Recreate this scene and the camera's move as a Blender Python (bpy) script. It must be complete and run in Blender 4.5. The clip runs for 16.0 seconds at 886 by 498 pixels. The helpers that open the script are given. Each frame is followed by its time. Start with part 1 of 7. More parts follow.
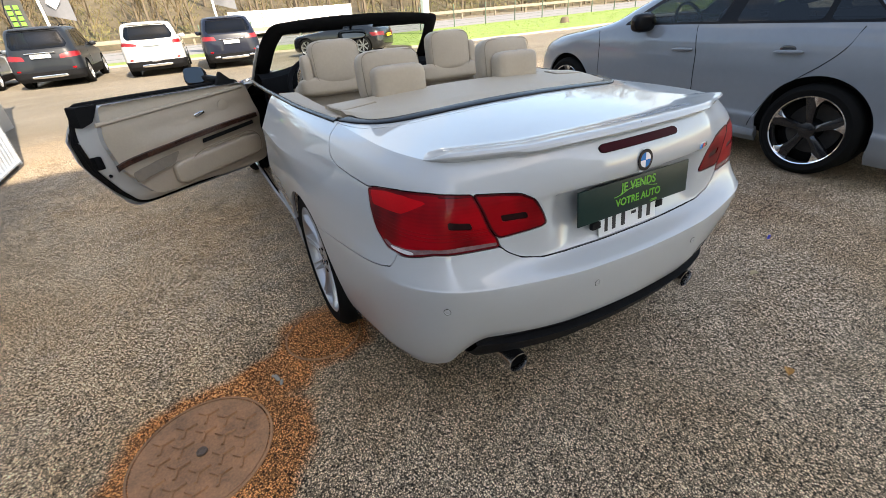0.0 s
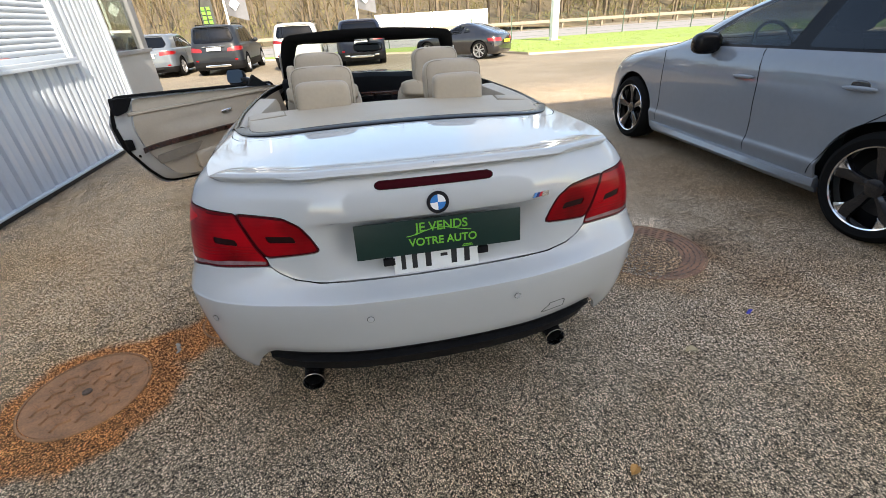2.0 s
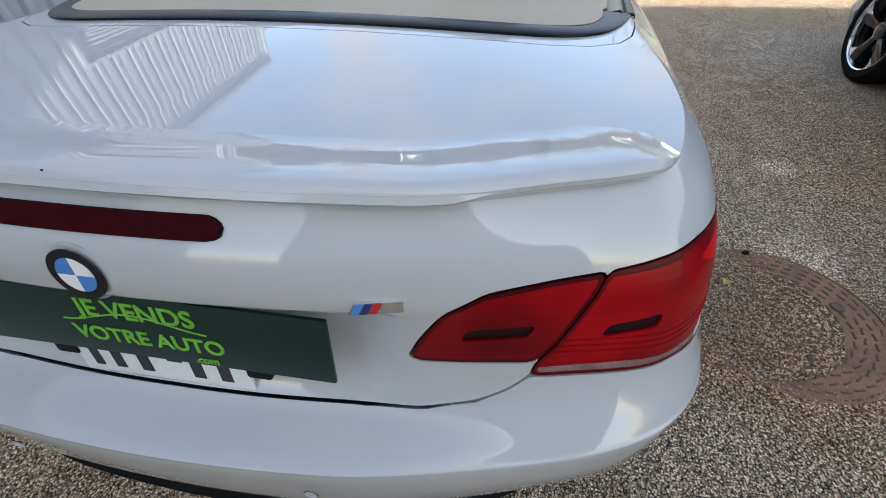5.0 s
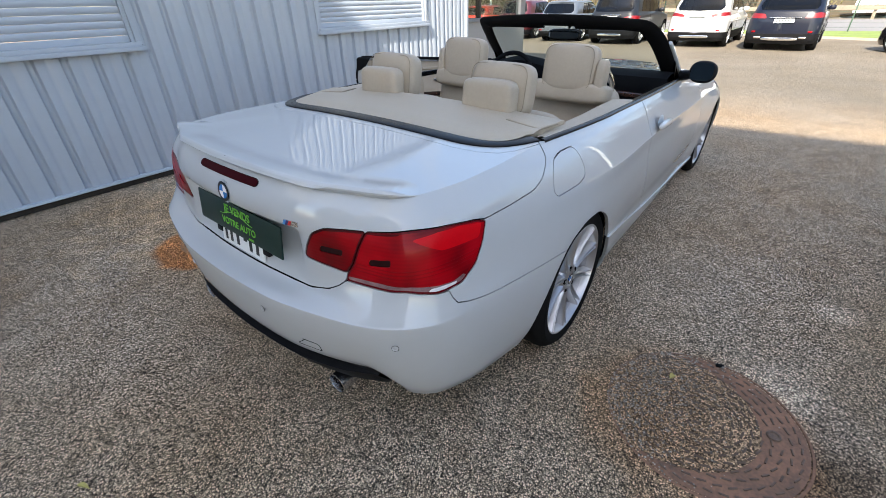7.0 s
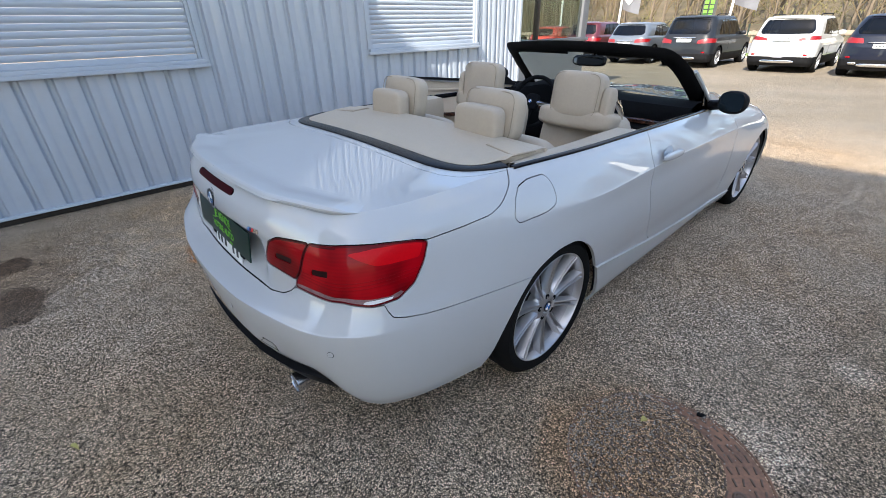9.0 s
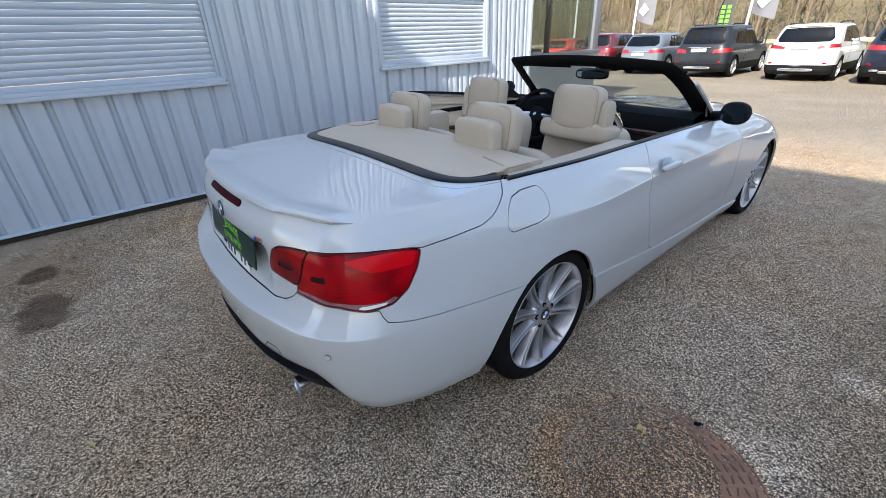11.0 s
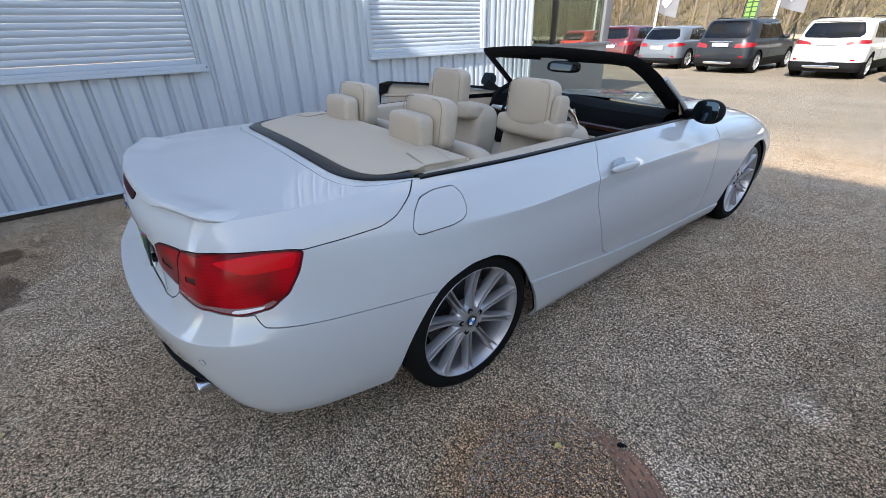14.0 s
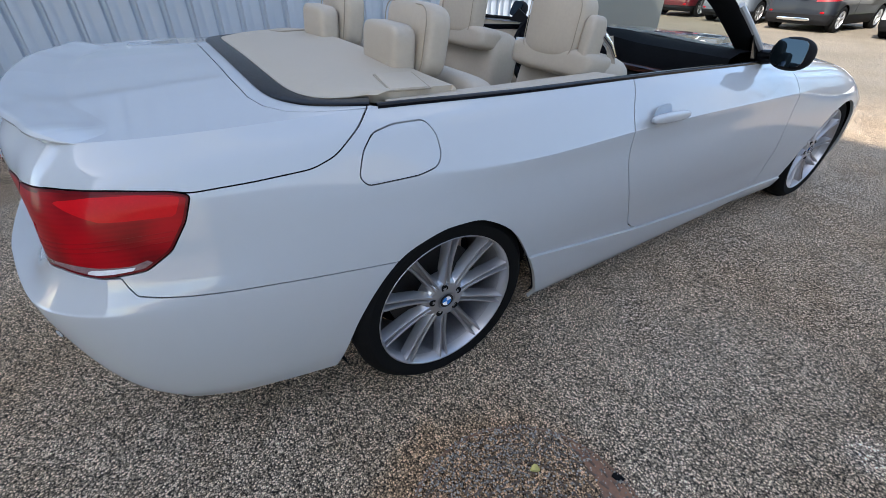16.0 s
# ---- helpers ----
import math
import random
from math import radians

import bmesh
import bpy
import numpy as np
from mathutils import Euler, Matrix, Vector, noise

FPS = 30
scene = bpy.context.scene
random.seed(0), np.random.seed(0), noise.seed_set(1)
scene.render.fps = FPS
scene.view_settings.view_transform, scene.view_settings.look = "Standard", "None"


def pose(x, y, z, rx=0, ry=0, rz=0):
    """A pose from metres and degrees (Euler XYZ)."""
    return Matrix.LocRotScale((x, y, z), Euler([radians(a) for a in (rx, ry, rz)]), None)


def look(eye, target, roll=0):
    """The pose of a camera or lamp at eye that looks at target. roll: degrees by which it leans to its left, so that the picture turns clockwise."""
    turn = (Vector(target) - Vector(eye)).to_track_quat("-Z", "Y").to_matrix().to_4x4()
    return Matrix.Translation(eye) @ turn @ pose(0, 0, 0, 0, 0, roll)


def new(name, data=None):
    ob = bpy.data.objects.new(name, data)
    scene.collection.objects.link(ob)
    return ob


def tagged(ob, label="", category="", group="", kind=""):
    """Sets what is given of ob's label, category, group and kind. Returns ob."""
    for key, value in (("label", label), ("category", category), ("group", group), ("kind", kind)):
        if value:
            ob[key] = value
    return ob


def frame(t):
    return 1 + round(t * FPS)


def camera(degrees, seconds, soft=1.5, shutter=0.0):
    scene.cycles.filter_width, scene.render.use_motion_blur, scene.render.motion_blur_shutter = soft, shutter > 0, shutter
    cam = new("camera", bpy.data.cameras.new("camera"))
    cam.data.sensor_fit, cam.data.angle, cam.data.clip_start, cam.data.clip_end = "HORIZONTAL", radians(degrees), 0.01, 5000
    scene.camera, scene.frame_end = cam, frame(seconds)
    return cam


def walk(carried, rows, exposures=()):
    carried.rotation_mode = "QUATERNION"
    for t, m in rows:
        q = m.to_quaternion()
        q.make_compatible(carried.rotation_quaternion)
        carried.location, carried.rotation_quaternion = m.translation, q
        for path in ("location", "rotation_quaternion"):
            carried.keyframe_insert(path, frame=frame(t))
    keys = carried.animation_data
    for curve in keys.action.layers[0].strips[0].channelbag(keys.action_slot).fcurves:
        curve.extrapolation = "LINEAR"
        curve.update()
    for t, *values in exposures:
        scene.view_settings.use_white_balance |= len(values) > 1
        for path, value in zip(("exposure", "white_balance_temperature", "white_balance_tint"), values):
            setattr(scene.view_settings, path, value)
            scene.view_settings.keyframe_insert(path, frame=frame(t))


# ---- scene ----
from collections import defaultdict

# ---------------------------------------------------------------- camera
cam = camera(93.4, 16.0, soft=0.8)
PATH = [
    (0, (-1.124, -0.731, 1.313), (-0.326, 0.796, 0.297), -4.5),
    (0.5, (-0.881, -0.792, 1.292), (-0.194, 0.796, 0.289), -4.2),
    (1, (-0.633, -0.835, 1.313), (-0.067, 0.806, 0.321), -4.0),
    (1.5, (-0.393, -0.978, 1.318), (0.054, 0.707, 0.338), -3.8),
    (2, (-0.205, -1.054, 1.325), (0.122, 0.664, 0.353), -3.5),
    (2.5, (0.014, -1.04, 1.309), (0.228, 0.69, 0.329), -3.1),
    (3, (0.193, -1.022, 1.328), (0.304, 0.703, 0.322), -2.6),
    (3.5, (0.328, -0.904, 1.287), (0.372, 0.774, 0.198), -1.6),
    (4, (0.376, -0.499, 1.175), (0.379, 1.088, -0.043), -0.3),
    (4.5, (0.405, -0.223, 1.11), (0.34, 1.277, -0.211), -0.5),
    (5, (0.446, -0.21, 1.172), (0.187, 1.26, -0.16), -1.9),
    (5.2, (0.499, -0.242, 1.217), (0.124, 1.222, -0.093), -2.4),
    (7.5, (1.478, -0.507, 1.362), (0.313, 0.791, 0.383), -1.3),
    (8, (1.516, -0.391, 1.353), (0.309, 0.87, 0.378), -1.1),
    (8.5, (1.539, -0.323, 1.367), (0.283, 0.9, 0.403), -1.2),
    (9, (1.605, -0.297, 1.386), (0.301, 0.89, 0.442), -1.4),
    (11.5, (1.704, -0.281, 1.403), (0.333, 0.869, 0.511), -2.4),
    (12, (1.735, -0.275, 1.4), (0.379, 0.891, 0.505), -2.6),
    (12.5, (1.807, -0.223, 1.399), (0.462, 0.951, 0.497), -2.8),
    (13, (1.859, -0.162, 1.397), (0.514, 1.005, 0.486), -2.6),
    (13.5, (1.847, -0.03, 1.373), (0.481, 1.103, 0.451), -2.2),
    (14, (1.863, 0.076, 1.383), (0.459, 1.158, 0.457), -1.6),
    (14.5, (1.933, 0.147, 1.397), (0.487, 1.169, 0.466), -1.0),
    (15, (2.008, 0.221, 1.4), (0.544, 1.198, 0.45), -0.2),
    (15.5, (1.98, 0.28, 1.376), (0.537, 1.224, 0.363), 0.5),
    (16, (1.696, 0.425, 1.216), (0.306, 1.343, 0.109), 0.9),
]
walk(cam, [(t, look(eye, target, roll)) for t, eye, target, roll in PATH], exposures=((0, 1.82, 7500, 10), (3, 1.78, 7450, 10), (5, 1.64, 7150, 10), (7.5, 1.72, 6750, 10), (12, 1.70, 6500, 10), (16, 1.70, 6450, 10)))

# ---------------------------------------------------------------- sky and sun
SUN_TO = Vector((0.32, -1.27, 1.0)).normalized()
world = bpy.data.worlds.new("sky")
scene.world = world
world.use_nodes = True
wn, wl = world.node_tree.nodes, world.node_tree.links
wn.clear()
sky = wn.new("ShaderNodeTexSky")
sky.sky_type = "NISHITA"
sky.sun_disc = False
sky.sun_elevation = math.asin(SUN_TO.z)
sky.sun_rotation = math.atan2(SUN_TO.x, SUN_TO.y)
sky.air_density, sky.dust_density = 1.0, 1.0
clouds = wn.new("ShaderNodeTexNoise")
clouds.inputs["Scale"].default_value = 2.4
clouds.inputs["Detail"].default_value = 7
clouds.inputs["Roughness"].default_value = 0.55
ramp = wn.new("ShaderNodeValToRGB")
ramp.color_ramp.elements[0].position, ramp.color_ramp.elements[1].position = 0.50, 0.66
cmix = wn.new("ShaderNodeMix")
cmix.data_type = "RGBA"
cmix.inputs["B"].default_value = (3.0, 3.0, 3.05, 1)
bg = wn.new("ShaderNodeBackground")
bg.inputs["Strength"].default_value = 0.15
wout = wn.new("ShaderNodeOutputWorld")
wl.new(clouds.outputs["Fac"], ramp.inputs["Fac"])
wl.new(ramp.outputs["Color"], cmix.inputs["Factor"])
wl.new(sky.outputs["Color"], cmix.inputs["A"])
wl.new(cmix.outputs["Result"], bg.inputs["Color"])
wl.new(bg.outputs["Background"], wout.inputs["Surface"])
lamp = bpy.data.lights.new("sun", "SUN")
lamp.energy, lamp.angle, lamp.color = 3.9, radians(0.55), (1.0, 0.95, 0.87)
sun = new("sun", lamp)
sun.matrix_world = look((0, 0, 30), Vector((0, 0, 30)) - SUN_TO)

# ---------------------------------------------------------------- materials
def material(name, color, rough=0.5, metal=0.0, coat=0.0,  vary=0.0, scale=8.0, bump=0.0, bscale=200.0, spec=0.5, dirt=None, rvary=0.0):
    """A surface with a base colour that varies at two scales, roughness, and fine relief."""
    m = bpy.data.materials.new(name)
    m.use_nodes = True
    n, l = m.node_tree.nodes, m.node_tree.links
    b = n["Principled BSDF"]
    b.inputs["Base Color"].default_value = (*color, 1)
    b.inputs["Roughness"].default_value = rough
    b.inputs["Metallic"].default_value = metal
    b.inputs["Coat Weight"].default_value = coat
    b.inputs["Coat Roughness"].default_value = 0.03
    b.inputs["Specular IOR Level"].default_value = spec
    tc = n.new("ShaderNodeTexCoord")
    if vary or rvary:
        big, small = n.new("ShaderNodeTexNoise"), n.new("ShaderNodeTexNoise")
        big.inputs["Scale"].default_value, small.inputs["Scale"].default_value = scale, scale * 11
        big.inputs["Detail"].default_value = small.inputs["Detail"].default_value = 4
        add = n.new("ShaderNodeMath")
        add.operation = "MULTIPLY_ADD"
        add.inputs[1].default_value = 0.45
        l.new(tc.outputs["Object"], big.inputs["Vector"])
        l.new(tc.outputs["Object"], small.inputs["Vector"])
        l.new(small.outputs["Fac"], add.inputs[0])
        half = n.new("ShaderNodeMath")
        half.operation = "MULTIPLY"
        half.inputs[1].default_value = 0.55
        l.new(big.outputs["Fac"], half.inputs[0])
        l.new(half.outputs[0], add.inputs[2])
        if vary:
            r = n.new("ShaderNodeValToRGB")
            r.color_ramp.elements[0].position, r.color_ramp.elements[1].position = 0.32, 0.68
            lo = dirt or tuple(c * (1 - vary) for c in color)
            r.color_ramp.elements[0].color = (*lo, 1)
            r.color_ramp.elements[1].color = (*(min(1, c * (1 + vary * 0.6)) for c in color), 1)
            l.new(add.outputs[0], r.inputs["Fac"])
            l.new(r.outputs["Color"], b.inputs["Base Color"])
        if rvary:
            mr = n.new("ShaderNodeMapRange")
            mr.inputs["From Min"].default_value, mr.inputs["From Max"].default_value = 0.3, 0.7
            mr.inputs["To Min"].default_value, mr.inputs["To Max"].default_value = max(0.02, rough - rvary), rough + rvary
            l.new(add.outputs[0], mr.inputs["Value"])
            l.new(mr.outputs["Result"], b.inputs["Roughness"])
    if bump:
        t = n.new("ShaderNodeTexNoise")
        t.inputs["Scale"].default_value, t.inputs["Detail"].default_value = bscale, 3
        l.new(tc.outputs["Object"], t.inputs["Vector"])
        bm = n.new("ShaderNodeBump")
        bm.inputs["Strength"].default_value, bm.inputs["Distance"].default_value = bump, 0.002
        l.new(t.outputs["Fac"], bm.inputs["Height"])
        l.new(bm.outputs["Normal"], b.inputs["Normal"])
    return m


def glass(name, tint=(0.8, 0.85, 0.85), rough=0.0, ior=1.45):
    """Thin pane: see-through with reflections by Fresnel."""
    m = bpy.data.materials.new(name)
    m.use_nodes = True
    n, l = m.node_tree.nodes, m.node_tree.links
    n.clear()
    tr, gl, lw, pw, mr, mx, out = (n.new("ShaderNode" + k) for k in ("BsdfTransparent", "BsdfGlossy", "LayerWeight", "Math", "MapRange", "MixShader", "OutputMaterial"))
    tr.inputs["Color"].default_value = (*tint, 1)
    gl.inputs["Roughness"].default_value = rough
    pw.operation, pw.inputs[1].default_value = "POWER", 4.0
    mr.inputs["To Min"].default_value = ((ior - 1) / (ior + 1)) ** 2 * 1.2
    l.new(lw.outputs["Facing"], pw.inputs[0])
    l.new(pw.outputs[0], mr.inputs["Value"])
    l.new(mr.outputs["Result"], mx.inputs[0])
    l.new(tr.outputs[0], mx.inputs[1])
    l.new(gl.outputs[0], mx.inputs[2])
    l.new(mx.outputs[0], out.inputs["Surface"])
    return m


def ribbed_lens(name, light, dark):
    """Glossy lens with fine moulded ribs that follow its height."""
    m = bpy.data.materials.new(name)
    m.use_nodes = True
    n, l = m.node_tree.nodes, m.node_tree.links
    b = n["Principled BSDF"]
    tc, wave, big, ramp, bp = (n.new("ShaderNode" + k) for k in ("TexCoord", "TexWave", "TexNoise", "ValToRGB", "Bump"))
    wave.bands_direction = "Z"
    wave.inputs["Scale"].default_value, wave.inputs["Distortion"].default_value = 30, 1.2
    big.inputs["Scale"].default_value = 6
    l.new(tc.outputs["Object"], wave.inputs["Vector"])
    l.new(tc.outputs["Object"], big.inputs["Vector"])
    ramp.color_ramp.elements[0].position, ramp.color_ramp.elements[1].position = 0.35, 0.65
    ramp.color_ramp.elements[0].color, ramp.color_ramp.elements[1].color = (*dark, 1), (*light, 1)
    mix = n.new("ShaderNodeMath")
    mix.operation = "MULTIPLY_ADD"
    mix.inputs[1].default_value = 0.03
    l.new(wave.outputs["Fac"], mix.inputs[0])
    half = n.new("ShaderNodeMath")
    half.operation = "MULTIPLY"
    half.inputs[1].default_value = 0.97
    l.new(big.outputs["Fac"], half.inputs[0])
    l.new(half.outputs[0], mix.inputs[2])
    l.new(mix.outputs[0], ramp.inputs["Fac"])
    l.new(ramp.outputs["Color"], b.inputs["Base Color"])
    b.inputs["Roughness"].default_value = 0.35
    b.inputs["Specular IOR Level"].default_value = 0.08
    b.inputs["Coat Weight"].default_value, b.inputs["Coat Roughness"].default_value = 0.18, 0.03
    bp.inputs["Strength"].default_value, bp.inputs["Distance"].default_value = 0.04, 0.002
    l.new(wave.outputs["Fac"], bp.inputs["Height"])
    l.new(bp.outputs["Normal"], b.inputs["Normal"])
    return m


PAINT_WHITE = material("white_metallic_paint", (0.435, 0.447, 0.450), 0.5, 0.0, coat=1.0, vary=0.015, scale=2, spec=0.15)
PAINT_WHITE.node_tree.nodes["Principled BSDF"].inputs["Coat IOR"].default_value = 1.6
PAINT_WHITE.node_tree.nodes["Principled BSDF"].inputs["Coat Roughness"].default_value = 0.008
PAINT_GREY = material("grey_car_paint", (0.185, 0.205, 0.232), 0.45, 0.0, coat=1.0, vary=0.05, scale=2, spec=0.15)
PAINT_DARK = material("dark_grey_paint", (0.011, 0.013, 0.017), 0.4, 0.0, coat=0.3, vary=0.1, scale=2, spec=0.2)
PAINT_SILVER = material("silver_blue_paint", (0.085, 0.10, 0.12), 0.4, 0.1, coat=1.0, vary=0.06, scale=2)
PAINT_SUVWHITE = material("plain_white_paint", (0.52, 0.52, 0.50), 0.35, coat=1.0, vary=0.03, scale=2)
PAINT_NAVY = material("navy_paint", (0.006, 0.008, 0.017), 0.35, 0.0, coat=0.4, vary=0.1, scale=2, spec=0.2)
PAINT_BLACK = material("black_paint", (0.008, 0.008, 0.010), 0.25, coat=1.0, vary=0.1, scale=2)
PAINT_RED = material("bright_red_paint", (0.50, 0.035, 0.012), 0.3, coat=1.0, vary=0.06, scale=2)
PAINT_MAROON = material("dark_red_paint", (0.075, 0.008, 0.012), 0.3, 0.2, coat=1.0, vary=0.08, scale=2)
SEAM = material("panel_gap", (0.005, 0.005, 0.0055), 0.9, vary=0.2, spec=0.15)
RUBBER = material("black_rubber", (0.008, 0.008, 0.0085), 0.8, vary=0.25, scale=14, bump=0.1, bscale=300, spec=0.08)
TYRE = material("tyre_rubber", (0.006, 0.006, 0.0063), 0.8, vary=0.4, scale=18, bump=0.25, bscale=160, dirt=(0.008, 0.008, 0.0075), spec=0.06)
PLASTIC = material("black_plastic", (0.010, 0.010, 0.011), 0.65, vary=0.25, scale=20, bump=0.15, bscale=600, spec=0.09)
GLOSSBLACK = material("gloss_black_trim", (0.006, 0.006, 0.007), 0.25, vary=0.1, spec=0.16)
CHROME = material("chrome", (0.78, 0.78, 0.79), 0.09, 1.0, vary=0.05, rvary=0.03)
ALLOY = material("silver_alloy", (0.42, 0.42, 0.43), 0.30, 0.75, coat=0.3, vary=0.03, scale=5, rvary=0.02)
BARREL = material("silver_wheel_barrel", (0.34, 0.34, 0.35), 0.4, 0.8, vary=0.15, scale=10)
ALLOY_BLACK = material("gloss_black_alloy", (0.012, 0.012, 0.014), 0.2, 0.2, coat=0.7, vary=0.15, scale=16)
TAILPIPE = material("dulled_chrome", (0.52, 0.52, 0.53), 0.22, 1.0, vary=0.2, scale=20, rvary=0.05)
DISC = material("brake_disc_iron", (0.05, 0.047, 0.045), 0.5, 0.7, vary=0.3, scale=20)
LEATHER = material("beige_leather", (0.40, 0.338, 0.262), 0.5, vary=0.07, scale=7, bump=0.35, bscale=420, rvary=0.06)
LEATHER_COVER = material("beige_vinyl_cover", (0.42, 0.355, 0.27), 0.55, vary=0.07, scale=4, bump=0.35, bscale=360, rvary=0.05)
STITCH = material("seam_thread", (0.27, 0.225, 0.165), 0.7, vary=0.1)
DASH = material("dark_dashboard", (0.008, 0.009, 0.011), 0.8, vary=0.2, scale=9, bump=0.25, bscale=350, spec=0.05)
WOOD = material("dark_wood_trim", (0.045, 0.018, 0.012), 0.18, coat=0.8, vary=0.5, scale=12)
CARPET = material("beige_carpet", (0.22, 0.185, 0.145), 0.95, vary=0.15, scale=25, bump=0.5, bscale=500)
MIRROR = material("mirror_glass", (0.025, 0.038, 0.052), 0.02, 1.0, vary=0.02)
MIRROR_DIM = material("dimming_mirror_glass", (0.035, 0.04, 0.045), 0.05, 1.0, vary=0.02)
LAMP_RED = ribbed_lens("red_lamp_lens", (0.36, 0.0008, 0.0060), (0.085, 0.0004, 0.002))
LAMP_INNER = ribbed_lens("inner_red_lens", (0.28, 0.0008, 0.0050), (0.11, 0.0004, 0.002))
LAMP_BRIGHT = material("red_gleam_zone", (0.54, 0.002, 0.007), 0.35, coat=0.12, vary=0.1, scale=14, spec=0.08)
LAMP_DEEP = material("deep_red_lens", (0.034, 0.0006, 0.003), 0.5, vary=0.2, scale=9, spec=0.05)
LAMP_TOP = material("dark_red_lens", (0.055, 0.001, 0.003), 0.35, coat=0.12, vary=0.35, scale=7, spec=0.1)
LAMP_FAR = material("red_lens_of_parked_car", (0.20, 0.003, 0.005), 0.3, coat=0.3, vary=0.3, scale=12)
LAMP_DARK = material("dark_lamp_slot", (0.014, 0.002, 0.003), 0.35, coat=0.1, vary=0.2, spec=0.15)
LAMP_CLEAR = material("clear_pink_lens", (0.22, 0.13, 0.135), 0.2, coat=0.4, vary=0.5, scale=40)
LAMP_WHITE = material("reversing_lamp_bar", (0.72, 0.70, 0.70), 0.3, coat=0.5, vary=0.2, scale=60)
LAMP_BORDER = material("red_lens_border", (0.10, 0.001, 0.004), 0.35, coat=0.12, vary=0.3, scale=9, spec=0.1)
LAMP_ORANGE = material("amber_lens", (0.7, 0.2, 0.02), 0.2, coat=1.0, vary=0.1)
EMBLEM_BLUE = material("enamel_blue", (0.03, 0.20, 0.55), 0.15, coat=1.0, vary=0.05)
EMBLEM_WHITE = material("enamel_white", (0.82, 0.82, 0.82), 0.15, coat=1.0, vary=0.03)
EMBLEM_BLACK = material("enamel_black", (0.008, 0.008, 0.011), 0.3, vary=0.1, spec=0.3)
SIGN_GREEN = material("dark_green_sign", (0.004, 0.022, 0.018), 0.4, vary=0.12, scale=6, spec=0.35)
LETTER_GREEN = material("light_green_lettering", (0.13, 0.42, 0.035), 0.5, vary=0.05)
PLATE = material("white_plate", (0.72, 0.73, 0.72), 0.35, vary=0.06, scale=12)
INK = material("black_print", (0.012, 0.012, 0.014), 0.5, vary=0.1)
M_BLUE = material("stripe_light_blue", (0.05, 0.22, 0.52), 0.3, vary=0.05)
M_NAVY = material("stripe_navy", (0.02, 0.03, 0.14), 0.3, vary=0.05)
M_RED = material("stripe_red", (0.55, 0.02, 0.02), 0.3, vary=0.05)
GLASS = glass("clear_car_glass", (0.80, 0.86, 0.83))
GLASS_DARK = glass("tinted_car_glass", (0.10, 0.115, 0.125), ior=1.5)
GLASS_WIN = glass("shop_glass", (0.72, 0.76, 0.74))

# ---------------------------------------------------------------- geometry helpers
def part(name, vf, mat, parent=None, label="", smooth=True, normals=None, m=None):
    """Links vertices and faces as one mesh object, under a thing or a part."""
    v, f = vf
    v = np.asarray(v, float)
    if m is not None:
        a = np.array(m)
        v = v @ a[:3, :3].T + a[:3, 3]
    me = bpy.data.meshes.new(name)
    me.from_pydata(v.tolist(), [], [list(map(int, q)) for q in f])
    me.materials.append(mat)
    me.shade_smooth() if smooth else me.shade_flat()
    if smooth and normals is None:
        me.set_sharp_from_angle(angle=radians(38))
    if normals is not None:
        nn = np.asarray(normals, float)
        if m is not None:
            nn = nn @ np.array(m)[:3, :3].T
        me.normals_split_custom_set_from_vertices(nn.tolist())
    ob = new(name, me)
    ob.parent = parent
    if label:
        ob["label"] = label
    return ob


def thing(name, label, category, group="", kind="", m=None):
    ob = tagged(new(name), label, category, group, kind)
    ob.empty_display_size = 0.1
    if m is not None:
        ob.matrix_world = m
    return ob


def join(*meshes):
    v, f, k = [], [], 0
    for a, b in meshes:
        v.append(np.asarray(a, float))
        f += [[i + k for i in q] for q in b]
        k += len(a)
    return np.vstack(v), f


def moved(vf, m):
    a = np.array(m)
    return np.asarray(vf[0], float) @ a[:3, :3].T + a[:3, 3], vf[1]


def box(x0, x1, y0, y1, z0, z1, bev=0.0):
    """A box with chamfered edges."""
    if bev <= 0:
        v = [(x, y, z) for x in (x0, x1) for y in (y0, y1) for z in (z0, z1)]
        return np.array(v, float), [(0, 1, 3, 2), (4, 6, 7, 5), (0, 4, 5, 1), (2, 3, 7, 6), (0, 2, 6, 4), (1, 5, 7, 3)]
    bm = bmesh.new()
    bmesh.ops.create_cube(bm, size=1, matrix=Matrix.Translation(((x0 + x1) / 2, (y0 + y1) / 2, (z0 + z1) / 2)) @ Matrix.Diagonal((x1 - x0, y1 - y0, z1 - z0, 1)))
    bmesh.ops.bevel(bm, geom=bm.edges[:], offset=bev, segments=2, profile=0.6, affect="EDGES")
    bm.verts.index_update()
    out = np.array([v.co[:] for v in bm.verts]), [[v.index for v in f.verts] for f in bm.faces]
    bm.free()
    return out


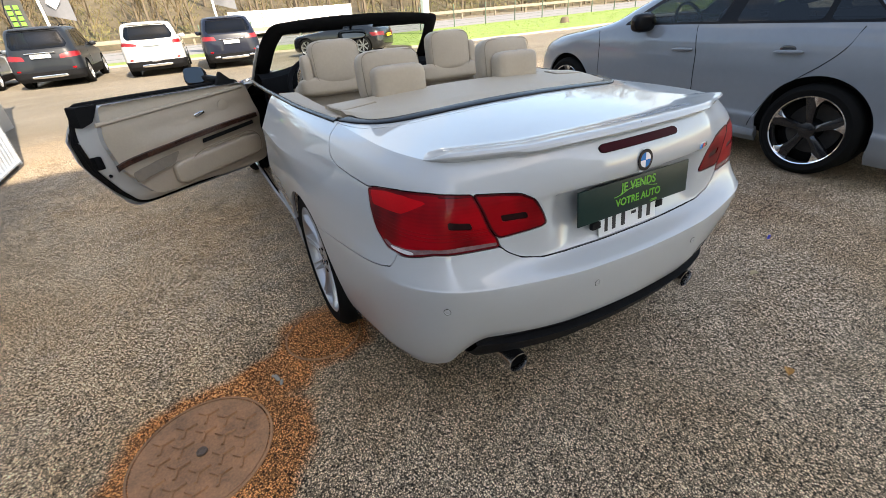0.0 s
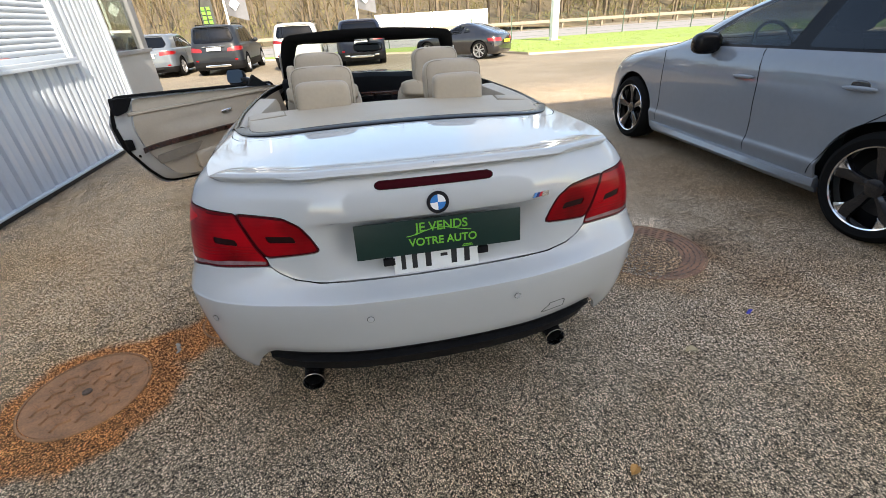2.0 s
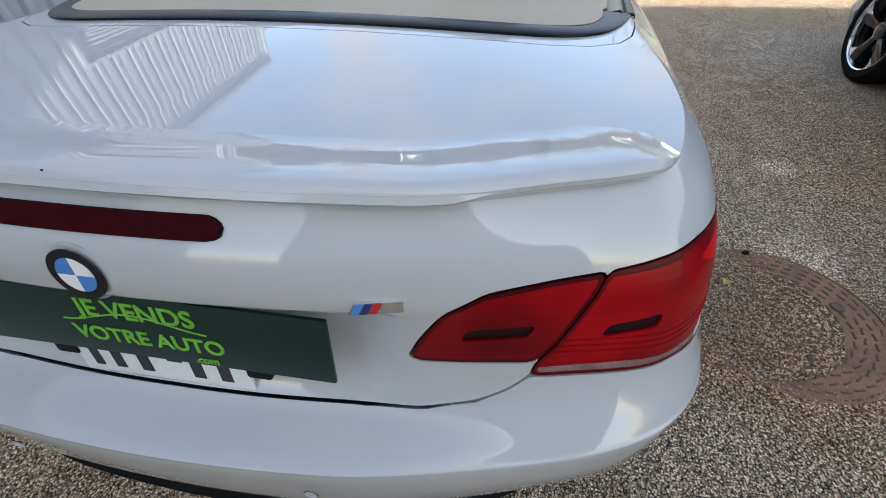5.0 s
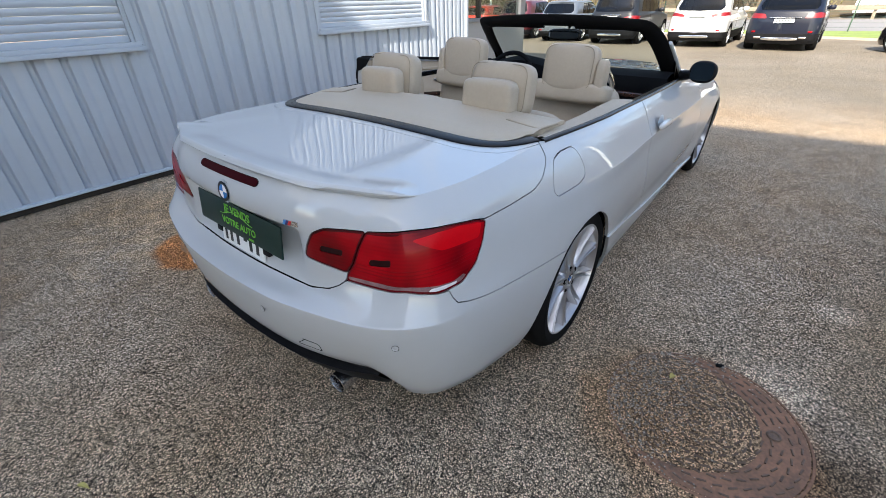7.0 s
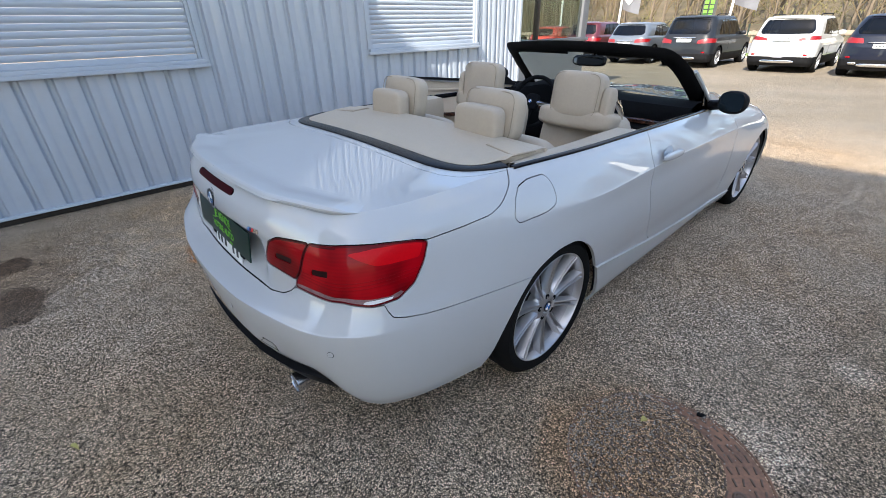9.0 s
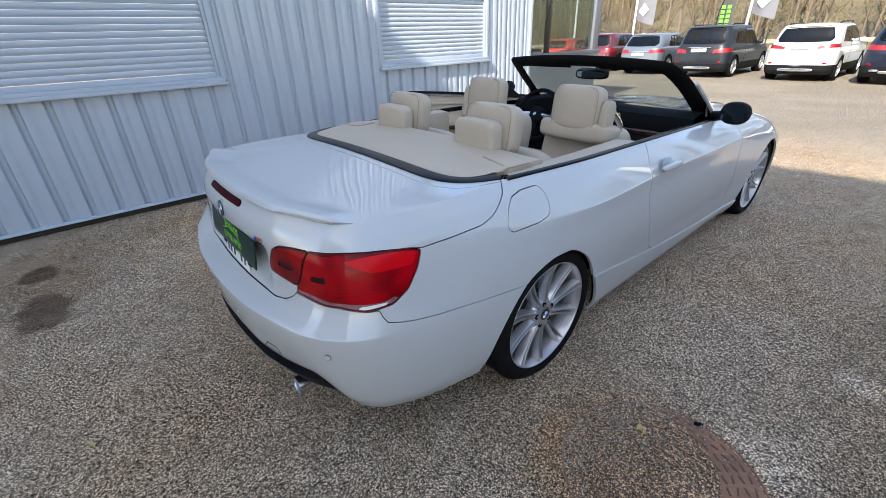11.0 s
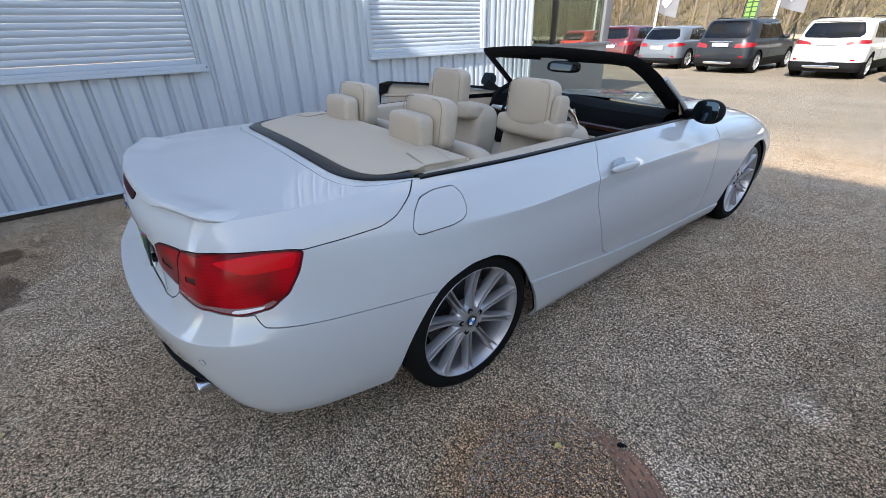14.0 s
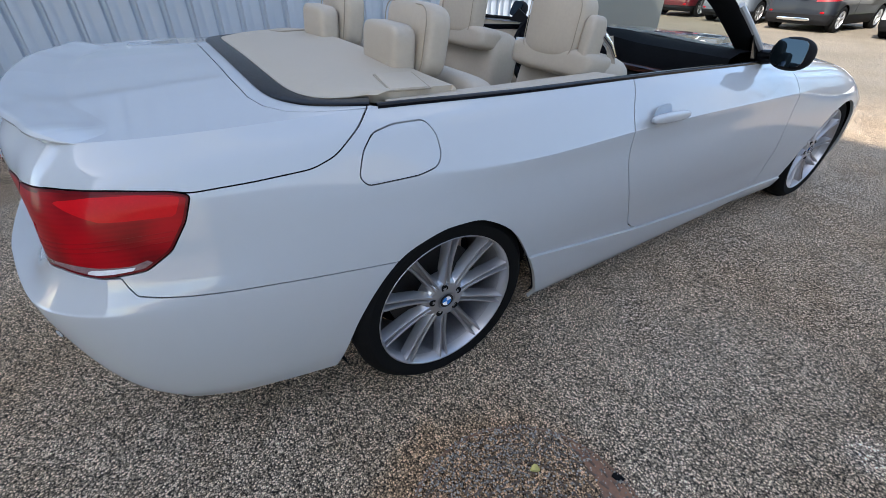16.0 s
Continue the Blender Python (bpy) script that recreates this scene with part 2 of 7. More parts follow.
def cushion(hx, hy, hz, p=5.0, n=9):
    """A rounded block: a cube's grid drawn onto a superellipsoid."""
    g = np.linspace(-1, 1, n)
    g = np.sign(g) * np.abs(g) ** 0.75
    verts, faces = [], []
    for ax in range(3):
        for sg in (-1, 1):
            k = len(verts)
            for a in g:
                for b in g:
                    q = np.zeros(3)
                    q[ax], q[(ax + 1) % 3], q[(ax + 2) % 3] = sg, a, b
                    verts.append(q / (np.abs(q) ** p).sum() ** (1 / p))
            for i in range(n - 1):
                for j in range(n - 1):
                    c = [k + i * n + j, k + (i + 1) * n + j, k + (i + 1) * n + j + 1, k + i * n + j + 1]
                    faces.append(c if sg > 0 else c[::-1])
    v = np.array(verts)
    key, inv = np.unique(np.round(v, 6), axis=0, return_inverse=True)
    inv = inv.ravel()
    return key * (hx, hy, hz), [[int(inv[i]) for i in q] for q in faces]


def loft(rings, closed=True, caps=True):
    """Skin over rings of equally many points."""
    n, v, f = len(rings[0]), np.vstack([np.asarray(r, float) for r in rings]), []
    for i in range(len(rings) - 1):
        for j in range(n if closed else n - 1):
            k = (j + 1) % n
            f.append([i * n + j, i * n + k, (i + 1) * n + k, (i + 1) * n + j])
    if caps and closed:
        f.append(list(range(n))[::-1])
        f.append([(len(rings) - 1) * n + j for j in range(n)])
    return v, f


def lathe(profile, n=48, close=False):
    """Turns (axial, radius) pairs about the x axis."""
    rings = []
    for a in np.linspace(0, 2 * np.pi, n, endpoint=False):
        rings.append([(p, r * np.cos(a), r * np.sin(a)) for p, r in profile])
    v, m = np.vstack(rings), len(profile)
    f = []
    for i in range(n):
        k = (i + 1) % n
        for j in range(m if close else m - 1):
            q = (j + 1) % m
            f.append([i * m + j, i * m + q, k * m + q, k * m + j])
    return v, f


def tube(points, r, n=10, caps=True):
    """A round bar along a line of points; r may be a list."""
    p = np.asarray(points, float)
    t = np.gradient(p, axis=0)
    t /= np.linalg.norm(t, axis=1)[:, None]
    rr = np.broadcast_to(np.asarray(r, float), (len(p),))
    up = np.array([0.0, 0, 1]) if abs(t[0, 2]) < 0.9 else np.array([0.0, 1, 0])
    rings = []
    for q, d, s in zip(p, t, rr):
        a = np.cross(up, d)
        a /= np.linalg.norm(a)
        b = np.cross(d, a)
        rings.append([q + s * (np.cos(w) * a + np.sin(w) * b) for w in np.linspace(0, 2 * np.pi, n, endpoint=False)])
    return loft(rings, True, caps)


def prism(outline, depth, axis="y", at=0.0):
    """A flat outline given thickness along an axis, from at to at + depth."""
    o = np.asarray(outline, float)
    def lift(d):
        z = np.full(len(o), at + d)
        return np.stack([o[:, 0], z, o[:, 1]], 1) if axis == "y" else np.stack([z, o[:, 0], o[:, 1]], 1) if axis == "x" else np.stack([o[:, 0], o[:, 1], z], 1)
    return loft([lift(0), lift(depth)])


def disc(r, n=32):
    a = np.linspace(0, 2 * np.pi, n, endpoint=False)
    return np.stack([r * np.cos(a), r * np.sin(a)], 1)


def pchip(xk, yk, x):
    """Smooth monotone interpolation; yk may have several columns."""
    xk, yk, x = np.asarray(xk, float), np.asarray(yk, float), np.asarray(x, float)
    if yk.ndim == 1:
        return pchip(xk, yk[:, None], x)[..., 0]
    h = np.diff(xk)[:, None]
    d = np.diff(yk, axis=0) / h
    m = np.zeros_like(yk)
    m[0], m[-1] = d[0], d[-1]
    a, b = d[:-1], d[1:]
    w1, w2 = 2 * h[1:] + h[:-1], h[1:] + 2 * h[:-1]
    ok = a * b > 0
    with np.errstate(divide="ignore", invalid="ignore"):
        m[1:-1] = np.where(ok, (w1 + w2) / (w1 / a + w2 / b), 0)
    i = np.clip(np.searchsorted(xk, x) - 1, 0, len(xk) - 2)
    hh = h[i, 0][..., None]
    t = np.clip((x - xk[i]) / h[i, 0], 0, 1)[..., None]
    return (yk[i] * (1 + 2 * t) * (1 - t) ** 2 + hh * m[i] * t * (1 - t) ** 2
            + yk[i + 1] * t * t * (3 - 2 * t) + hh * m[i + 1] * t * t * (t - 1))

def spline(p, n, closed=False):
    """n points on a Catmull-Rom curve through p, evenly spaced."""
    p = np.asarray(p, float)
    q = np.vstack([p[-1:], p, p[:2]]) if closed else np.vstack([2 * p[0] - p[1], p, 2 * p[-1] - p[-2]])
    out = []
    for i in range(len(q) - 3):
        a, b, c, d = q[i:i + 4]
        t = np.linspace(0, 1, 24, endpoint=False)[:, None]
        out.append(0.5 * (2 * b + (c - a) * t + (2 * a - 5 * b + 4 * c - d) * t * t + (3 * b - a - 3 * c + d) * t ** 3))
    o = np.vstack(out + [q[-2][None]])
    s = np.r_[0, np.cumsum(np.linalg.norm(np.diff(o, axis=0), axis=1))]
    w = np.linspace(0, s[-1], n, endpoint=not closed)
    return np.stack([np.interp(w, s, o[:, k]) for k in range(o.shape[1])], 1)



class Skin:
    """A triangulated surface: A holds place, normal and two parameters for each vertex."""

    def __init__(self, a, tri):
        self.a, self.tri = a, tri

    def clip(self, f):
        """The part where f is at most nought."""
        f = np.where(np.abs(f) < 1e-9, 1e-9, f)
        ins = f <= 0
        c = ins[self.tri].sum(1)
        keep, cross = self.tri[c == 3].tolist(), self.tri[(c > 0) & (c < 3)]
        extra, cut, n = [], {}, len(self.a)

        def mid(i, j):
            k = (min(i, j), max(i, j))
            if k not in cut:
                t = f[k[0]] / (f[k[0]] - f[k[1]])
                cut[k] = n + len(extra)
                extra.append(self.a[k[0]] * (1 - t) + self.a[k[1]] * t)
            return cut[k]

        for q in cross.tolist():
            while not ins[q[0]] or ins[q[2]] and not ins[q[1]]:
                q = q[1:] + q[:1]
            i, j, k = q
            if ins[j]:
                p, r = mid(j, k), mid(k, i)
                keep += [[i, j, p], [i, p, r]]
            else:
                keep.append([i, mid(i, j), mid(k, i)])
        if not keep:
            return Skin(self.a[:0], np.zeros((0, 3), int))
        a = np.vstack([self.a, extra]) if extra else self.a
        tri = np.array(keep)
        used, inv = np.unique(tri, return_inverse=True)
        return Skin(a[used], inv.reshape(-1, 3))

    def mirrored(self):
        a = self.a.copy()
        a[:, 0] *= -1
        a[:, 3] *= -1
        return Skin(a, self.tri[:, ::-1])

    def plus(self, other):
        a = np.vstack([self.a, other.a])
        tri = np.vstack([self.tri, other.tri + len(self.a)])
        key = np.round(a[:, :3], 6)
        _, first, inv = np.unique(key, axis=0, return_index=True, return_inverse=True)
        tri = inv.ravel()[tri]
        tri = tri[(tri[:, 0] != tri[:, 1]) & (tri[:, 1] != tri[:, 2]) & (tri[:, 0] != tri[:, 2])]
        return Skin(a[first], tri)

    def pushed(self, d):
        a = self.a.copy()
        a[:, :3] += a[:, 3:6] * d
        return Skin(a, self.tri)

    def panel(self, thick=0.012):
        """Vertices, faces and normals, with the rim turned in."""
        v, nn, tri = self.a[:, :3], self.a[:, 3:6], self.tri
        e = np.vstack([tri[:, [0, 1]], tri[:, [1, 2]], tri[:, [2, 0]]])
        key = np.sort(e, axis=1)
        _, inv, cnt = np.unique(key, axis=0, return_inverse=True, return_counts=True)
        rim = e[cnt[inv.ravel()] == 1]
        rim = rim[~((np.abs(v[rim[:, 0], 0]) < 1e-5) & (np.abs(v[rim[:, 1], 0]) < 1e-5))]
        ids = np.unique(rim)
        back = {int(i): k for k, i in enumerate(ids)}
        n, m = len(v), len(ids)
        vv = np.vstack([v, v[ids], v[ids] - nn[ids] * thick])
        normals = np.vstack([nn, np.zeros((2 * m, 3))])
        faces = tri.tolist()
        for i, j in rim.tolist():
            a, b = back[i], back[j]
            faces.append([n + b, n + a, n + m + a, n + m + b])
        return (vv, faces), normals


def inside(p, poly):
    """Signed distance of points to a closed outline, negative within."""
    p, q = np.asarray(p, float), np.asarray(poly, float)
    best, odd = np.full(len(p), 1e9), np.zeros(len(p), bool)
    for a, b in zip(q, np.roll(q, -1, 0)):
        d = b - a
        t = np.clip(((p - a) @ d) / max(d @ d, 1e-12), 0, 1)
        best = np.minimum(best, np.linalg.norm(p - a - t[:, None] * d, axis=1))
        if a[1] != b[1]:
            hit = ((a[1] > p[:, 1]) != (b[1] > p[:, 1])) & (p[:, 0] < (b[0] - a[0]) * (p[:, 1] - a[1]) / (b[1] - a[1]) + a[0])
            odd ^= hit
    return np.where(odd, -best, best)


def rounded(points, r=0.01, n=6):
    """A closed outline with its corners rounded off."""
    p, out = np.asarray(points, float), []
    for i in range(len(p)):
        a, b, c = p[i - 1], p[i], p[(i + 1) % len(p)]
        u, w = a - b, c - b
        k = min(r, np.linalg.norm(u) * 0.45, np.linalg.norm(w) * 0.45)
        u, w = b + u / np.linalg.norm(u) * k, b + w / np.linalg.norm(w) * k
        for t in np.linspace(0, 1, n):
            out.append((1 - t) ** 2 * u + 2 * t * (1 - t) * b + t * t * w)
    return np.array(out)


def grid_skin(fn, us, vs, flip=False):
    """A Skin of a surface fn(u, v), with normals from its own slopes."""
    u, v = np.meshgrid(us, vs, indexing="ij")
    p = fn(u, v)
    du, dv = np.gradient(p, axis=0), np.gradient(p, axis=1)
    n = np.cross(du, dv)
    n /= np.maximum(np.linalg.norm(n, axis=-1), 1e-12)[..., None]
    if flip:
        n = -n
    a = np.concatenate([p, n, u[..., None], v[..., None]], -1).reshape(-1, 8)
    i, j = np.meshgrid(np.arange(len(us) - 1), np.arange(len(vs) - 1), indexing="ij")
    k = (i * len(vs) + j).ravel()
    q = np.stack([k, k + len(vs), k + len(vs) + 1, k + 1], 1)
    tri = np.vstack([q[:, [0, 1, 2]], q[:, [0, 2, 3]]])
    return Skin(a, tri[:, ::-1] if flip else tri)



# ---------------------------------------------------------------- ground and building
def asphalt_material():
    """Open-textured chippings of several greys, with brown dust, paler wear and painted-in sunlit tones."""
    m = bpy.data.materials.new("coarse_asphalt")
    m.use_nodes = True
    n, l = m.node_tree.nodes, m.node_tree.links
    b = n["Principled BSDF"]
    tc = n.new("ShaderNodeTexCoord")
    def tex(kind, scale, **kw):
        t = n.new("ShaderNodeTex" + kind)
        t.inputs["Scale"].default_value = scale
        for k, v in kw.items():
            t.inputs[k].default_value = v
        l.new(tc.outputs["Object"], t.inputs["Vector"])
        return t
    def ramp(src, stops):
        r = n.new("ShaderNodeValToRGB")
        e = r.color_ramp.elements
        while len(e) < len(stops):
            e.new(0.5)
        for q, (p, c) in zip(e, stops):
            q.position, q.color = p, (*c, 1)
        l.new(src, r.inputs["Fac"])
        return r.outputs["Color"]
    def mix(kind, fac, a, c):
        x = n.new("ShaderNodeMix")
        x.data_type, x.blend_type = "RGBA", kind
        if isinstance(fac, float):
            x.inputs["Factor"].default_value = fac
        else:
            l.new(fac, x.inputs["Factor"])
        l.new(a, x.inputs["A"]) if not isinstance(a, tuple) else None
        if isinstance(c, tuple):
            x.inputs["B"].default_value = (*c, 1)
        else:
            l.new(c, x.inputs["B"])
        return x.outputs["Result"]
    stones = tex("Voronoi", 200.0)
    fine = tex("Voronoi", 430.0)
    grey = ramp(stones.outputs["Color"], [(0.0, (.02, .018, .016)), (0.36, (.055, .049, .042)), (0.56, (.20, .178, .15)), (0.71, (.57, .52, .45)), (1.0, (.94, .89, .81))])
    tint = n.new("ShaderNodeSeparateColor")
    l.new(fine.outputs["Color"], tint.inputs[0])
    grey2 = ramp(tint.outputs[1], [(0.0, (.06, .052, .044)), (0.5, (.17, .15, .125)), (0.75, (.50, .44, .36)), (1.0, (.85, .76, .64))])
    col = mix("MIX", 0.36, grey, grey2)
    patches = tex("Noise", 0.9, Detail=5.0)
    brown = ramp(patches.outputs["Fac"], [(0.36, (0, 0, 0)), (0.72, (1, 1, 1))])
    col = mix("MULTIPLY", brown, col, (.90, .80, .68))
    worn = tex("Noise", 0.35, Detail=6.0)
    wear = ramp(worn.outputs["Fac"], [(0.35, (.88, .88, .88)), (0.7, (1.12, 1.12, 1.12))])
    col = mix("MULTIPLY", 1.0, col, wear)
    gaps = ramp(stones.outputs["Distance"], [(0.0, (1.15, 1.15, 1.15)), (0.5, (.95, .95, .95)), (0.76, (.10, .10, .10))])
    col = mix("MULTIPLY", 1.0, col, gaps)
    col = mix("MULTIPLY", 1.0, col, (1.92, 1.68, 1.42))
    mott = tex("Noise", 6.0, Detail=8.0, Roughness=0.65)
    col = mix("MULTIPLY", 1.0, col, ramp(mott.outputs["Fac"], [(0.36, (.84, .82, .79)), (0.52, (.98, .98, .98)), (0.66, (1.10, 1.10, 1.10))]))
    edge = tex("Noise", 7.0, Detail=5.0)
    def spot(x, y, r, soft, sx=1.0, sy=1.0, turn=0.0):
        """Mask with a ragged outline about a place on the ground, for stains and painted light."""
        mp = n.new("ShaderNodeMapping")
        mp.vector_type = "TEXTURE"
        mp.inputs["Location"].default_value = (x, y, 0)
        mp.inputs["Rotation"].default_value = (0, 0, radians(turn))
        mp.inputs["Scale"].default_value = (sx, sy, 1)
        l.new(tc.outputs["Object"], mp.inputs["Vector"])
        ln = n.new("ShaderNodeVectorMath")
        ln.operation = "LENGTH"
        l.new(mp.outputs["Vector"], ln.inputs[0])
        wob = n.new("ShaderNodeMath")
        wob.operation = "MULTIPLY_ADD"
        wob.inputs[1].default_value = soft * 2.6
        l.new(edge.outputs["Fac"], wob.inputs[0])
        l.new(ln.outputs["Value"], wob.inputs[2])
        mr = n.new("ShaderNodeMapRange")
        mr.inputs["From Min"].default_value, mr.inputs["From Max"].default_value = r + soft * 1.3 - soft * .5, r + soft * 1.3 + soft * .5
        mr.inputs["To Min"].default_value, mr.inputs["To Max"].default_value = 1, 0
        l.new(wob.outputs[0], mr.inputs["Value"])
        return mr.outputs["Result"]
    def either(*ms):
        o = ms[0]
        for q in ms[1:]:
            x = n.new("ShaderNodeMath")
            x.operation = "MAXIMUM"
            l.new(o, x.inputs[0])
            l.new(q, x.inputs[1])
            o = x.outputs[0]
        return o
    def times(o, k):
        x = n.new("ShaderNodeMath")
        x.operation = "MULTIPLY"
        x.inputs[1].default_value = k
        l.new(o, x.inputs[0])
        return x.outputs[0]
    rust = either(spot(-1.47, .48, .36, .05), spot(-.93, .90, .22, .06), spot(-1.22, .73, .16, .05, 1.4, 1.0, 40))
    col = mix("MULTIPLY", rust, col, (1.10, .63, .35))
    col = mix("MULTIPLY", times(spot(1.40, .84, .37, .12), .75), col, (.97, .80, .64))
    # pale tan wear, brightened further for light bounced off the wall
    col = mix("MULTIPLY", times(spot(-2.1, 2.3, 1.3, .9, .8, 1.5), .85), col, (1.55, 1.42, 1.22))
    damp = either(times(spot(2.45, 2.4, .45, .35, 1.1, 1.8, 15), .55), times(spot(2.3, .5, .30, .25), .5), times(spot(-2.0, -.75, .35, .3, 1.6, 1.0), .5), times(spot(2.1, -.6, .3, .3, 1.0, 2.0), .5), times(spot(2.9, 1.2, .45, .35, 1.0, 2.2), .6), times(spot(1.9, .6, .22, .18, 1.0, 1.8), .6))
    col = mix("MULTIPLY", damp, col, (.68, .60, .52))
    pale = either(times(spot(1.74, 1.15, .12, .10, 2.0, 1.0, -42), .6), times(spot(1.84, 1.93, .07, .05, 1.3, 1, 45), .75))
    col = mix("MULTIPLY", pale, col, (1.65, 1.72, 1.85))
    wet = either(spot(-2.2, -.80, .14, .05, 1.1, .8), spot(-1.55, -.78, .19, .07, 1.35, .75), times(spot(1.85, .95, .14, .12, .8, 1.6), .6))
    col = mix("MULTIPLY", wet, col, (.42, .38, .35))
    # pale dust tone past the shade edge, with the yard's sunlit look painted in
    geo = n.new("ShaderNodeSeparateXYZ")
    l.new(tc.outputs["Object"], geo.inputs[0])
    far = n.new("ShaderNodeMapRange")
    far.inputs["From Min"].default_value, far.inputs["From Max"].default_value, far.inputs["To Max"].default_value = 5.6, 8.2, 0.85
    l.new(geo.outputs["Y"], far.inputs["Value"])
    # low-contrast beige that imitates the sunlit ground
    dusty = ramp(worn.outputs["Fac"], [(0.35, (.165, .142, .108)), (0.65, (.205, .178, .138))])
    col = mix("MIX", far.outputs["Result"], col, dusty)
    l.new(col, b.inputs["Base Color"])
    rr = ramp(patches.outputs["Fac"], [(0.3, (.62, .62, .62)), (0.7, (.80, .80, .80))])
    l.new(rr, b.inputs["Roughness"])
    b.inputs["Specular IOR Level"].default_value = 0.15
    h1 = n.new("ShaderNodeMath")
    h1.operation = "MULTIPLY_ADD"
    h1.inputs[1].default_value = 0.35
    l.new(fine.outputs["Distance"], h1.inputs[0])
    l.new(stones.outputs["Distance"], h1.inputs[2])
    bp = n.new("ShaderNodeBump")
    bp.invert = True
    bp.inputs["Strength"].default_value, bp.inputs["Distance"].default_value = 1.0, 0.005
    l.new(h1.outputs[0], bp.inputs["Height"])
    l.new(bp.outputs["Normal"], b.inputs["Normal"])
    return m


ASPHALT = asphalt_material()
PLINTH_SHADE = material("dark_shadow_gap", (0.035, 0.028, 0.022), 0.9, vary=0.4, scale=6, bump=0.5, bscale=80)
CLADDING = material("pale_grey_cladding", (0.375, 0.415, 0.465), 0.42, vary=0.04, scale=1.5, rvary=0.05, bump=0.02, bscale=60, coat=0.7)
CLADDING.node_tree.nodes["Principled BSDF"].inputs["Coat Roughness"].default_value = 0.12
SHUTTER = material("white_shutter_slat", (0.39, 0.43, 0.48), 0.4, vary=0.04, scale=2)
FRAME = material("grey_window_frame", (0.39, 0.43, 0.48), 0.4, vary=0.05, scale=4)
FLASHING = material("blue_grey_flashing", (0.42, 0.48, 0.54), 0.4, vary=0.08, scale=3)
CONCRETE = material("grey_concrete", (0.30, 0.29, 0.27), 0.85, vary=0.22, scale=3, bump=0.5, bscale=80)
PANEL_GREY = material("warm_grey_panel", (0.25, 0.245, 0.235), 0.5, vary=0.06, scale=2)
POST_DARK = material("dark_bronze_frame", (0.035, 0.03, 0.027), 0.4, 0.3, vary=0.15, scale=5)
POST_GREY = material("grey_steel_post", (0.16, 0.165, 0.175), 0.45, 0.2, vary=0.1, scale=5)
RENDERED = material("pale_rendered_wall", (0.50, 0.49, 0.47), 0.8, vary=0.1, scale=1, bump=0.2, bscale=90)

FALL = -.25


def ground_z(y):
    """The yard is level by the building and falls a little towards the verge."""
    t = np.clip((np.asarray(y, float) - 5.5) / 11.5, 0, 1)
    return FALL * t * t * (3 - 2 * t)


gy = np.r_[-60, 5.5, np.linspace(6, 17, 23), 30, 400]
gv = [(x, y, float(ground_z(y))) for y in gy for x in (-250, 250)]
gf = [(2 * i, 2 * i + 1, 2 * i + 3, 2 * i + 2) for i in range(len(gy) - 1)]
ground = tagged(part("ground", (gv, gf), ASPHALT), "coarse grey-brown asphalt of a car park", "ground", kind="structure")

WX, PITCH, RIB_W, RIB_D = -3.12, .208, .052, .036
WALL_TOP, WALL_END = 3.28, 5.78
OPENINGS = [(-2.60, .985, 1.13, 1.97), (2.90, 4.77, 1.13, 1.97)]
wall = thing("wall_west", "pale grey ribbed metal cladding of a low building, with two shuttered windows", "wall", kind="structure")
segs = [(-5.0, OPENINGS[0][0]), (OPENINGS[0][1], OPENINGS[1][0]), (OPENINGS[1][1], WALL_END)]
core = [box(WX - .25, WX - .07, a, b, 0.0, WALL_TOP) for a, b in segs]
for a, b, lo, hi in OPENINGS:
    core += [box(WX - .25, WX - .07, a, b, 0.0, lo), box(WX - .25, WX - .07, a, b, hi, WALL_TOP)]
part("wall_core", join(*core), RENDERED, wall, smooth=False)


def sheet(y0, y1, z0, z1):
    """A strip of cladding: one deep groove with rolled edges, then a flat pan with a shallow stiffening line."""
    r, m, k = y0 + .02, (y0 + .02 + RIB_W + y1) / 2, .006
    o = [(0, y0), (0, r - k), (-.0008, r - k * .5), (-.003, r - k * .1), (-.006, r + k * .25), (-RIB_D + .003, r + .010), (-RIB_D, r + .014), (-RIB_D, r + RIB_W - .014), (-RIB_D + .003, r + RIB_W - .010),
         (-.006, r + RIB_W - k * .25), (-.003, r + RIB_W + k * .1), (-.0008, r + RIB_W + k * .5), (0, r + RIB_W + k), (0, m - .014), (-.003, m - .009), (-.003, m + .009), (0, m + .014), (0, y1)]
    o = [(WX - .012 + a, min(b, y1)) for a, b in o]
    back = [(WX - .017 - RIB_D, o[-1][1]), (WX - .017 - RIB_D, o[0][1])]
    return prism(o + back, z1 - z0, "z", z0)


y = -5.0
while y < WALL_END - .03:
    y1 = min(y + PITCH, WALL_END)
    mid = y + .04
    spans = [(0.07, WALL_TOP)]
    for a, b, lo, hi in OPENINGS:
        if a - .06 < mid < b + .03:
            spans = [(0.07, lo - .03), (hi + .03, WALL_TOP)]
    for z0, z1 in spans:
        part("cladding_strip", sheet(y, y1, z0, z1), CLADDING, wall)
    y = y1
part("base_flashing", box(WX - .03, WX + .018, -5, WALL_END, .058, .080, .004), FLASHING, wall)
# shadow gap below the flashing put into this strip's dark soil colour
part("dark_base", box(WX - .25, WX - .03, -5, WALL_END, -.01, .058), PLINTH_SHADE, wall, "soil-brown base darkened as the shadow gap under the cladding")
part("corner_trim", box(WX - .05, WX + .008, WALL_END, WALL_END + .05, 0.03, WALL_TOP, .004), CLADDING, wall)
part("coping", box(WX - .28, WX + .03, -5, WALL_END + .06, WALL_TOP, WALL_TOP + .10, .008), FLASHING, wall)

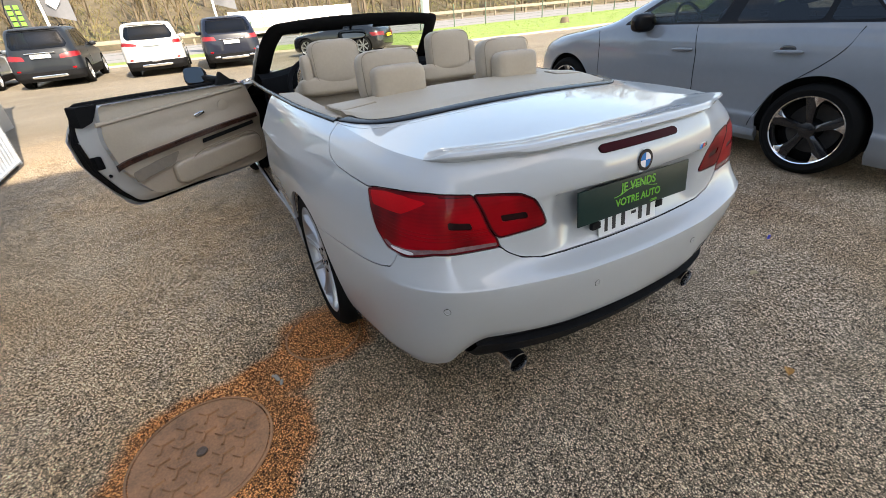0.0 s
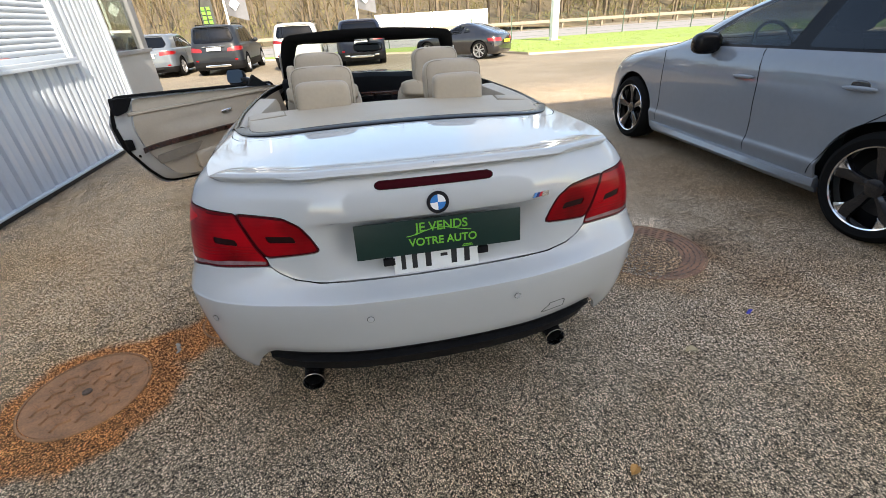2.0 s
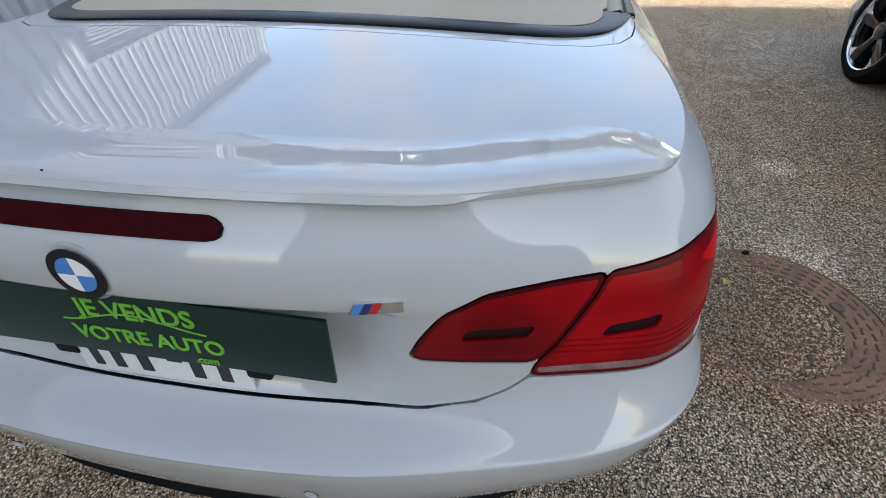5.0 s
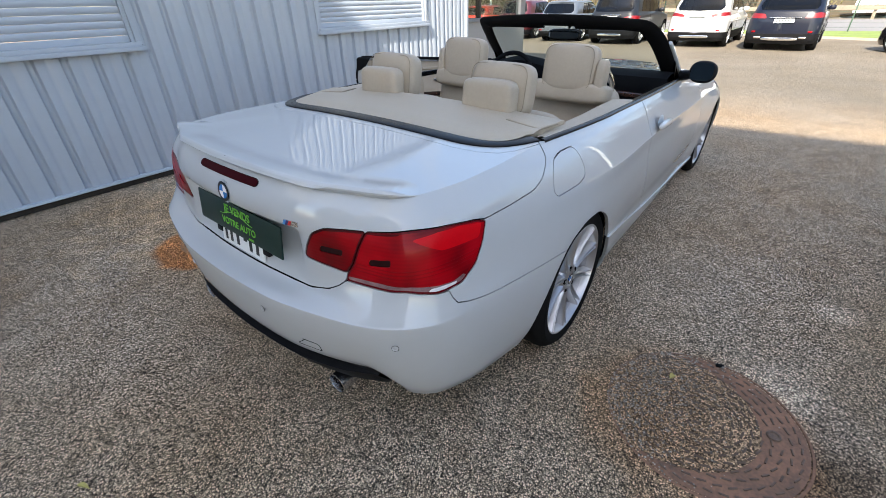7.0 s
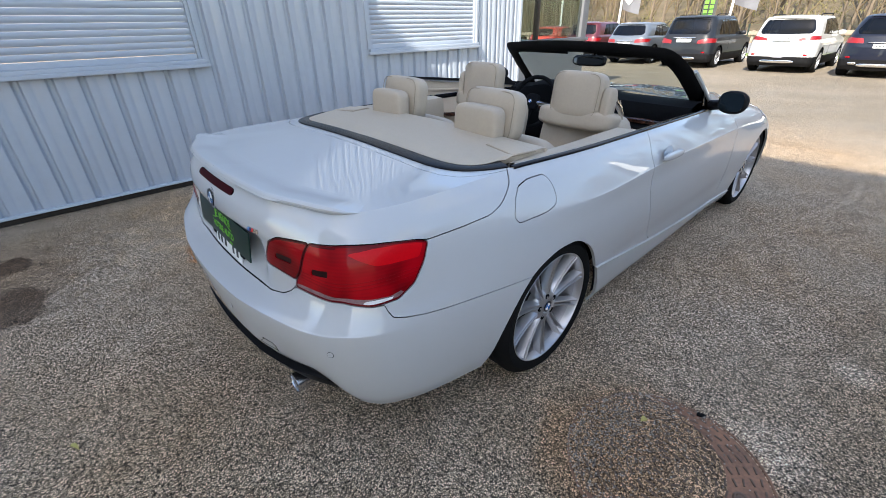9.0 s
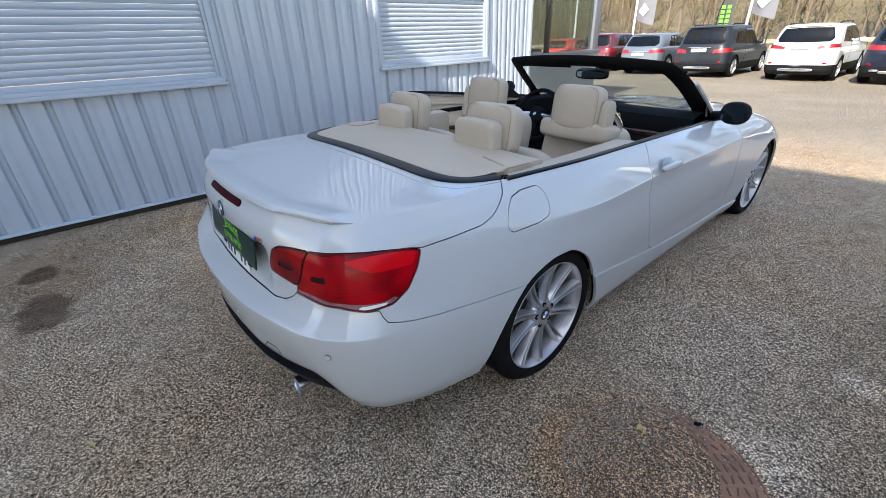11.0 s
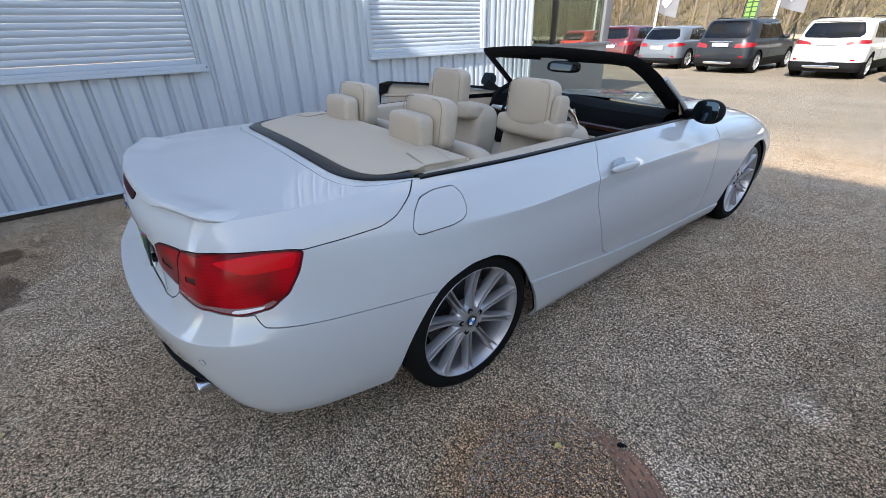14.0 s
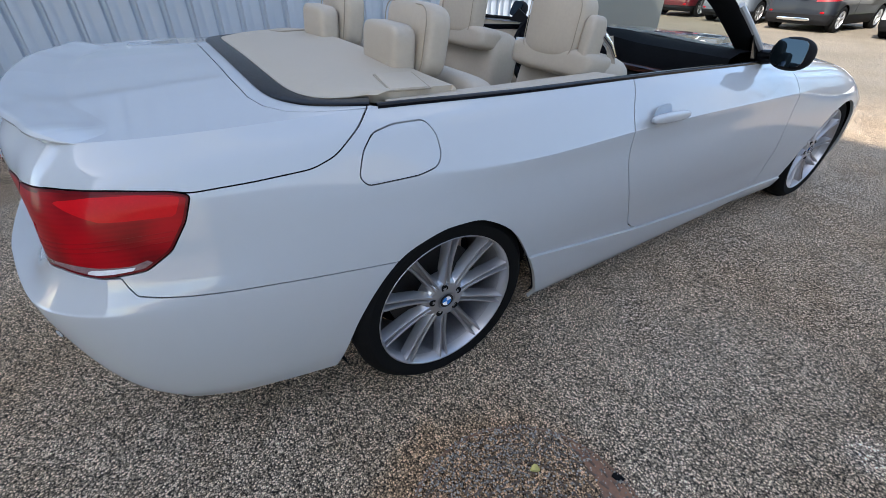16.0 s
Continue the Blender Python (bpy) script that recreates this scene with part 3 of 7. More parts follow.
for i, (a, b, lo, hi) in enumerate(OPENINGS):
    w = tagged(new("window_%d" % (i + 1)), "window closed by a white roller shutter in a grey frame", "window", kind="structure")
    part("window_sill", join(box(WX - .06, WX + .045, a - .05, b + .05, lo - .045, lo - .012, .005), box(WX - .06, WX + .032, a - .03, b + .03, lo - .012, lo + .022, .004)), FRAME, w)
    for q in (a, b):
        s = 1 if q == b else -1
        part("window_frame", join(box(WX - .07, WX + .004, min(q, q + s * .045), max(q, q + s * .045), lo, hi + .03, .004), box(WX - .07, WX - .014, min(q, q - s * .03), max(q, q - s * .03), lo + .02, hi, .003)), FRAME, w)
    part("window_frame", box(WX - .07, WX + .004, a, b, hi, hi + .05, .004), FRAME, w)
    z = lo + .075
    part("shutter_end_slat", box(WX - .066, WX - .036, a + .03, b - .03, lo + .022, z - .004, .004), SHUTTER, w)
    arc = [(-.054, 0), (-.047, .003), (-.042, .013), (-.040, .025), (-.040, .036), (-.043, .046), (-.048, .050), (-.054, .051)]
    first = None
    while z < hi - .01:
        if first is None:
            slat = part("shutter_slat", loft([[(WX + p, a + .03, q) for p, q in arc], [(WX + p, b - .03, q) for p, q in arc]]), SHUTTER, w)
            slat.location.z, first = z, slat
        else:
            slat = new("shutter_slat", first.data)
            slat.parent = w
            slat.location.z = z
        z += .0525

# glazed corner of the building past the cladding
GX, GY0, GY1 = -4.05, WALL_END + .05, 9.45
corner = thing("shopfront", "glazed corner of the building with dark posts over a low grey panel", "shopfront", kind="structure")
part("low_panel", box(GX - .12, GX, GY0, GY1, -.2, 1.02, .006), PANEL_GREY, corner)
part("low_panel", box(GX - .12, WX - .25, GY0 - .10, GY0, 0, WALL_TOP, .006), PANEL_GREY, corner)
part("glazing_sill", box(GX - .14, GX + .05, GY0, GY1 + .03, 1.02, 1.085, .006), POST_GREY, corner)
part("low_panel", box(-9.0, GX - .12, GY1 - .12, GY1, -.2, 1.02, .006), PANEL_GREY, corner)
part("pane", box(GX - .07, GX - .06, GY0, GY1 - .16, 1.085, 2.95), GLASS_WIN, corner, smooth=False)
part("pane", box(-9.0, GX - .12, GY1 - .07, GY1 - .06, 1.085, 2.95), GLASS_WIN, corner, smooth=False)
part("post", box(GX - .12, GX + .0, GY1 - .22, GY1, 1.085, 2.96, .006), POST_GREY, corner, "grey corner post")
part("post", box(GX - .10, GX - .02, 7.55, 7.64, 1.085, 2.96, .004), POST_DARK, corner, "dark bronze glazing bar")
part("lintel", box(-9.0, GX + .05, GY0, GY1 + .05, 2.94, WALL_TOP, .01), PANEL_GREY, corner)

# unseen wall added behind to shade the yard, shaped to suit the fill light
wing = thing("wall_south", "pale unseen wall, added to shade the yard", "wall", kind="structure")
part("wall_core", prism([(-2.8, 0), (7.7, 0), (7.7, 11.45), (3.97, 11.45), (.17, 11.05), (-2.8, 11.05)], -.3, "y", -9.0), RENDERED, wing, smooth=False)

# ---------------------------------------------------------------- white convertible: shell
# right half; x to its right, y ahead from its rear bumper
PLAN = [(0, -.042), (.25, -.031), (.45, -.002), (.625, .040), (.723, .094), (.787, .184), (.819, .314), (.837, .474), (.859, .745), (.877, 1.02),
        (.877, 1.35), (.875, 1.7), (.879, 2.1), (.883, 2.6), (.883, 3.1), (.889, 3.45), (.895, 3.78), (.877, 4.08), (.81, 4.33), (.60, 4.46), (.3, 4.52), (0, 4.54)]
plan = spline([(-.25, -.031)] + PLAN + [(-.3, 4.52)], 4001)
lo = int(np.argmin(np.abs(plan[:800, 0]))); hi = 3000 + int(np.argmin(np.abs(plan[3000:, 0])))
plan = plan[lo:hi + 1]; plan[0, 0] = plan[-1, 0] = 0
S = np.r_[0, np.cumsum(np.linalg.norm(np.diff(plan, axis=0), axis=1))]
tang = np.gradient(plan, axis=0); tang /= np.linalg.norm(tang, axis=1)[:, None]
inward = np.stack([-tang[:, 1], tang[:, 0]], 1)
inward[0] = (0, 1); inward[-1] = (0, -1)

def s_of(x=None, y=None):
    """Arc length where the rear part has this x, or the side this y."""
    if x is not None:
        k = np.argmax(plan[:, 1] > .3)
        return float(np.interp(x, plan[:k, 0], S[:k]))
    return float(np.interp(y, plan[:, 1], S))

# profiles: heights and inward offsets, from the lower edge to the upper one
PROFILES = [
    (0.0, [.395, .425, .47, .535, .592, .604, .621, .660, .74, .806, .824, .89, .945], [.030, .020, .011, .003, 0, .010, .086, .118, .150, .142, .090, .096, .135]),
    (s_of(x=.27), [.395, .425, .47, .535, .593, .605, .622, .660, .74, .806, .824, .89, .943], [.032, .020, .011, .003, 0, .010, .084, .113, .144, .136, .089, .098, .135]),
    (s_of(x=.38), [.395, .425, .47, .535, .595, .608, .629, .66, .74, .80, .835, .89, .94], [.038, .026, .016, .006, .003, .013, .074, .086, .090, .09, .088, .10, .135]),
    (s_of(x=.56), [.385, .42, .47, .54, .596, .609, .645, .69, .74, .80, .835, .89, .93], [.062, .042, .026, .012, .009, .018, .056, .080, .088, .092, .098, .122, .16]),
    (s_of(y=.10), [.25, .32, .41, .52, .597, .613, .652, .69, .74, .80, .835, .88, .928], [.105, .065, .038, .021, .015, .021, .044, .060, .068, .08, .093, .12, .165]),
    (s_of(y=.42), [.205, .27, .36, .45, .55, .61, .65, .70, .74, .79, .83, .88, .930], [.068, .040, .022, .012, .011, .018, .030, .042, .05, .061, .072, .096, .145]),
    (s_of(y=.84), [.19, .28, .38, .46, .54, .60, .65, .70, .76, .80, .86, .90, .928], [.045, .02, .006, .002, .004, .008, .014, .024, .036, .05, .08, .112, .165]),
    (s_of(y=1.40), [.126, .18, .27, .36, .44, .53, .62, .70, .756, .772, .85, .895, .922], [.075, .045, .028, .018, .008, .002, .004, .0115, .0115, .0185, .062, .094, .125]),
    (s_of(y=1.95), [.13, .18, .27, .36, .44, .53, .62, .70, .762, .778, .85, .89, .914], [.075, .05, .034, .024, .012, .004, .005, .0110, .0100, .0165, .06, .088, .112]),
    (s_of(y=2.9), [.14, .19, .27, .36, .44, .53, .62, .69, .744, .760, .815, .85, .876], [.075, .05, .034, .024, .012, .006, .006, .0110, .0130, .0215, .066, .11, .15]),
    (s_of(y=3.4), [.15, .20, .28, .37, .45, .53, .61, .66, .70, .74, .785, .82, .845], [.06, .04, .025, .014, .006, 0, .002, .008, .02, .04, .08, .14, .24]),
    (s_of(y=3.85), [.17, .22, .30, .38, .45, .52, .58, .63, .67, .71, .75, .785, .81], [.05, .03, .015, .006, 0, 0, .004, .012, .026, .05, .09, .16, .30]),
    (s_of(y=4.3), [.19, .24, .30, .36, .42, .48, .53, .57, .61, .64, .67, .70, .725], [.03, .015, .005, 0, 0, .004, .01, .02, .04, .07, .11, .18, .30]),
    (float(S[-1]), [.19, .23, .28, .33, .38, .44, .49, .53, .57, .60, .62, .64, .655], [.06, .03, .01, 0, 0, .004, .01, .02, .035, .055, .08, .12, .20]),
]
KS = np.array([p[0] for p in PROFILES])
KZ = np.array([p[1] for p in PROFILES])
KD = np.array([p[2] for p in PROFILES])
KZ[3] += .006; KZ[4:12] += .010

def shell_point(s, v):
    """Point of the right half shell; s: arc length round the plan, v: 0 at the lower to 1 at the upper edge. Arrays of one shape."""
    s, v = np.asarray(s, float), np.asarray(v, float)
    z = pchip(KS, KZ, s); d = pchip(KS, KD, s)
    n = KZ.shape[1] - 1
    # Catmull-Rom over the knots
    k = np.clip(v * n, 0, n - 1e-9); i = k.astype(int); t = k - i
    def g(a, j):
        return np.take_along_axis(a, np.clip(j, 0, n)[..., None], -1)[..., 0]
    def cr(a):
        p0, p1, p2, p3 = g(a, i - 1), g(a, i), g(a, i + 1), g(a, i + 2)
        p0 = np.where(i == 0, 2 * p1 - p2, p0); p3 = np.where(i == n - 1, 2 * p2 - p1, p3)
        return .5 * (2 * p1 + (p2 - p0) * t + (2 * p0 - 5 * p1 + 4 * p2 - p3) * t * t + (3 * p1 - p0 - 3 * p2 + p3) * t ** 3)
    zz, dd = cr(z), cr(d)
    px, py = np.interp(s, S, plan[:, 0]), np.interp(s, S, plan[:, 1])
    nx, ny = np.interp(s, S, inward[:, 0]), np.interp(s, S, inward[:, 1])
    return np.stack([px + nx * dd, py + ny * dd, zz], -1)


def deck_height(x, y):
    return .953 + .025 * (y - .1) - .06 * x * x


S_LID = s_of(y=.864)
FRONT_LINE = spline([(0, .640), (.30, .643), (.50, .655), (.60, .70), (.655, .775), (.692, .864)], 200)
EDGE = shell_point(np.linspace(0, S_LID, 200), np.ones(200))
FRONT_LINE[-1] = EDGE[-1, :2]


def body_point(s, v):
    """The shell for v up to 1, then inwards over the boot's deck to its front edge at v = 2."""
    p = shell_point(s, np.minimum(v, 1))
    w = np.clip(v - 1, 0, 1)
    q = np.clip(s / S_LID, 0, 1)
    fx, fy = np.interp(q, np.linspace(0, 1, 200), FRONT_LINE[:, 0]), np.interp(q, np.linspace(0, 1, 200), FRONT_LINE[:, 1])
    x, y = p[..., 0] * (1 - w) + fx * w, p[..., 1] * (1 - w) + fy * w
    z = deck_height(x, y) + (p[..., 2] - deck_height(p[..., 0], p[..., 1])) * (1 - w) ** 2
    up = (w > 0)[..., None]
    return np.where(up, np.stack([x, y, z], -1), p)


def smoothed(k, rows, passes=10):
    """The skin with its normals evened out along the body's length, as on a pressed panel."""
    a = k.a.copy()
    n = a[:, 3:6].reshape(rows, -1, 3)
    for _ in range(passes):
        n = np.concatenate([n[:1], (n[:-2] + 2 * n[1:-1] + n[2:]) / 4, n[-1:]])
    n /= np.linalg.norm(n, axis=-1)[..., None]
    a[:, 3:6] = n.reshape(-1, 3)
    return Skin(a, k.tri)


s_fine = np.unique(np.r_[np.linspace(0, 1.2, 130), np.linspace(1.2, 2.2, 90), np.linspace(2.2, S[-1], 130)])
v_fine = np.linspace(0, 1, 96)
SIDE = smoothed(grid_skin(shell_point, s_fine, v_fine), len(s_fine), 3)
SIDE = SIDE.clip(S_LID - SIDE.a[:, 6])
s_rear = np.unique(np.r_[np.linspace(0, S_LID, 170), S_LID + .02, S_LID + .04])
REAR = grid_skin(body_point, s_rear, np.r_[v_fine[:-1], 1 + np.linspace(0, 1, 44) ** 1.4])
REAR = smoothed(REAR, len(s_rear)).clip(REAR.a[:, 6] - S_LID)

car = thing("convertible_car", "white metallic two-door convertible with its roof down, driver's door open", "car")
CAR_TILT = Matrix.Translation((0, 0, 1.0)) @ Matrix.Rotation(radians(1.0), 4, "Y") @ Matrix.Translation((0, 0, -1.0))
GAP = .0016


def sz(k):
    return k.a[:, [6, 2]]


def yz(k):
    return k.a[:, 1:3]


def arch(yc):
    p = [(-.385, -.2), (-.385, .209), (-.305, .42), (-.192, .566), (-.07, .622), (.015, .631), (.105, .617), (.227, .531), (.345, .347), (.41, .193), (.42, -.2)]
    return np.array([(yc + a, b) for a, b in np.vstack([p[:1], spline(p[1:-1], 40), p[-1:]])])


LAMP_IN = rounded([(.368, .738), (.386, .778), (.415, .822), (.461, .846), (.53, .853), (.606, .860), (.584, .820), (.556, .755), (.530, .722), (.446, .726), (.384, .731)], .012)
LAMP_OUT = rounded([(.606, .860), (.68, .866), (.80, .870), (.87, .868), (.945, .863), (1.05, .850), (1.086, .837), (1.062, .784), (1.018, .727), (.960, .693), (.870, .688),
                    (.76, .706), (.65, .702), (.526, .697), (.534, .724), (.556, .755), (.584, .820)], .010)
LID_LINE = [(0, .625), (.144, .625), (.295, .626), (.388, .634), (.457, .651), (.500, .675), (.526, .697), (.556, .755), (.584, .820), (.606, .860), (.68, .866), (.80, .870), (.87, .868),
            (.945, .863), (1.05, .850), (1.086, .840), (1.21, .841), (1.34, .847), (1.40, .866), (1.445, .897), (1.49, .925), (1.53, .95)]
LID_POLY = np.vstack([rounded(LID_LINE + [(1.56, 1.2), (-.2, 1.2), (-.2, .625)], .02)])
BUMPER_POLY = np.array([(-.2, .625), (.144, .625), (.295, .626), (.388, .634), (.457, .651), (.500, .675), (.526, .697), (.65, .702), (.76, .706), (.87, .688), (.908, .686), (.916, .664), (.928, .645),
                        (.966, .634), (1.03, .622), (1.115, .609), (1.284, .591), (1.512, .569), (1.60, .56), (1.60, 0), (-.2, 0)])
FLAP_POLY = rounded([(1.444, .812), (1.466, .866), (1.500, .900), (1.56, .911), (1.650, .911), (1.672, .880), (1.674, .832), (1.655, .806), (1.60, .794), (1.462, .790)], .014)
DOOR_POLY = np.array([(2.512, 1.1), (2.508, .924), (2.462, .835), (2.447, .766), (2.455, .66), (2.496, .56), (2.562, .43), (2.612, .345), (2.66, .312), (2.74, .302), (3.13, .272), (3.60, .242), (3.72, .25), (3.77, .32),
                      (3.765, .445), (3.742, .56), (3.737, .64), (3.755, .75), (3.78, .83), (3.80, 1.1)])
SILL_POLY = np.array([(1.9, .41), (2.06, .396), (2.333, .350), (2.62, .312), (2.74, .302), (3.13, .272), (3.60, .242), (4.2, .225), (4.2, 0), (1.9, 0)])

# openings of the wheels
for_rear, for_side = REAR.clip(-inside(yz(REAR), arch(1.025))), SIDE
for yc in (1.025, 3.785):
    for_side = for_side.clip(-inside(yz(for_side), arch(yc)))


def region(k, poly, grow=-GAP, out=False):
    d = inside(sz(k), poly)
    return k.clip(-d - grow if out else d - grow)


lamps_in = region(for_rear, LAMP_IN)
lamps_out = region(for_rear, LAMP_OUT)
rest = region(region(for_rear, LAMP_IN, out=True), LAMP_OUT, out=True)
lid = region(rest, LID_POLY)
bumper = region(region(rest, LID_POLY, out=True), BUMPER_POLY)
quarter_rear = region(region(rest, LID_POLY, out=True), BUMPER_POLY, out=True)
quarter_rear = quarter_rear.clip(.90 - quarter_rear.a[:, 6])
bumper_side = region(for_side.clip(for_side.a[:, 6] - 1.9), BUMPER_POLY)
bumper = bumper.plus(bumper_side)
side = region(for_side, BUMPER_POLY, out=True)
door = region(side, DOOR_POLY, grow=-.0022)
side = region(side, DOOR_POLY, grow=-.0022, out=True)
sill = region(side, SILL_POLY, grow=-.001)
side = region(side, SILL_POLY, grow=-.001, out=True)
quarter = quarter_rear.plus(side.clip(side.a[:, 6] - 2.7))
front = side.clip(2.7 - side.a[:, 6])
S_NOSE = s_of(y=4.22)
fender = front.clip(front.a[:, 6] - S_NOSE + GAP)
nose = front.clip(S_NOSE + GAP - front.a[:, 6])


def skin_part(name, k, mat, parent, label="", thick=0.014, m=None):
    vf, nn = k.panel(thick)
    return part(name, vf, mat, parent, label, normals=nn, m=m)


# a black shell added behind the panels closes the gaps and makes them read dark
inner_rear = region(for_rear.pushed(-.016), np.array([(-.2, .640), (.34, .645), (.34, .70), (-.2, .70)]), grow=0, out=True)
inner_right = inner_rear.plus(region(for_side.pushed(-.016), DOOR_POLY, out=True))
inner_shell = inner_right.plus(inner_right.mirrored())
part("inner_shell", (inner_shell.a[:, :3], inner_shell.tri), SEAM, car, "black shell added behind the body panels to darken their gaps")
inner_door = region(for_side.pushed(-.018), DOOR_POLY)
part("door_gap_shell", (inner_door.a[:, :3], inner_door.tri), SEAM, car)

LID_TOP = np.array([(-.2, -.3), (-.2, .600), (.3, .603), (.5, .609), (.58, .626), (.64, .664), (.672, .72), (.69, .79), (.70, .855), (1.1, .855), (1.1, -.3)])
band = lid.clip(-inside(lid.a[:, [0, 1]], LID_TOP) + GAP)
lid = lid.clip(inside(lid.a[:, [0, 1]], LID_TOP) + GAP)
skin_part("boot_front_strip", band.plus(band.mirrored()), PAINT_WHITE, car, "narrow white panel ahead of the boot lid")
boot = skin_part("boot_lid", lid.plus(lid.mirrored()), PAINT_WHITE, car, "white boot lid with a lip spoiler")
skin_part("rear_bumper", bumper.plus(bumper.mirrored()), PAINT_WHITE, car, "white rear bumper with parking sensors", thick=.02)
for k in (quarter, quarter.mirrored()):
    if k is quarter:
        body = region(k, FLAP_POLY, out=True)
        skin_part("rear_wing", body, PAINT_WHITE, car)
        skin_part("fuel_flap", region(k, FLAP_POLY), PAINT_WHITE, car)
    else:
        skin_part("rear_wing", k, PAINT_WHITE, car)
for k in (sill, sill.mirrored()):
    skin_part("side_skirt", k.pushed(.009), PAINT_WHITE, car)
for k in (fender, fender.mirrored()):
    skin_part("front_wing", k, PAINT_WHITE, car)
skin_part("front_bumper", nose.plus(nose.mirrored()), PAINT_WHITE, car)

# tail lamps: inner ones on the lid, outer ones on the wings
CLEAR_POLY = np.array([(.53, .690), (.534, .714), (.66, .722), (.78, .722), (.87, .712), (.935, .709), (.968, .717), (.99, .70), (.96, .67), (.85, .67), (.70, .68)])
BAR_POLY = rounded([(.835, .697), (.842, .707), (.90, .706), (.945, .7045), (.934, .6965), (.89, .696)], .003)
SLOT_OUT = rounded([(.612, .764), (.620, .785), (.704, .797), (.702, .776)], .006)
SLOT_IN = rounded([(.434, .767), (.440, .788), (.524, .792), (.518, .771)], .006)
# outline of the lens's gleam, painted as a brighter red patch
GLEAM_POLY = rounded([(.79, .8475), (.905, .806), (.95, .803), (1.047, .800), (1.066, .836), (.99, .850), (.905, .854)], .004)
for mir in (False, True):
    li, lo = (lamps_in.mirrored(), lamps_out.mirrored()) if mir else (lamps_in, lamps_out)
    edge_in = inside(sz(li), LAMP_IN)
    rim_in = li.clip(-edge_in - .0065)
    li = li.clip(edge_in + .0065)
    zi = .838 + .12 * (li.a[:, 6] - .46)
    skin_up = li.clip(zi - li.a[:, 2])
    li_low = li.clip(li.a[:, 2] - zi)
    t1 = skin_part("tail_lamp", region(li_low, SLOT_IN, out=True, grow=0), LAMP_INNER, car, "dark red inner tail lamp lens", thick=.03)
    skin_part("lamp_slot", region(li.pushed(-.003), SLOT_IN, grow=.003), LAMP_DARK, t1, "dark slot in the lens")
    skin_part("upper_lens", skin_up, LAMP_TOP, t1, "darker upper edge of the lens", thick=.03)
    skin_part("lens_border", rim_in, LAMP_TOP, t1, "dark red border of the lens", thick=.03)
    edge_out = inside(sz(lo), LAMP_OUT)
    rim_out = lo.clip(-edge_out - .0065)
    lo = lo.clip(edge_out + .0065)
    zo = .853 + .04 * (lo.a[:, 6] - .6) + .6 * np.clip(lo.a[:, 6] - .74, 0, 1)
    skin_up = lo.clip(zo - lo.a[:, 2])
    lo = lo.clip(lo.a[:, 2] - zo)
    bowl = region(region(lo, CLEAR_POLY, out=True, grow=.001), SLOT_OUT, out=True, grow=0)
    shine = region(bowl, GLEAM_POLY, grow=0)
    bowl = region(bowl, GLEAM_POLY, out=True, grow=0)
    t2 = skin_part("tail_lamp", bowl, LAMP_RED, car, "red outer tail lamp lens with a clear lower strip", thick=.03)
    skin_part("lens_gleam", shine, LAMP_BRIGHT, t2, "brighter red gleam painted into the lens", thick=.004)
    skin_part("clear_strip", region(lo, CLEAR_POLY, grow=-.001), LAMP_CLEAR, t2, "clear pinkish reversing strip")
    skin_part("lamp_bar", region(lo, BAR_POLY, grow=0).pushed(.0008), LAMP_WHITE, t2, "pale reversing lamp bar", thick=.003)
    for zr in (.741, .751, .761):
        rib = lo.clip(lo.a[:, 2] - (zr + .0012 + .02 * (lo.a[:, 6] - .6)))
        rib = rib.clip((zr - .0012 + .02 * (rib.a[:, 6] - .6)) - rib.a[:, 2])
        skin_part("lens_rib", rib.pushed(.0006), LAMP_INNER, t2, "dark moulded line in the lens", thick=.004)
    skin_part("lens_border", rim_out, LAMP_BORDER, t2, "dark red border of the lens", thick=.03)
    skin_part("upper_lens", skin_up, LAMP_TOP, t2, "darker upper edge of the lens", thick=.03)
    skin_part("lamp_slot", region(lo.pushed(-.003), SLOT_OUT, grow=.003), LAMP_DARK, t2, "dark slot in the lens")

# third brake light
BRAKE_POLY = rounded([(-.2, .9085), (.168, .907), (.180, .912), (.180, .919), (.168, .926), (-.2, .928)], .007)
brk = region(lid, BRAKE_POLY, grow=.0006).pushed(.0035)
skin_part("brake_light", brk.plus(brk.mirrored()), LAMP_DEEP, boot, "dark red high brake light")
rim_b = region(region(lid, rounded([(-.2, .9055), (.170, .904), (.184, .910), (.184, .921), (.170, .929), (-.2, .931)], .009)), BRAKE_POLY, out=True, grow=.0006).pushed(.002)
skin_part("brake_light_surround", rim_b.plus(rim_b.mirrored()), SEAM, boot)

# lip spoiler
def spoiler_ring(s):
    """The spoiler's section where the lid's edge has arc length s: a hollow rise, a lip and a slanting rear face."""
    e, g = (body_point(np.array([s]), np.array([v]))[0] for v in (1.0, 2.0))
    reach = np.linalg.norm((g - e)[:2])
    nx, ny = np.interp(s, S, inward[:, 0]), np.interp(s, S, inward[:, 1])
    k = np.clip((.95 - s) / .32, 0, 1)
    k = k * k * (3 - 2 * k)
    out = []
    for o, h in ((.118, .0002), (.105, .0010), (.090, .0030), (.070, .0082), (.047, .0152), (.023, .0214), (.0, .0246), (-.007, .0248), (-.011, .0234), (-.0160, .0165), (-.0155, .0110), (-.008, .0040), (.0, -.006), (.006, -.014)):
        if o >= 0:
            x, y, z = body_point(np.array([s]), np.array([1 + o / reach]))[0]
        else:
            x, y, z = e[0] + nx * o * k, e[1] + ny * o * k, e[2]
        out.append((x, y, z + h * k - (1 - k) * .003))
    return out


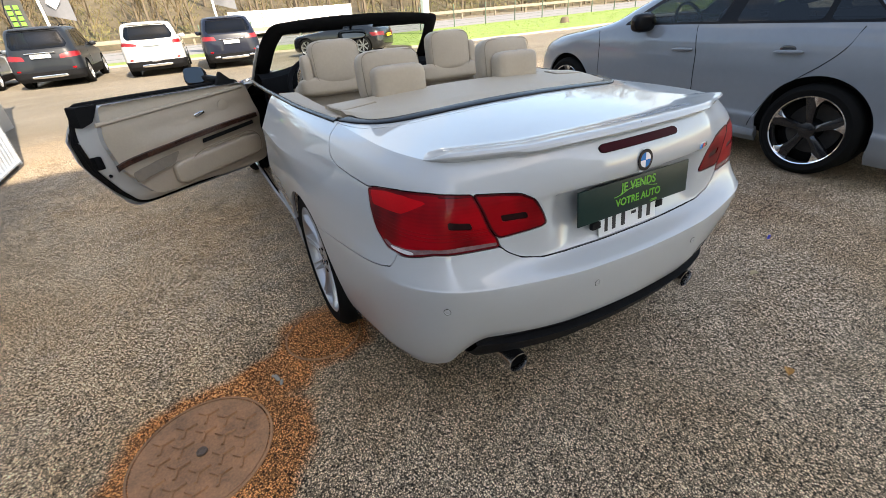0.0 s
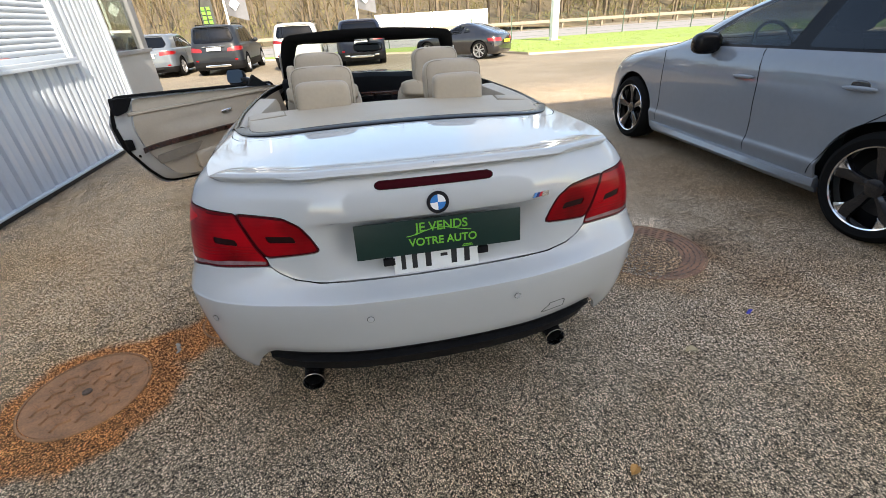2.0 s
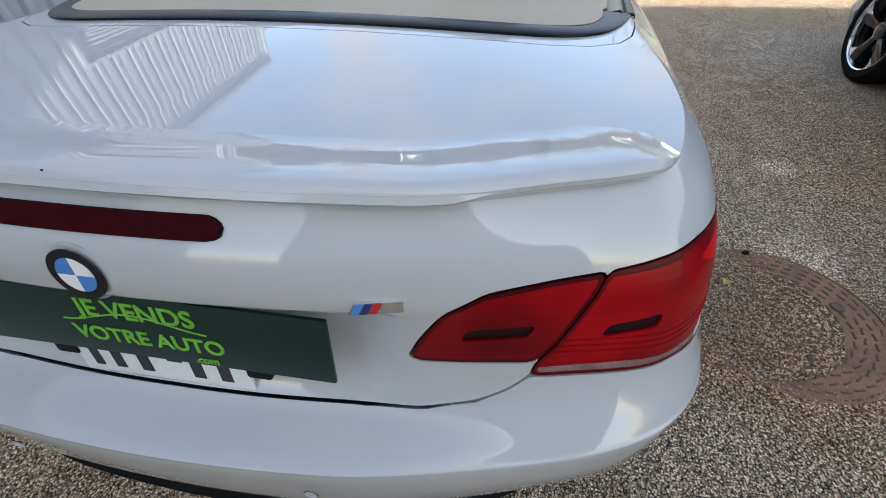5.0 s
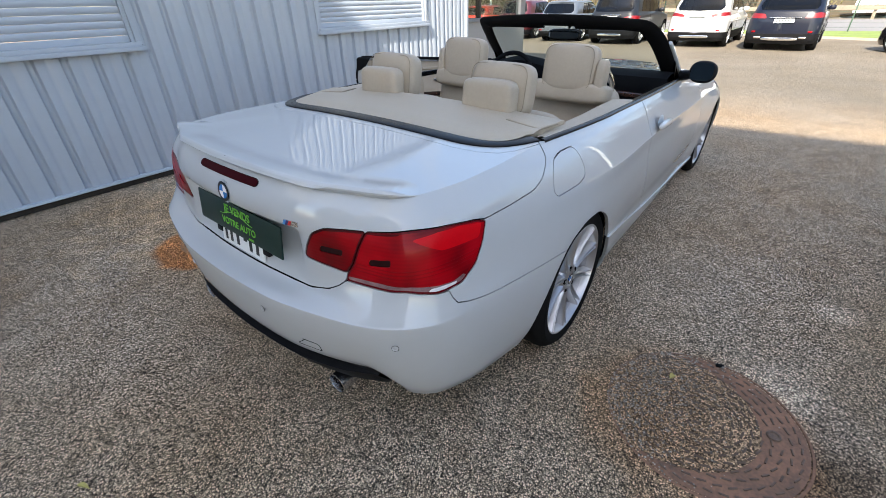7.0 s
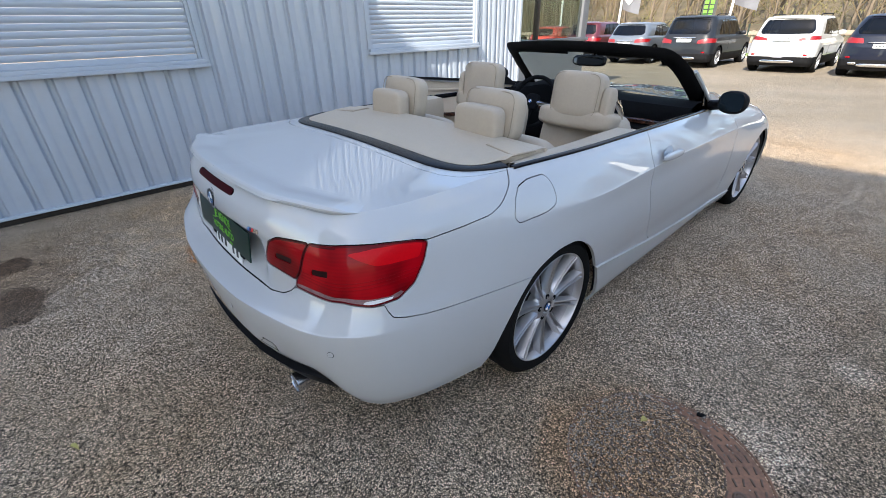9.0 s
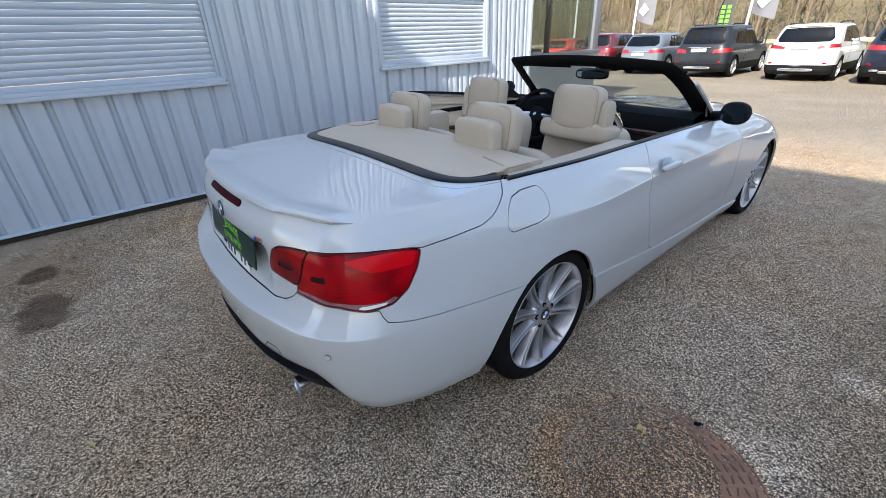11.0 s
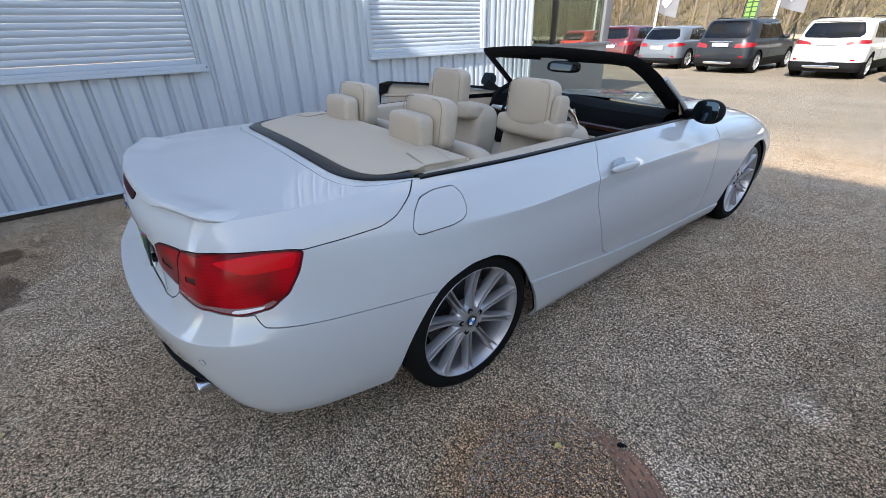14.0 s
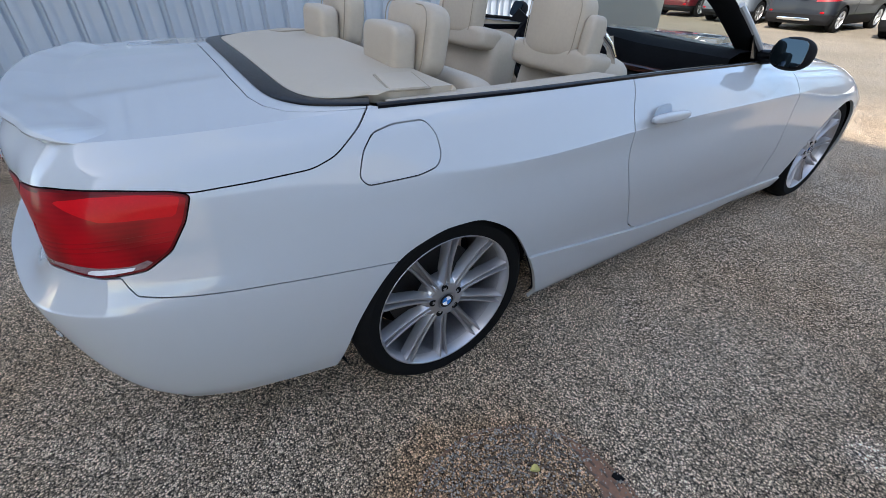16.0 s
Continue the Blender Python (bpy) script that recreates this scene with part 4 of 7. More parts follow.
ss = np.linspace(.95, 0, 110)
right = [spoiler_ring(s) for s in ss]
left = [[(-x, y, z) for x, y, z in r] for r in right[:-1]][::-1]
blade = []
for r in right + left:
    x, y, z = r[9]
    if abs(x) < .462:
        q = max(.1, min(1.0, (.462 - abs(x)) / .06))
        blade.append([(x, y + .012, z + .001), (x, y + .003 - .002 * q, z + .001), (x, y + .003 - .0075 * q, z - .0070 * q), (x, y + .003 - .0060 * q, z - .0092 * q), (x, y + .012, z - .0105 * q)])
part("spoiler_blade", loft(blade), PAINT_WHITE, boot, "slim white blade under the spoiler's lip")
part("lip_spoiler", loft(right + left, closed=False), PAINT_WHITE, boot, "white lip spoiler across the boot")
jx, jy, jz = right[-1][8]
part("spoiler_joint", box(-.0015, .0015, jy - .0012, jy + .003, jz - .010, jz), SEAM, boot, smooth=False)

# emblem, badge, sign, plate
def roundel(parent, m, r=.041):
    """A round badge of blue and white quarters in a black ring with a chrome rim."""
    base = part("emblem", moved(lathe([(0, r), (.003, r), (.005, r * .97), (.005, r * .92), (.004, r * .90), (.004, 0.001)], 40), Matrix.Rotation(radians(90), 4, "Z")), CHROME, parent, "round chrome-rimmed emblem", m=m)
    ring = loft([[(q[0], -.0047, q[1]) for q in disc(r * .87, 40)], [(q[0], -.0062, q[1]) for q in disc(r * .86, 40)], [(q[0], -.0062, q[1]) for q in disc(r * .60, 40)]], caps=False)
    part("ring", ring, EMBLEM_BLACK, base, "black ring", m=m)
    for i in range(4):
        a = np.linspace(i * np.pi / 2, (i + 1) * np.pi / 2, 10)
        o = [(0, 0)] + [(r * .60 * np.cos(t), r * .60 * np.sin(t)) for t in a]
        part("quarter", prism(o, -.0065, "y"), EMBLEM_BLUE if i % 2 else EMBLEM_WHITE, base, "blue enamel" if i % 2 else "white enamel", smooth=False, m=m)
    return base


roundel(boot, pose(0, .049, .859, -8, 0, 0), .038)
badge = part("badge", prism([(-.036, -.0085), (.034, -.0085), (.034, .009), (-.026, .009)], -.005, "y"), CHROME, boot, "small chrome badge with three stripes", smooth=False, m=pose(.326, .066, .838, -6, 0, 12) @ Matrix.Scale(.85, 4))
for i, mt in enumerate((M_BLUE, M_NAVY, M_RED)):
    x = -.033 + i * .0115
    part("stripe", prism([(x, -.008), (x + .010, -.008), (x + .0185, .0085), (x + .0085, .0085)], -.0065, "y"), mt, badge, smooth=False, m=pose(.326, .066, .838, -6, 0, 12) @ Matrix.Scale(.85, 4))

SIGN_M = pose(.006, .058, .748, -8, 0.4, 0)
sign = part("sales_sign", box(-.256, .256, -.003, .003, -.052, .056, .0015), SIGN_GREEN, car, "dark green dealer sign with light green lettering over the plate", m=SIGN_M)


def words(text, size, x, z, y, mat, parent, m, bold=0.0):
    c = bpy.data.curves.new("lettering", "FONT")
    c.body, c.size, c.align_x, c.extrude, c.offset = text, size, "CENTER", .0006, bold
    c.fill_mode = "BOTH"
    tmp = bpy.data.objects.new("lettering", c)
    scene.collection.objects.link(tmp)
    dg = bpy.context.evaluated_depsgraph_get()
    me = bpy.data.meshes.new_from_object(tmp.evaluated_get(dg))
    bpy.data.objects.remove(tmp)
    me.materials.clear()
    me.materials.append(mat)
    me.transform(m @ pose(x, y, z, 90, 0, 0))
    ob = new("lettering", me)
    ob.parent = parent
    return ob


words("JE VENDS", .039, .005, .018, -.004, LETTER_GREEN, sign, SIGN_M, .0006)
words("VOTRE AUTO", .034, .008, -.026, -.004, LETTER_GREEN, sign, SIGN_M, .0006)
words(".com", .017, .082, -.046, -.004, LETTER_GREEN, sign, SIGN_M, .0004)
swoosh = [(-.105 + .2 * t, -.0038, .006 + .026 * np.sin(t * 2.9) ** 2 * (1 - .5 * t)) for t in np.linspace(0, 1, 24)]
part("swoosh", tube(swoosh, .0012, 6), LETTER_GREEN, sign, m=SIGN_M)

PLATE_M = pose(-.008, .0645, .679, -8, 0, 0)
plate = part("number_plate", box(-.135, .135, -.003, .003, -.050, .050, .002), PLATE, car, "white number plate half hidden by the sign", m=PLATE_M)
for x0, x1 in ((-.112, -.098), (-.078, -.062), (-.036, -.018), (.012, .034), (.046, .064), (.088, .106)):
    part("printed_bar", box(x0, x1, -.0042, -.0032, -.036 if x0 != .012 else -.008, .03 if x0 != .012 else .002), INK, plate, m=PLATE_M, smooth=False)
for x in (-.148, .150):
    part("plate_clip", box(x - .018, x + .018, -.006, .01, -.018, .006, .004), PLASTIC, plate, m=PLATE_M)

# parking sensors
for x in (-.235, .228):
    part("parking_sensor", moved(lathe([(0, .0095), (.0015, .0095), (.0015, .0075), (0, .0072), (.0008, .001)], 20), pose(x, -.0385, .545, 0, 0, -90)), PAINT_WHITE, car)
    part("sensor_gap", moved(lathe([(0, .0108), (.0006, .0108), (.0006, .0093)], 20), pose(x, -.0383, .545, 0, 0, -90)), SEAM, car)
for sg in (1, -1):
    part("parking_sensor", moved(lathe([(0, .0095), (.0015, .0095), (.0015, .0075), (0, .0072), (.0008, .001)], 20), pose(sg * .692 - sg * .0006, .0843, .552, 0, 0, -90 + sg * 37)), PAINT_WHITE, car)
    part("sensor_gap", moved(lathe([(0, .0108), (.0006, .0108), (.0006, .0093)], 20), pose(sg * .692, .0840, .552, 0, 0, -90 + sg * 37)), SEAM, car)

# diffuser and exhausts
sd = np.linspace(0, s_of(x=.60), 40)
def diff_ring(s):
    x, y, top = shell_point(np.array([s]), np.array([0.0]))[0]
    k = np.clip((.612 - x) / .06, 0.02, 1) ** .5
    m = np.clip((.56 - x) / .08, 0, 1)
    return [(x, y + .03, top + .012), (x, y + .010, top - .002), (x, y + .010 + .012 * m, top - .026 * k - .003), (x, y + .004 - .012 * m, top - .030 * k - .004), (x, y + .040 - .010 * m, top - .095 * k - .005),
            (x, y + .075, top - .135 * k - .006), (x, y + .14, top - .150 * k - .007), (x, y + .42, max(.20, top - .18))]
dr = [diff_ring(s) for s in sd]
dl = [[(-x, y, z) for x, y, z in r] for r in dr[1:]][::-1]
part("diffuser", loft(dl + dr, closed=False), PLASTIC, car, "black plastic diffuser under the bumper")
part("underbody", box(-.54, .54, .34, 4.2, .165, .25, .02), PLASTIC, car, "dark floor of the car")
for x in (-.44, .44):
    ex = part("exhaust_pipe", moved(lathe([(.38, .034), (.02, .0365), (.004, .038), (0, .0375), (-.001, .035), (.006, .0335), (.06, .032), (.3, .032)], 32), pose(x - .015, .046, .260, 0, 0, 90) @ Matrix.Scale(1.0, 4)), TAILPIPE, car, "chrome exhaust tailpipe, sooty inside")
    part("bore", moved(lathe([(.020, .0318), (.15, .0318), (.15, .001)], 24), pose(x - .015, .046, .260, 0, 0, 90)), SEAM, ex)


# towing-eye cover and wing badge
tow = rounded([(.335, .43), (.365, .463), (.425, .463), (.435, .43)], .006)
_tl = np.array([bumper.a[np.argmin(np.abs(bumper.a[:, 6] - a) + np.abs(bumper.a[:, 2] - b)), :3] for a, b in tow])
tline = np.array([p for i, p in enumerate(_tl) if i == 0 or np.linalg.norm(p - _tl[i - 1]) > .002])
tline = tline[:-1] if np.linalg.norm(tline[0] - tline[-1]) < .002 else tline
part("towing_cover_gap", tube(np.vstack([tline, tline[:1]]), .0013, 5), SEAM, car, "thin outline of the towing-eye cover")
wb = part("wing_badge", prism([(-.03, -.008), (.028, -.008), (.034, .008), (-.022, .008)], .004, "x"), CHROME, car, "small chrome badge on the front wing", smooth=False, m=pose(.876, 3.243, .589))

# wheels
def wheel_mesh_tyre(r=.325, rim=.257, w=.118):
    p = [(-w, rim - .004), (-w - .006, rim + .012), (-w - .008, (r + rim) / 2), (-w + .004, r - .018), (-w + .02, r - .004)]
    tread = []
    for i, a in enumerate(np.linspace(-w + .03, w - .03, 13)):
        tread.append((a, r - (.006 if i in (3, 6, 9) else 0)))
    q = [(-a, b) for a, b in p[::-1]]
    return lathe(p + tread + q, 72)


def spoke(r0, r1, angle, n=12):
    """Two slim ridges that part towards the rim, over a recessed web; outer face towards +x."""
    bars = [[], []]
    web = []
    for t in np.linspace(0, 1, n):
        r = r0 + (r1 - r0) * t
        c = .0050 + .0085 * t ** 1.1 + .003 * (1 - t) ** 4
        w = .0044 + .0012 * (1 - t) ** 2
        x = .002 + .020 * t - .007 * np.sin(np.pi * t)
        deep = .034 * np.clip((t + .05) / .4, 0, 1)
        for i, sg in enumerate((-1, 1)):
            out = sg * (.0030 + .010 * (1 - t) ** 3 + .005 * t ** 8)
            bars[i].append([(x - deep - .002, r, sg * c + out + sg * w), (x - .004, r, sg * (c + w)), (x, r, sg * (c + w * .55)), (x, r, sg * (c - w * .55)), (x - .004, r, sg * (c - w)), (x - deep - .002, r, sg * (c - w * 1.1))])
        web.append([(x - deep * .82 - .004, r, -c), (x - deep * .82 - .004, r, c), (x - deep - .012, r, c), (x - deep - .012, r, -c)])
    return moved(join(*(loft(q) for q in bars + [web])), Matrix.Rotation(angle, 4, "X"))


def alloy_wheel(m, sign):
    """Ten double spokes; sign 1: outer side towards +x."""
    mm = m @ (Matrix.Rotation(math.pi, 4, "Z") if sign < 0 else Matrix())
    w = part("wheel", lathe([(.110, .2545), (.116, .2555), (.119, .253), (.118, .2495), (.108, .244), (.085, .238), (.085, .243), (.105, .248)], 72, close=True), ALLOY, car, "silver alloy wheel with ten double spokes", m=mm)
    part("barrel", lathe([(.086, .240), (.05, .228), (-.09, .222), (-.118, .243), (-.118, .254), (-.10, .254), (-.06, .238), (.08, .244)], 56, close=True), BARREL, w, m=mm)
    part("tyre", wheel_mesh_tyre(), TYRE, w, "low-profile black tyre", m=mm)
    for i in range(10):
        part("spoke", moved(spoke(.045, .245, i * math.pi / 5 + .12), Matrix.Translation((.094, 0, 0))), ALLOY, w, m=mm)
    hub = lathe([(.045, .086), (.078, .082), (.090, .072), (.0965, .058), (.100, .042), (.099, .034), (.094, .032), (.094, .001)], 40)
    part("hub", hub, ALLOY, w, m=mm)
    for i in range(5):
        a = i * 2 * math.pi / 5 + .3
        # black disc paints the shade of a sunk bolt hole
        part("bolt_recess_shade", moved(lathe([(.080, .0125), (.0992, .0125), (.0992, .0070), (.0975, .0065), (.0975, .001)], 16), Matrix.Translation((0, .052 * math.cos(a), .052 * math.sin(a)))), SEAM, w, m=mm)
    roundel(w, mm @ pose(.096, 0, 0, 0, 0, 90), .029)
    part("brake_disc", lathe([(.01, .17), (.02, .17), (.02, .07), (.045, .06), (.045, .001)], 48), DISC, w, m=mm)
    # black disc added behind the spokes for the shade inside the wheel
    part("spoke_gap_shade", lathe([(-.06, .205), (-.06, .001)], 40), SEAM, w, m=mm)
    return w


WH = {(1, 0): .320, (-1, 0): .302, (1, 1): .320, (-1, 1): .302}
for sg in (1, -1):
    for fr, yc in enumerate((1.022, 3.782)):
        alloy_wheel(pose(sg * (.735 if fr else .730), yc, WH[(sg, fr)], 25 * fr + 8, 0, 0), sg)
        # dark wheel house
        a = np.linspace(-.52, math.pi + .52, 30)
        prof = [(yc + .378 * math.cos(t), .30 + .37 * math.sin(t)) for t in a]
        part("wheel_house", loft([[(sg * ((.832 if z > .42 else .79 if z > .30 else .74) if fr == 0 else (.83 if z > .45 else .757 if z > .30 else .72)), y, z) for y, z in prof], [(sg * .42, y, z) for y, z in prof]], closed=False), SEAM, car)
        part("wheel_house", prism([(y, z) for y, z in prof], .01, "x", sg * .42), SEAM, car)

# tonneau, trims, cabin
belt_s = np.linspace(S_LID, s_of(y=2.93), 60)
BELT = shell_point(belt_s, np.ones(60))


def strip(line, w_in, h, mat, name, parent, label="", drop=.004):
    """A trim of rectangular section on the inner side of a line of points."""
    line = np.asarray(line, float)
    t = np.gradient(line[:, :2], axis=0)
    t /= np.linalg.norm(t, axis=1)[:, None]
    nin = np.stack([-t[:, 1], t[:, 0]], 1)
    rings = []
    for p, q in zip(line, nin):
        a, b = p[:2] - q * .002, p[:2] + q * w_in
        rings.append([(*a, p[2] - drop), (*a, p[2] + h * .6), (*(p[:2] + q * .004), p[2] + h), (*(p[:2] + q * (w_in - .004)), p[2] + h), (*b, p[2] + h * .5), (*b, p[2] - .02)])
    return part(name, loft(rings), mat, parent, label)


# black seal round the cover, from one side over the back to the other
fl = FRONT_LINE[:-1]
back_line = np.vstack([np.stack([-fl[::-1, 0], fl[::-1, 1], deck_height(fl[::-1, 0], fl[::-1, 1])], 1)[:-1], np.stack([fl[:, 0], fl[:, 1], deck_height(fl[:, 0], fl[:, 1])], 1)])
strip(back_line[::3], .060, .007, GLOSSBLACK, "cover_seal", car, "black seal between boot and cover")
strip(BELT, .020, .010, GLOSSBLACK, "belt_trim", car, "black trim along the waistline")
strip((BELT[:, :3] * (-1, 1, 1))[::-1], .020, .010, GLOSSBLACK, "belt_trim", car)

# beige cover over the folded roof: from its curved rear edge forwards
def cover_point(a, b):
    """a across, b from the rear edge to the front one."""
    k = np.abs(a)
    idx = np.linspace(0, 1, 200)
    fx, fy = np.interp(k, idx, FRONT_LINE[:, 0]), np.interp(k, idx, FRONT_LINE[:, 1])
    side = np.clip((k - .55) / .45, 0, 1) ** 2
    x0, y0 = np.maximum(fx - .058 * side, 0), fy + .060 * (1 - side * .6)
    x1 = k * .660
    y1 = 1.13 + .02 * k ** 4
    e = b ** .9
    x, y = x0 * (1 - e) + x1 * e, y0 * (1 - e) + y1 * e
    z = deck_height(x, y) + .004 + .010 * np.sin(np.minimum(b * 9, np.pi / 2)) - .012 * b - .02 * np.clip((b - .93) / .07, 0, 1) ** 2 + .004 * x * x
    return np.stack([np.sign(a) * x, y, z], -1)


cov = grid_skin(cover_point, np.linspace(-1, 1, 90), np.linspace(0, 1, 40))
cover = skin_part("roof_cover", cov, LEATHER_COVER, car, "beige leather-grained cover over the folded roof", thick=.03)
for sg in (1, -1):
    part("cover_flap", box(-.075, .075, -.055, .055, -.004, .0035, .003), LEATHER_COVER, cover, m=pose(sg * .580, 1.010, .9655, 0, sg * 3.5, -sg * 10))
    part("flap_edge", box(-.081, .081, -.061, .061, -.004, .0008, .002), STITCH, cover, m=pose(sg * .580, 1.010, .9655, 0, sg * 3.5, -sg * 10))

# beige side tops ahead of the cover and rear side walls
for sg in (1, -1):
    sel = (BELT[:, 1] > .9) & (BELT[:, 1] < 1.80)
    rings = []
    for p in BELT[sel]:
        w = np.interp(p[1], [.9, 1.15, 1.5, 1.8], [.015, .055, .075, .085])
        rings.append([(sg * (p[0] - .018), p[1], p[2] + .002), (sg * (p[0] - .030), p[1], p[2] + .010), (sg * (p[0] - .035 - w), p[1], p[2] + .004), (sg * (p[0] - .05 - w), p[1], p[2] - .03), (sg * (p[0] - .05 - w), p[1], p[2] - .40)])
    part("side_trim", loft(rings, closed=False), LEATHER, car, "beige padded side trim beside the rear seats")

# floor tub
part("cabin_floor", box(-.70, .70, 1.1, 3.0, .24, .28, .01), CARPET, car, "beige carpet")
part("cabin_bulkhead", box(-.70, .70, 1.13, 1.17, .26, .93, .01), LEATHER, car)
part("centre_console", join(moved(cushion(.13, .55, .14, 6), pose(0, 2.15, .42)), moved(cushion(.12, .22, .08, 5), pose(0, 1.95, .56))), DASH, car, "dark centre console")


def block(name, parent, mat, hx, hy, hz, at, rx=0, rz=0, p=5.0, label="", bow=0.0):
    v, f = cushion(hx, hy, hz, p, 11)
    if bow:
        v = v.copy()
        v[:, 1] += bow * (v[:, 0] / hx) ** 2
    return part(name, (v, f), mat, parent, label, m=pose(*at, rx, 0, rz))


def piping(parent, hx, hz, y, at, rx):
    o = rounded([(-hx, -hz), (hx, -hz), (hx, hz), (-hx, hz)], min(hx, hz) * .5, 8)
    ring = np.array([(a, y, b) for a, b in o])
    return part("piping", tube(np.vstack([ring, ring[:1]]), .0018, 6), STITCH, parent, m=pose(*at, rx, 0, 0))


# rear seats with their head restraints and the boxes of the roll bars
for sg in (1, -1):
    x = sg * .325
    block("roll_bar_box", car, LEATHER, .124, .044, .085, (x, 1.100, 1.003), -4, p=5.5, label="beige padded roll-bar housing")
    rs = block("rear_seat", car, LEATHER, .255, .075, .25, (x, 1.30, .68), -14, p=5, label="beige leather rear seat")
    block("seat_cushion", rs, LEATHER, .255, .24, .085, (x, 1.56, .50), 5, p=5)
    hr = block("headrest", rs, LEATHER, .150, .048, .110, (x, 1.190, 1.035), -9, p=5.0, label="beige headrest with piped edge", bow=.018)
    piping(hr, .138, .100, -.034, (x, 1.190, 1.035), -9)

# front seats
for sg in (1, -1):
    x, dy = sg * .365, (0.0 if sg > 0 else .05)
    fs = block("front_seat", car, LEATHER, .245, .105, .30, (x, 1.91 + dy, .665), -13, p=6.0, label="beige leather front seat", bow=.012)
    block("seat_cushion", fs, LEATHER, .25, .27, .095, (x, 2.23 + dy, .47), 6, p=4.5)
    block("seat_shoulder", fs, LEATHER, .225, .088, .055, (x, 1.860 + dy, .925), -10, p=5.0, bow=.01)
    hr = block("headrest", fs, LEATHER, .148, .050, .118, (x, 1.832 + dy, 1.050), -8, p=5.0, bow=.015)
    piping(hr, .134, .106, -.036, (x, 1.832 + dy, 1.050), -8)
    block("belt_guide", fs, LEATHER, .028, .045, .10, (x + sg * .172, 1.845 + dy, 1.00), -8, p=4)
    part("belt_buckle_arm", tube([(x + sg * .185, 1.885 + dy, 1.035), (x + sg * .195, 1.925 + dy, 1.0), (x + sg * .205, 1.955 + dy, .955)], [.018, .017, .012], 10), CHROME, fs, "chrome belt arm")
    part("seat_belt", loft([[(x + sg * .19, 1.90 + dy, 1.03), (x + sg * .19, 1.945 + dy, 1.03)], [(x + sg * .235, 1.93 + dy, .85), (x + sg * .235, 1.975 + dy, .85)], [(x + sg * .27, 1.95 + dy, .45), (x + sg * .27, 1.995 + dy, .45)]], closed=False), STITCH, fs, "beige webbing")

# dashboard and steering wheel
dash_rings = []
for x in np.linspace(-.70, .70, 41):
    hood = .055 * np.exp(-((x + .36) / .17) ** 2) + .02 * np.exp(-(x / .16) ** 2)
    dash_rings.append([(x, 3.02, .80), (x, 3.00, .90 - .02 * x * x), (x, 2.80, .938 + hood * .6), (x, 2.68, .94 + hood), (x, 2.605, .92 + hood * .8), (x, 2.59, .86), (x, 2.62, .79), (x, 2.585, .765), (x, 2.60, .60), (x, 2.72, .45)])
db = part("dashboard", loft(dash_rings, closed=False), DASH, car, "black dashboard with a hood over the dials")
part("dash_trim", loft([[(x, 2.602, .822), (x, 2.592, .812), (x, 2.594, .79), (x, 2.612, .782)] for x in np.linspace(-.68, .68, 30)], closed=False), WOOD, db, "dark wood strip")
for x in (-.075, .075):
    part("air_vent", box(x - .065, x + .065, 2.578, 2.60, .768, .80, .004), PLASTIC, db)
    for k in range(4):
        part("vent_slat", box(x - .06, x + .06, 2.574, 2.582, .772 + k * .007, .7745 + k * .007), CHROME if k == 3 else DASH, db)
part("radio", box(-.11, .11, 2.575, 2.60, .66, .75, .004), GLOSSBLACK, db, "black radio and climate panel")
for x in (-.08, .08):
    part("knob", moved(lathe([(0, .018), (.018, .016), (.018, .001)], 18), pose(x, 2.578, .705, 0, 0, -90)), CHROME, db)
part("glove_box", box(.16, .66, 2.565, 2.59, .55, .745, .01), LEATHER, db, "beige glove box")
SW = pose(-.36, 2.44, .855, -24, 0, 0)
a = np.linspace(0, 2 * np.pi, 49)
stw = part("steering_wheel", tube(np.stack([.185 * np.cos(a), 0 * a, .185 * np.sin(a)], 1), .0155, 10, caps=False), DASH, car, "black leather steering wheel", m=SW)
block_hub = cushion(.062, .025, .062, 3.2)
part("wheel_boss", block_hub, DASH, stw, m=SW)
for q in ((-.17, 0, .0), (.17, 0, .0), (0, 0, -.17)):
    part("wheel_arm", tube([(0, 0, 0), tuple(.5 * c for c in q), q], [.022, .018, .013], 8), CHROME if q[0] else DASH, stw, m=SW)
roundel(stw, SW @ pose(0, -.025, 0, 0, 0, 0), .02)

# windscreen frame
HEAD = spline([(-.700, 2.90, .885), (-.675, 2.72, 1.02), (-.640, 2.54, 1.145), (-.585, 2.40, 1.228), (-.50, 2.365, 1.246), (-.25, 2.335, 1.262), (0, 2.325, 1.267), (.25, 2.335, 1.262), (.50, 2.365, 1.246), (.585, 2.40, 1.228), (.640, 2.54, 1.145), (.675, 2.72, 1.02), (.700, 2.90, .885)], 90)
rings = []
for i, p in enumerate(HEAD):
    k = np.clip((abs(p[0]) - .54) / .06, 0, 1)
    inn = np.array([-np.sign(p[0]) * 1.0 * k, .55 * (1 - k), -.10 * k - .25 * (1 - k)])
    nrm = np.array([np.sign(p[0]) * .75 * k, -.45, .70])
    inn, nrm = inn / np.linalg.norm(inn), nrm / np.linalg.norm(nrm)
    w = .066 if k < .5 else .056
    rings.append([p - inn * .012, p + nrm * .020, p + inn * w * .55 + nrm * .024, p + inn * w * 1.25 + nrm * .004, p + inn * w * 1.25 - nrm * .022, p + inn * w * .5 - nrm * .046, p - inn * .008 - nrm * .036])
pillar_paint = [HEAD[:15], HEAD[-15:]]
frame_ob = part("windscreen_frame", loft(rings), PLASTIC, car, "black windscreen surround")
HG = HEAD[14:76:2] + np.array((0, .045, -.018))
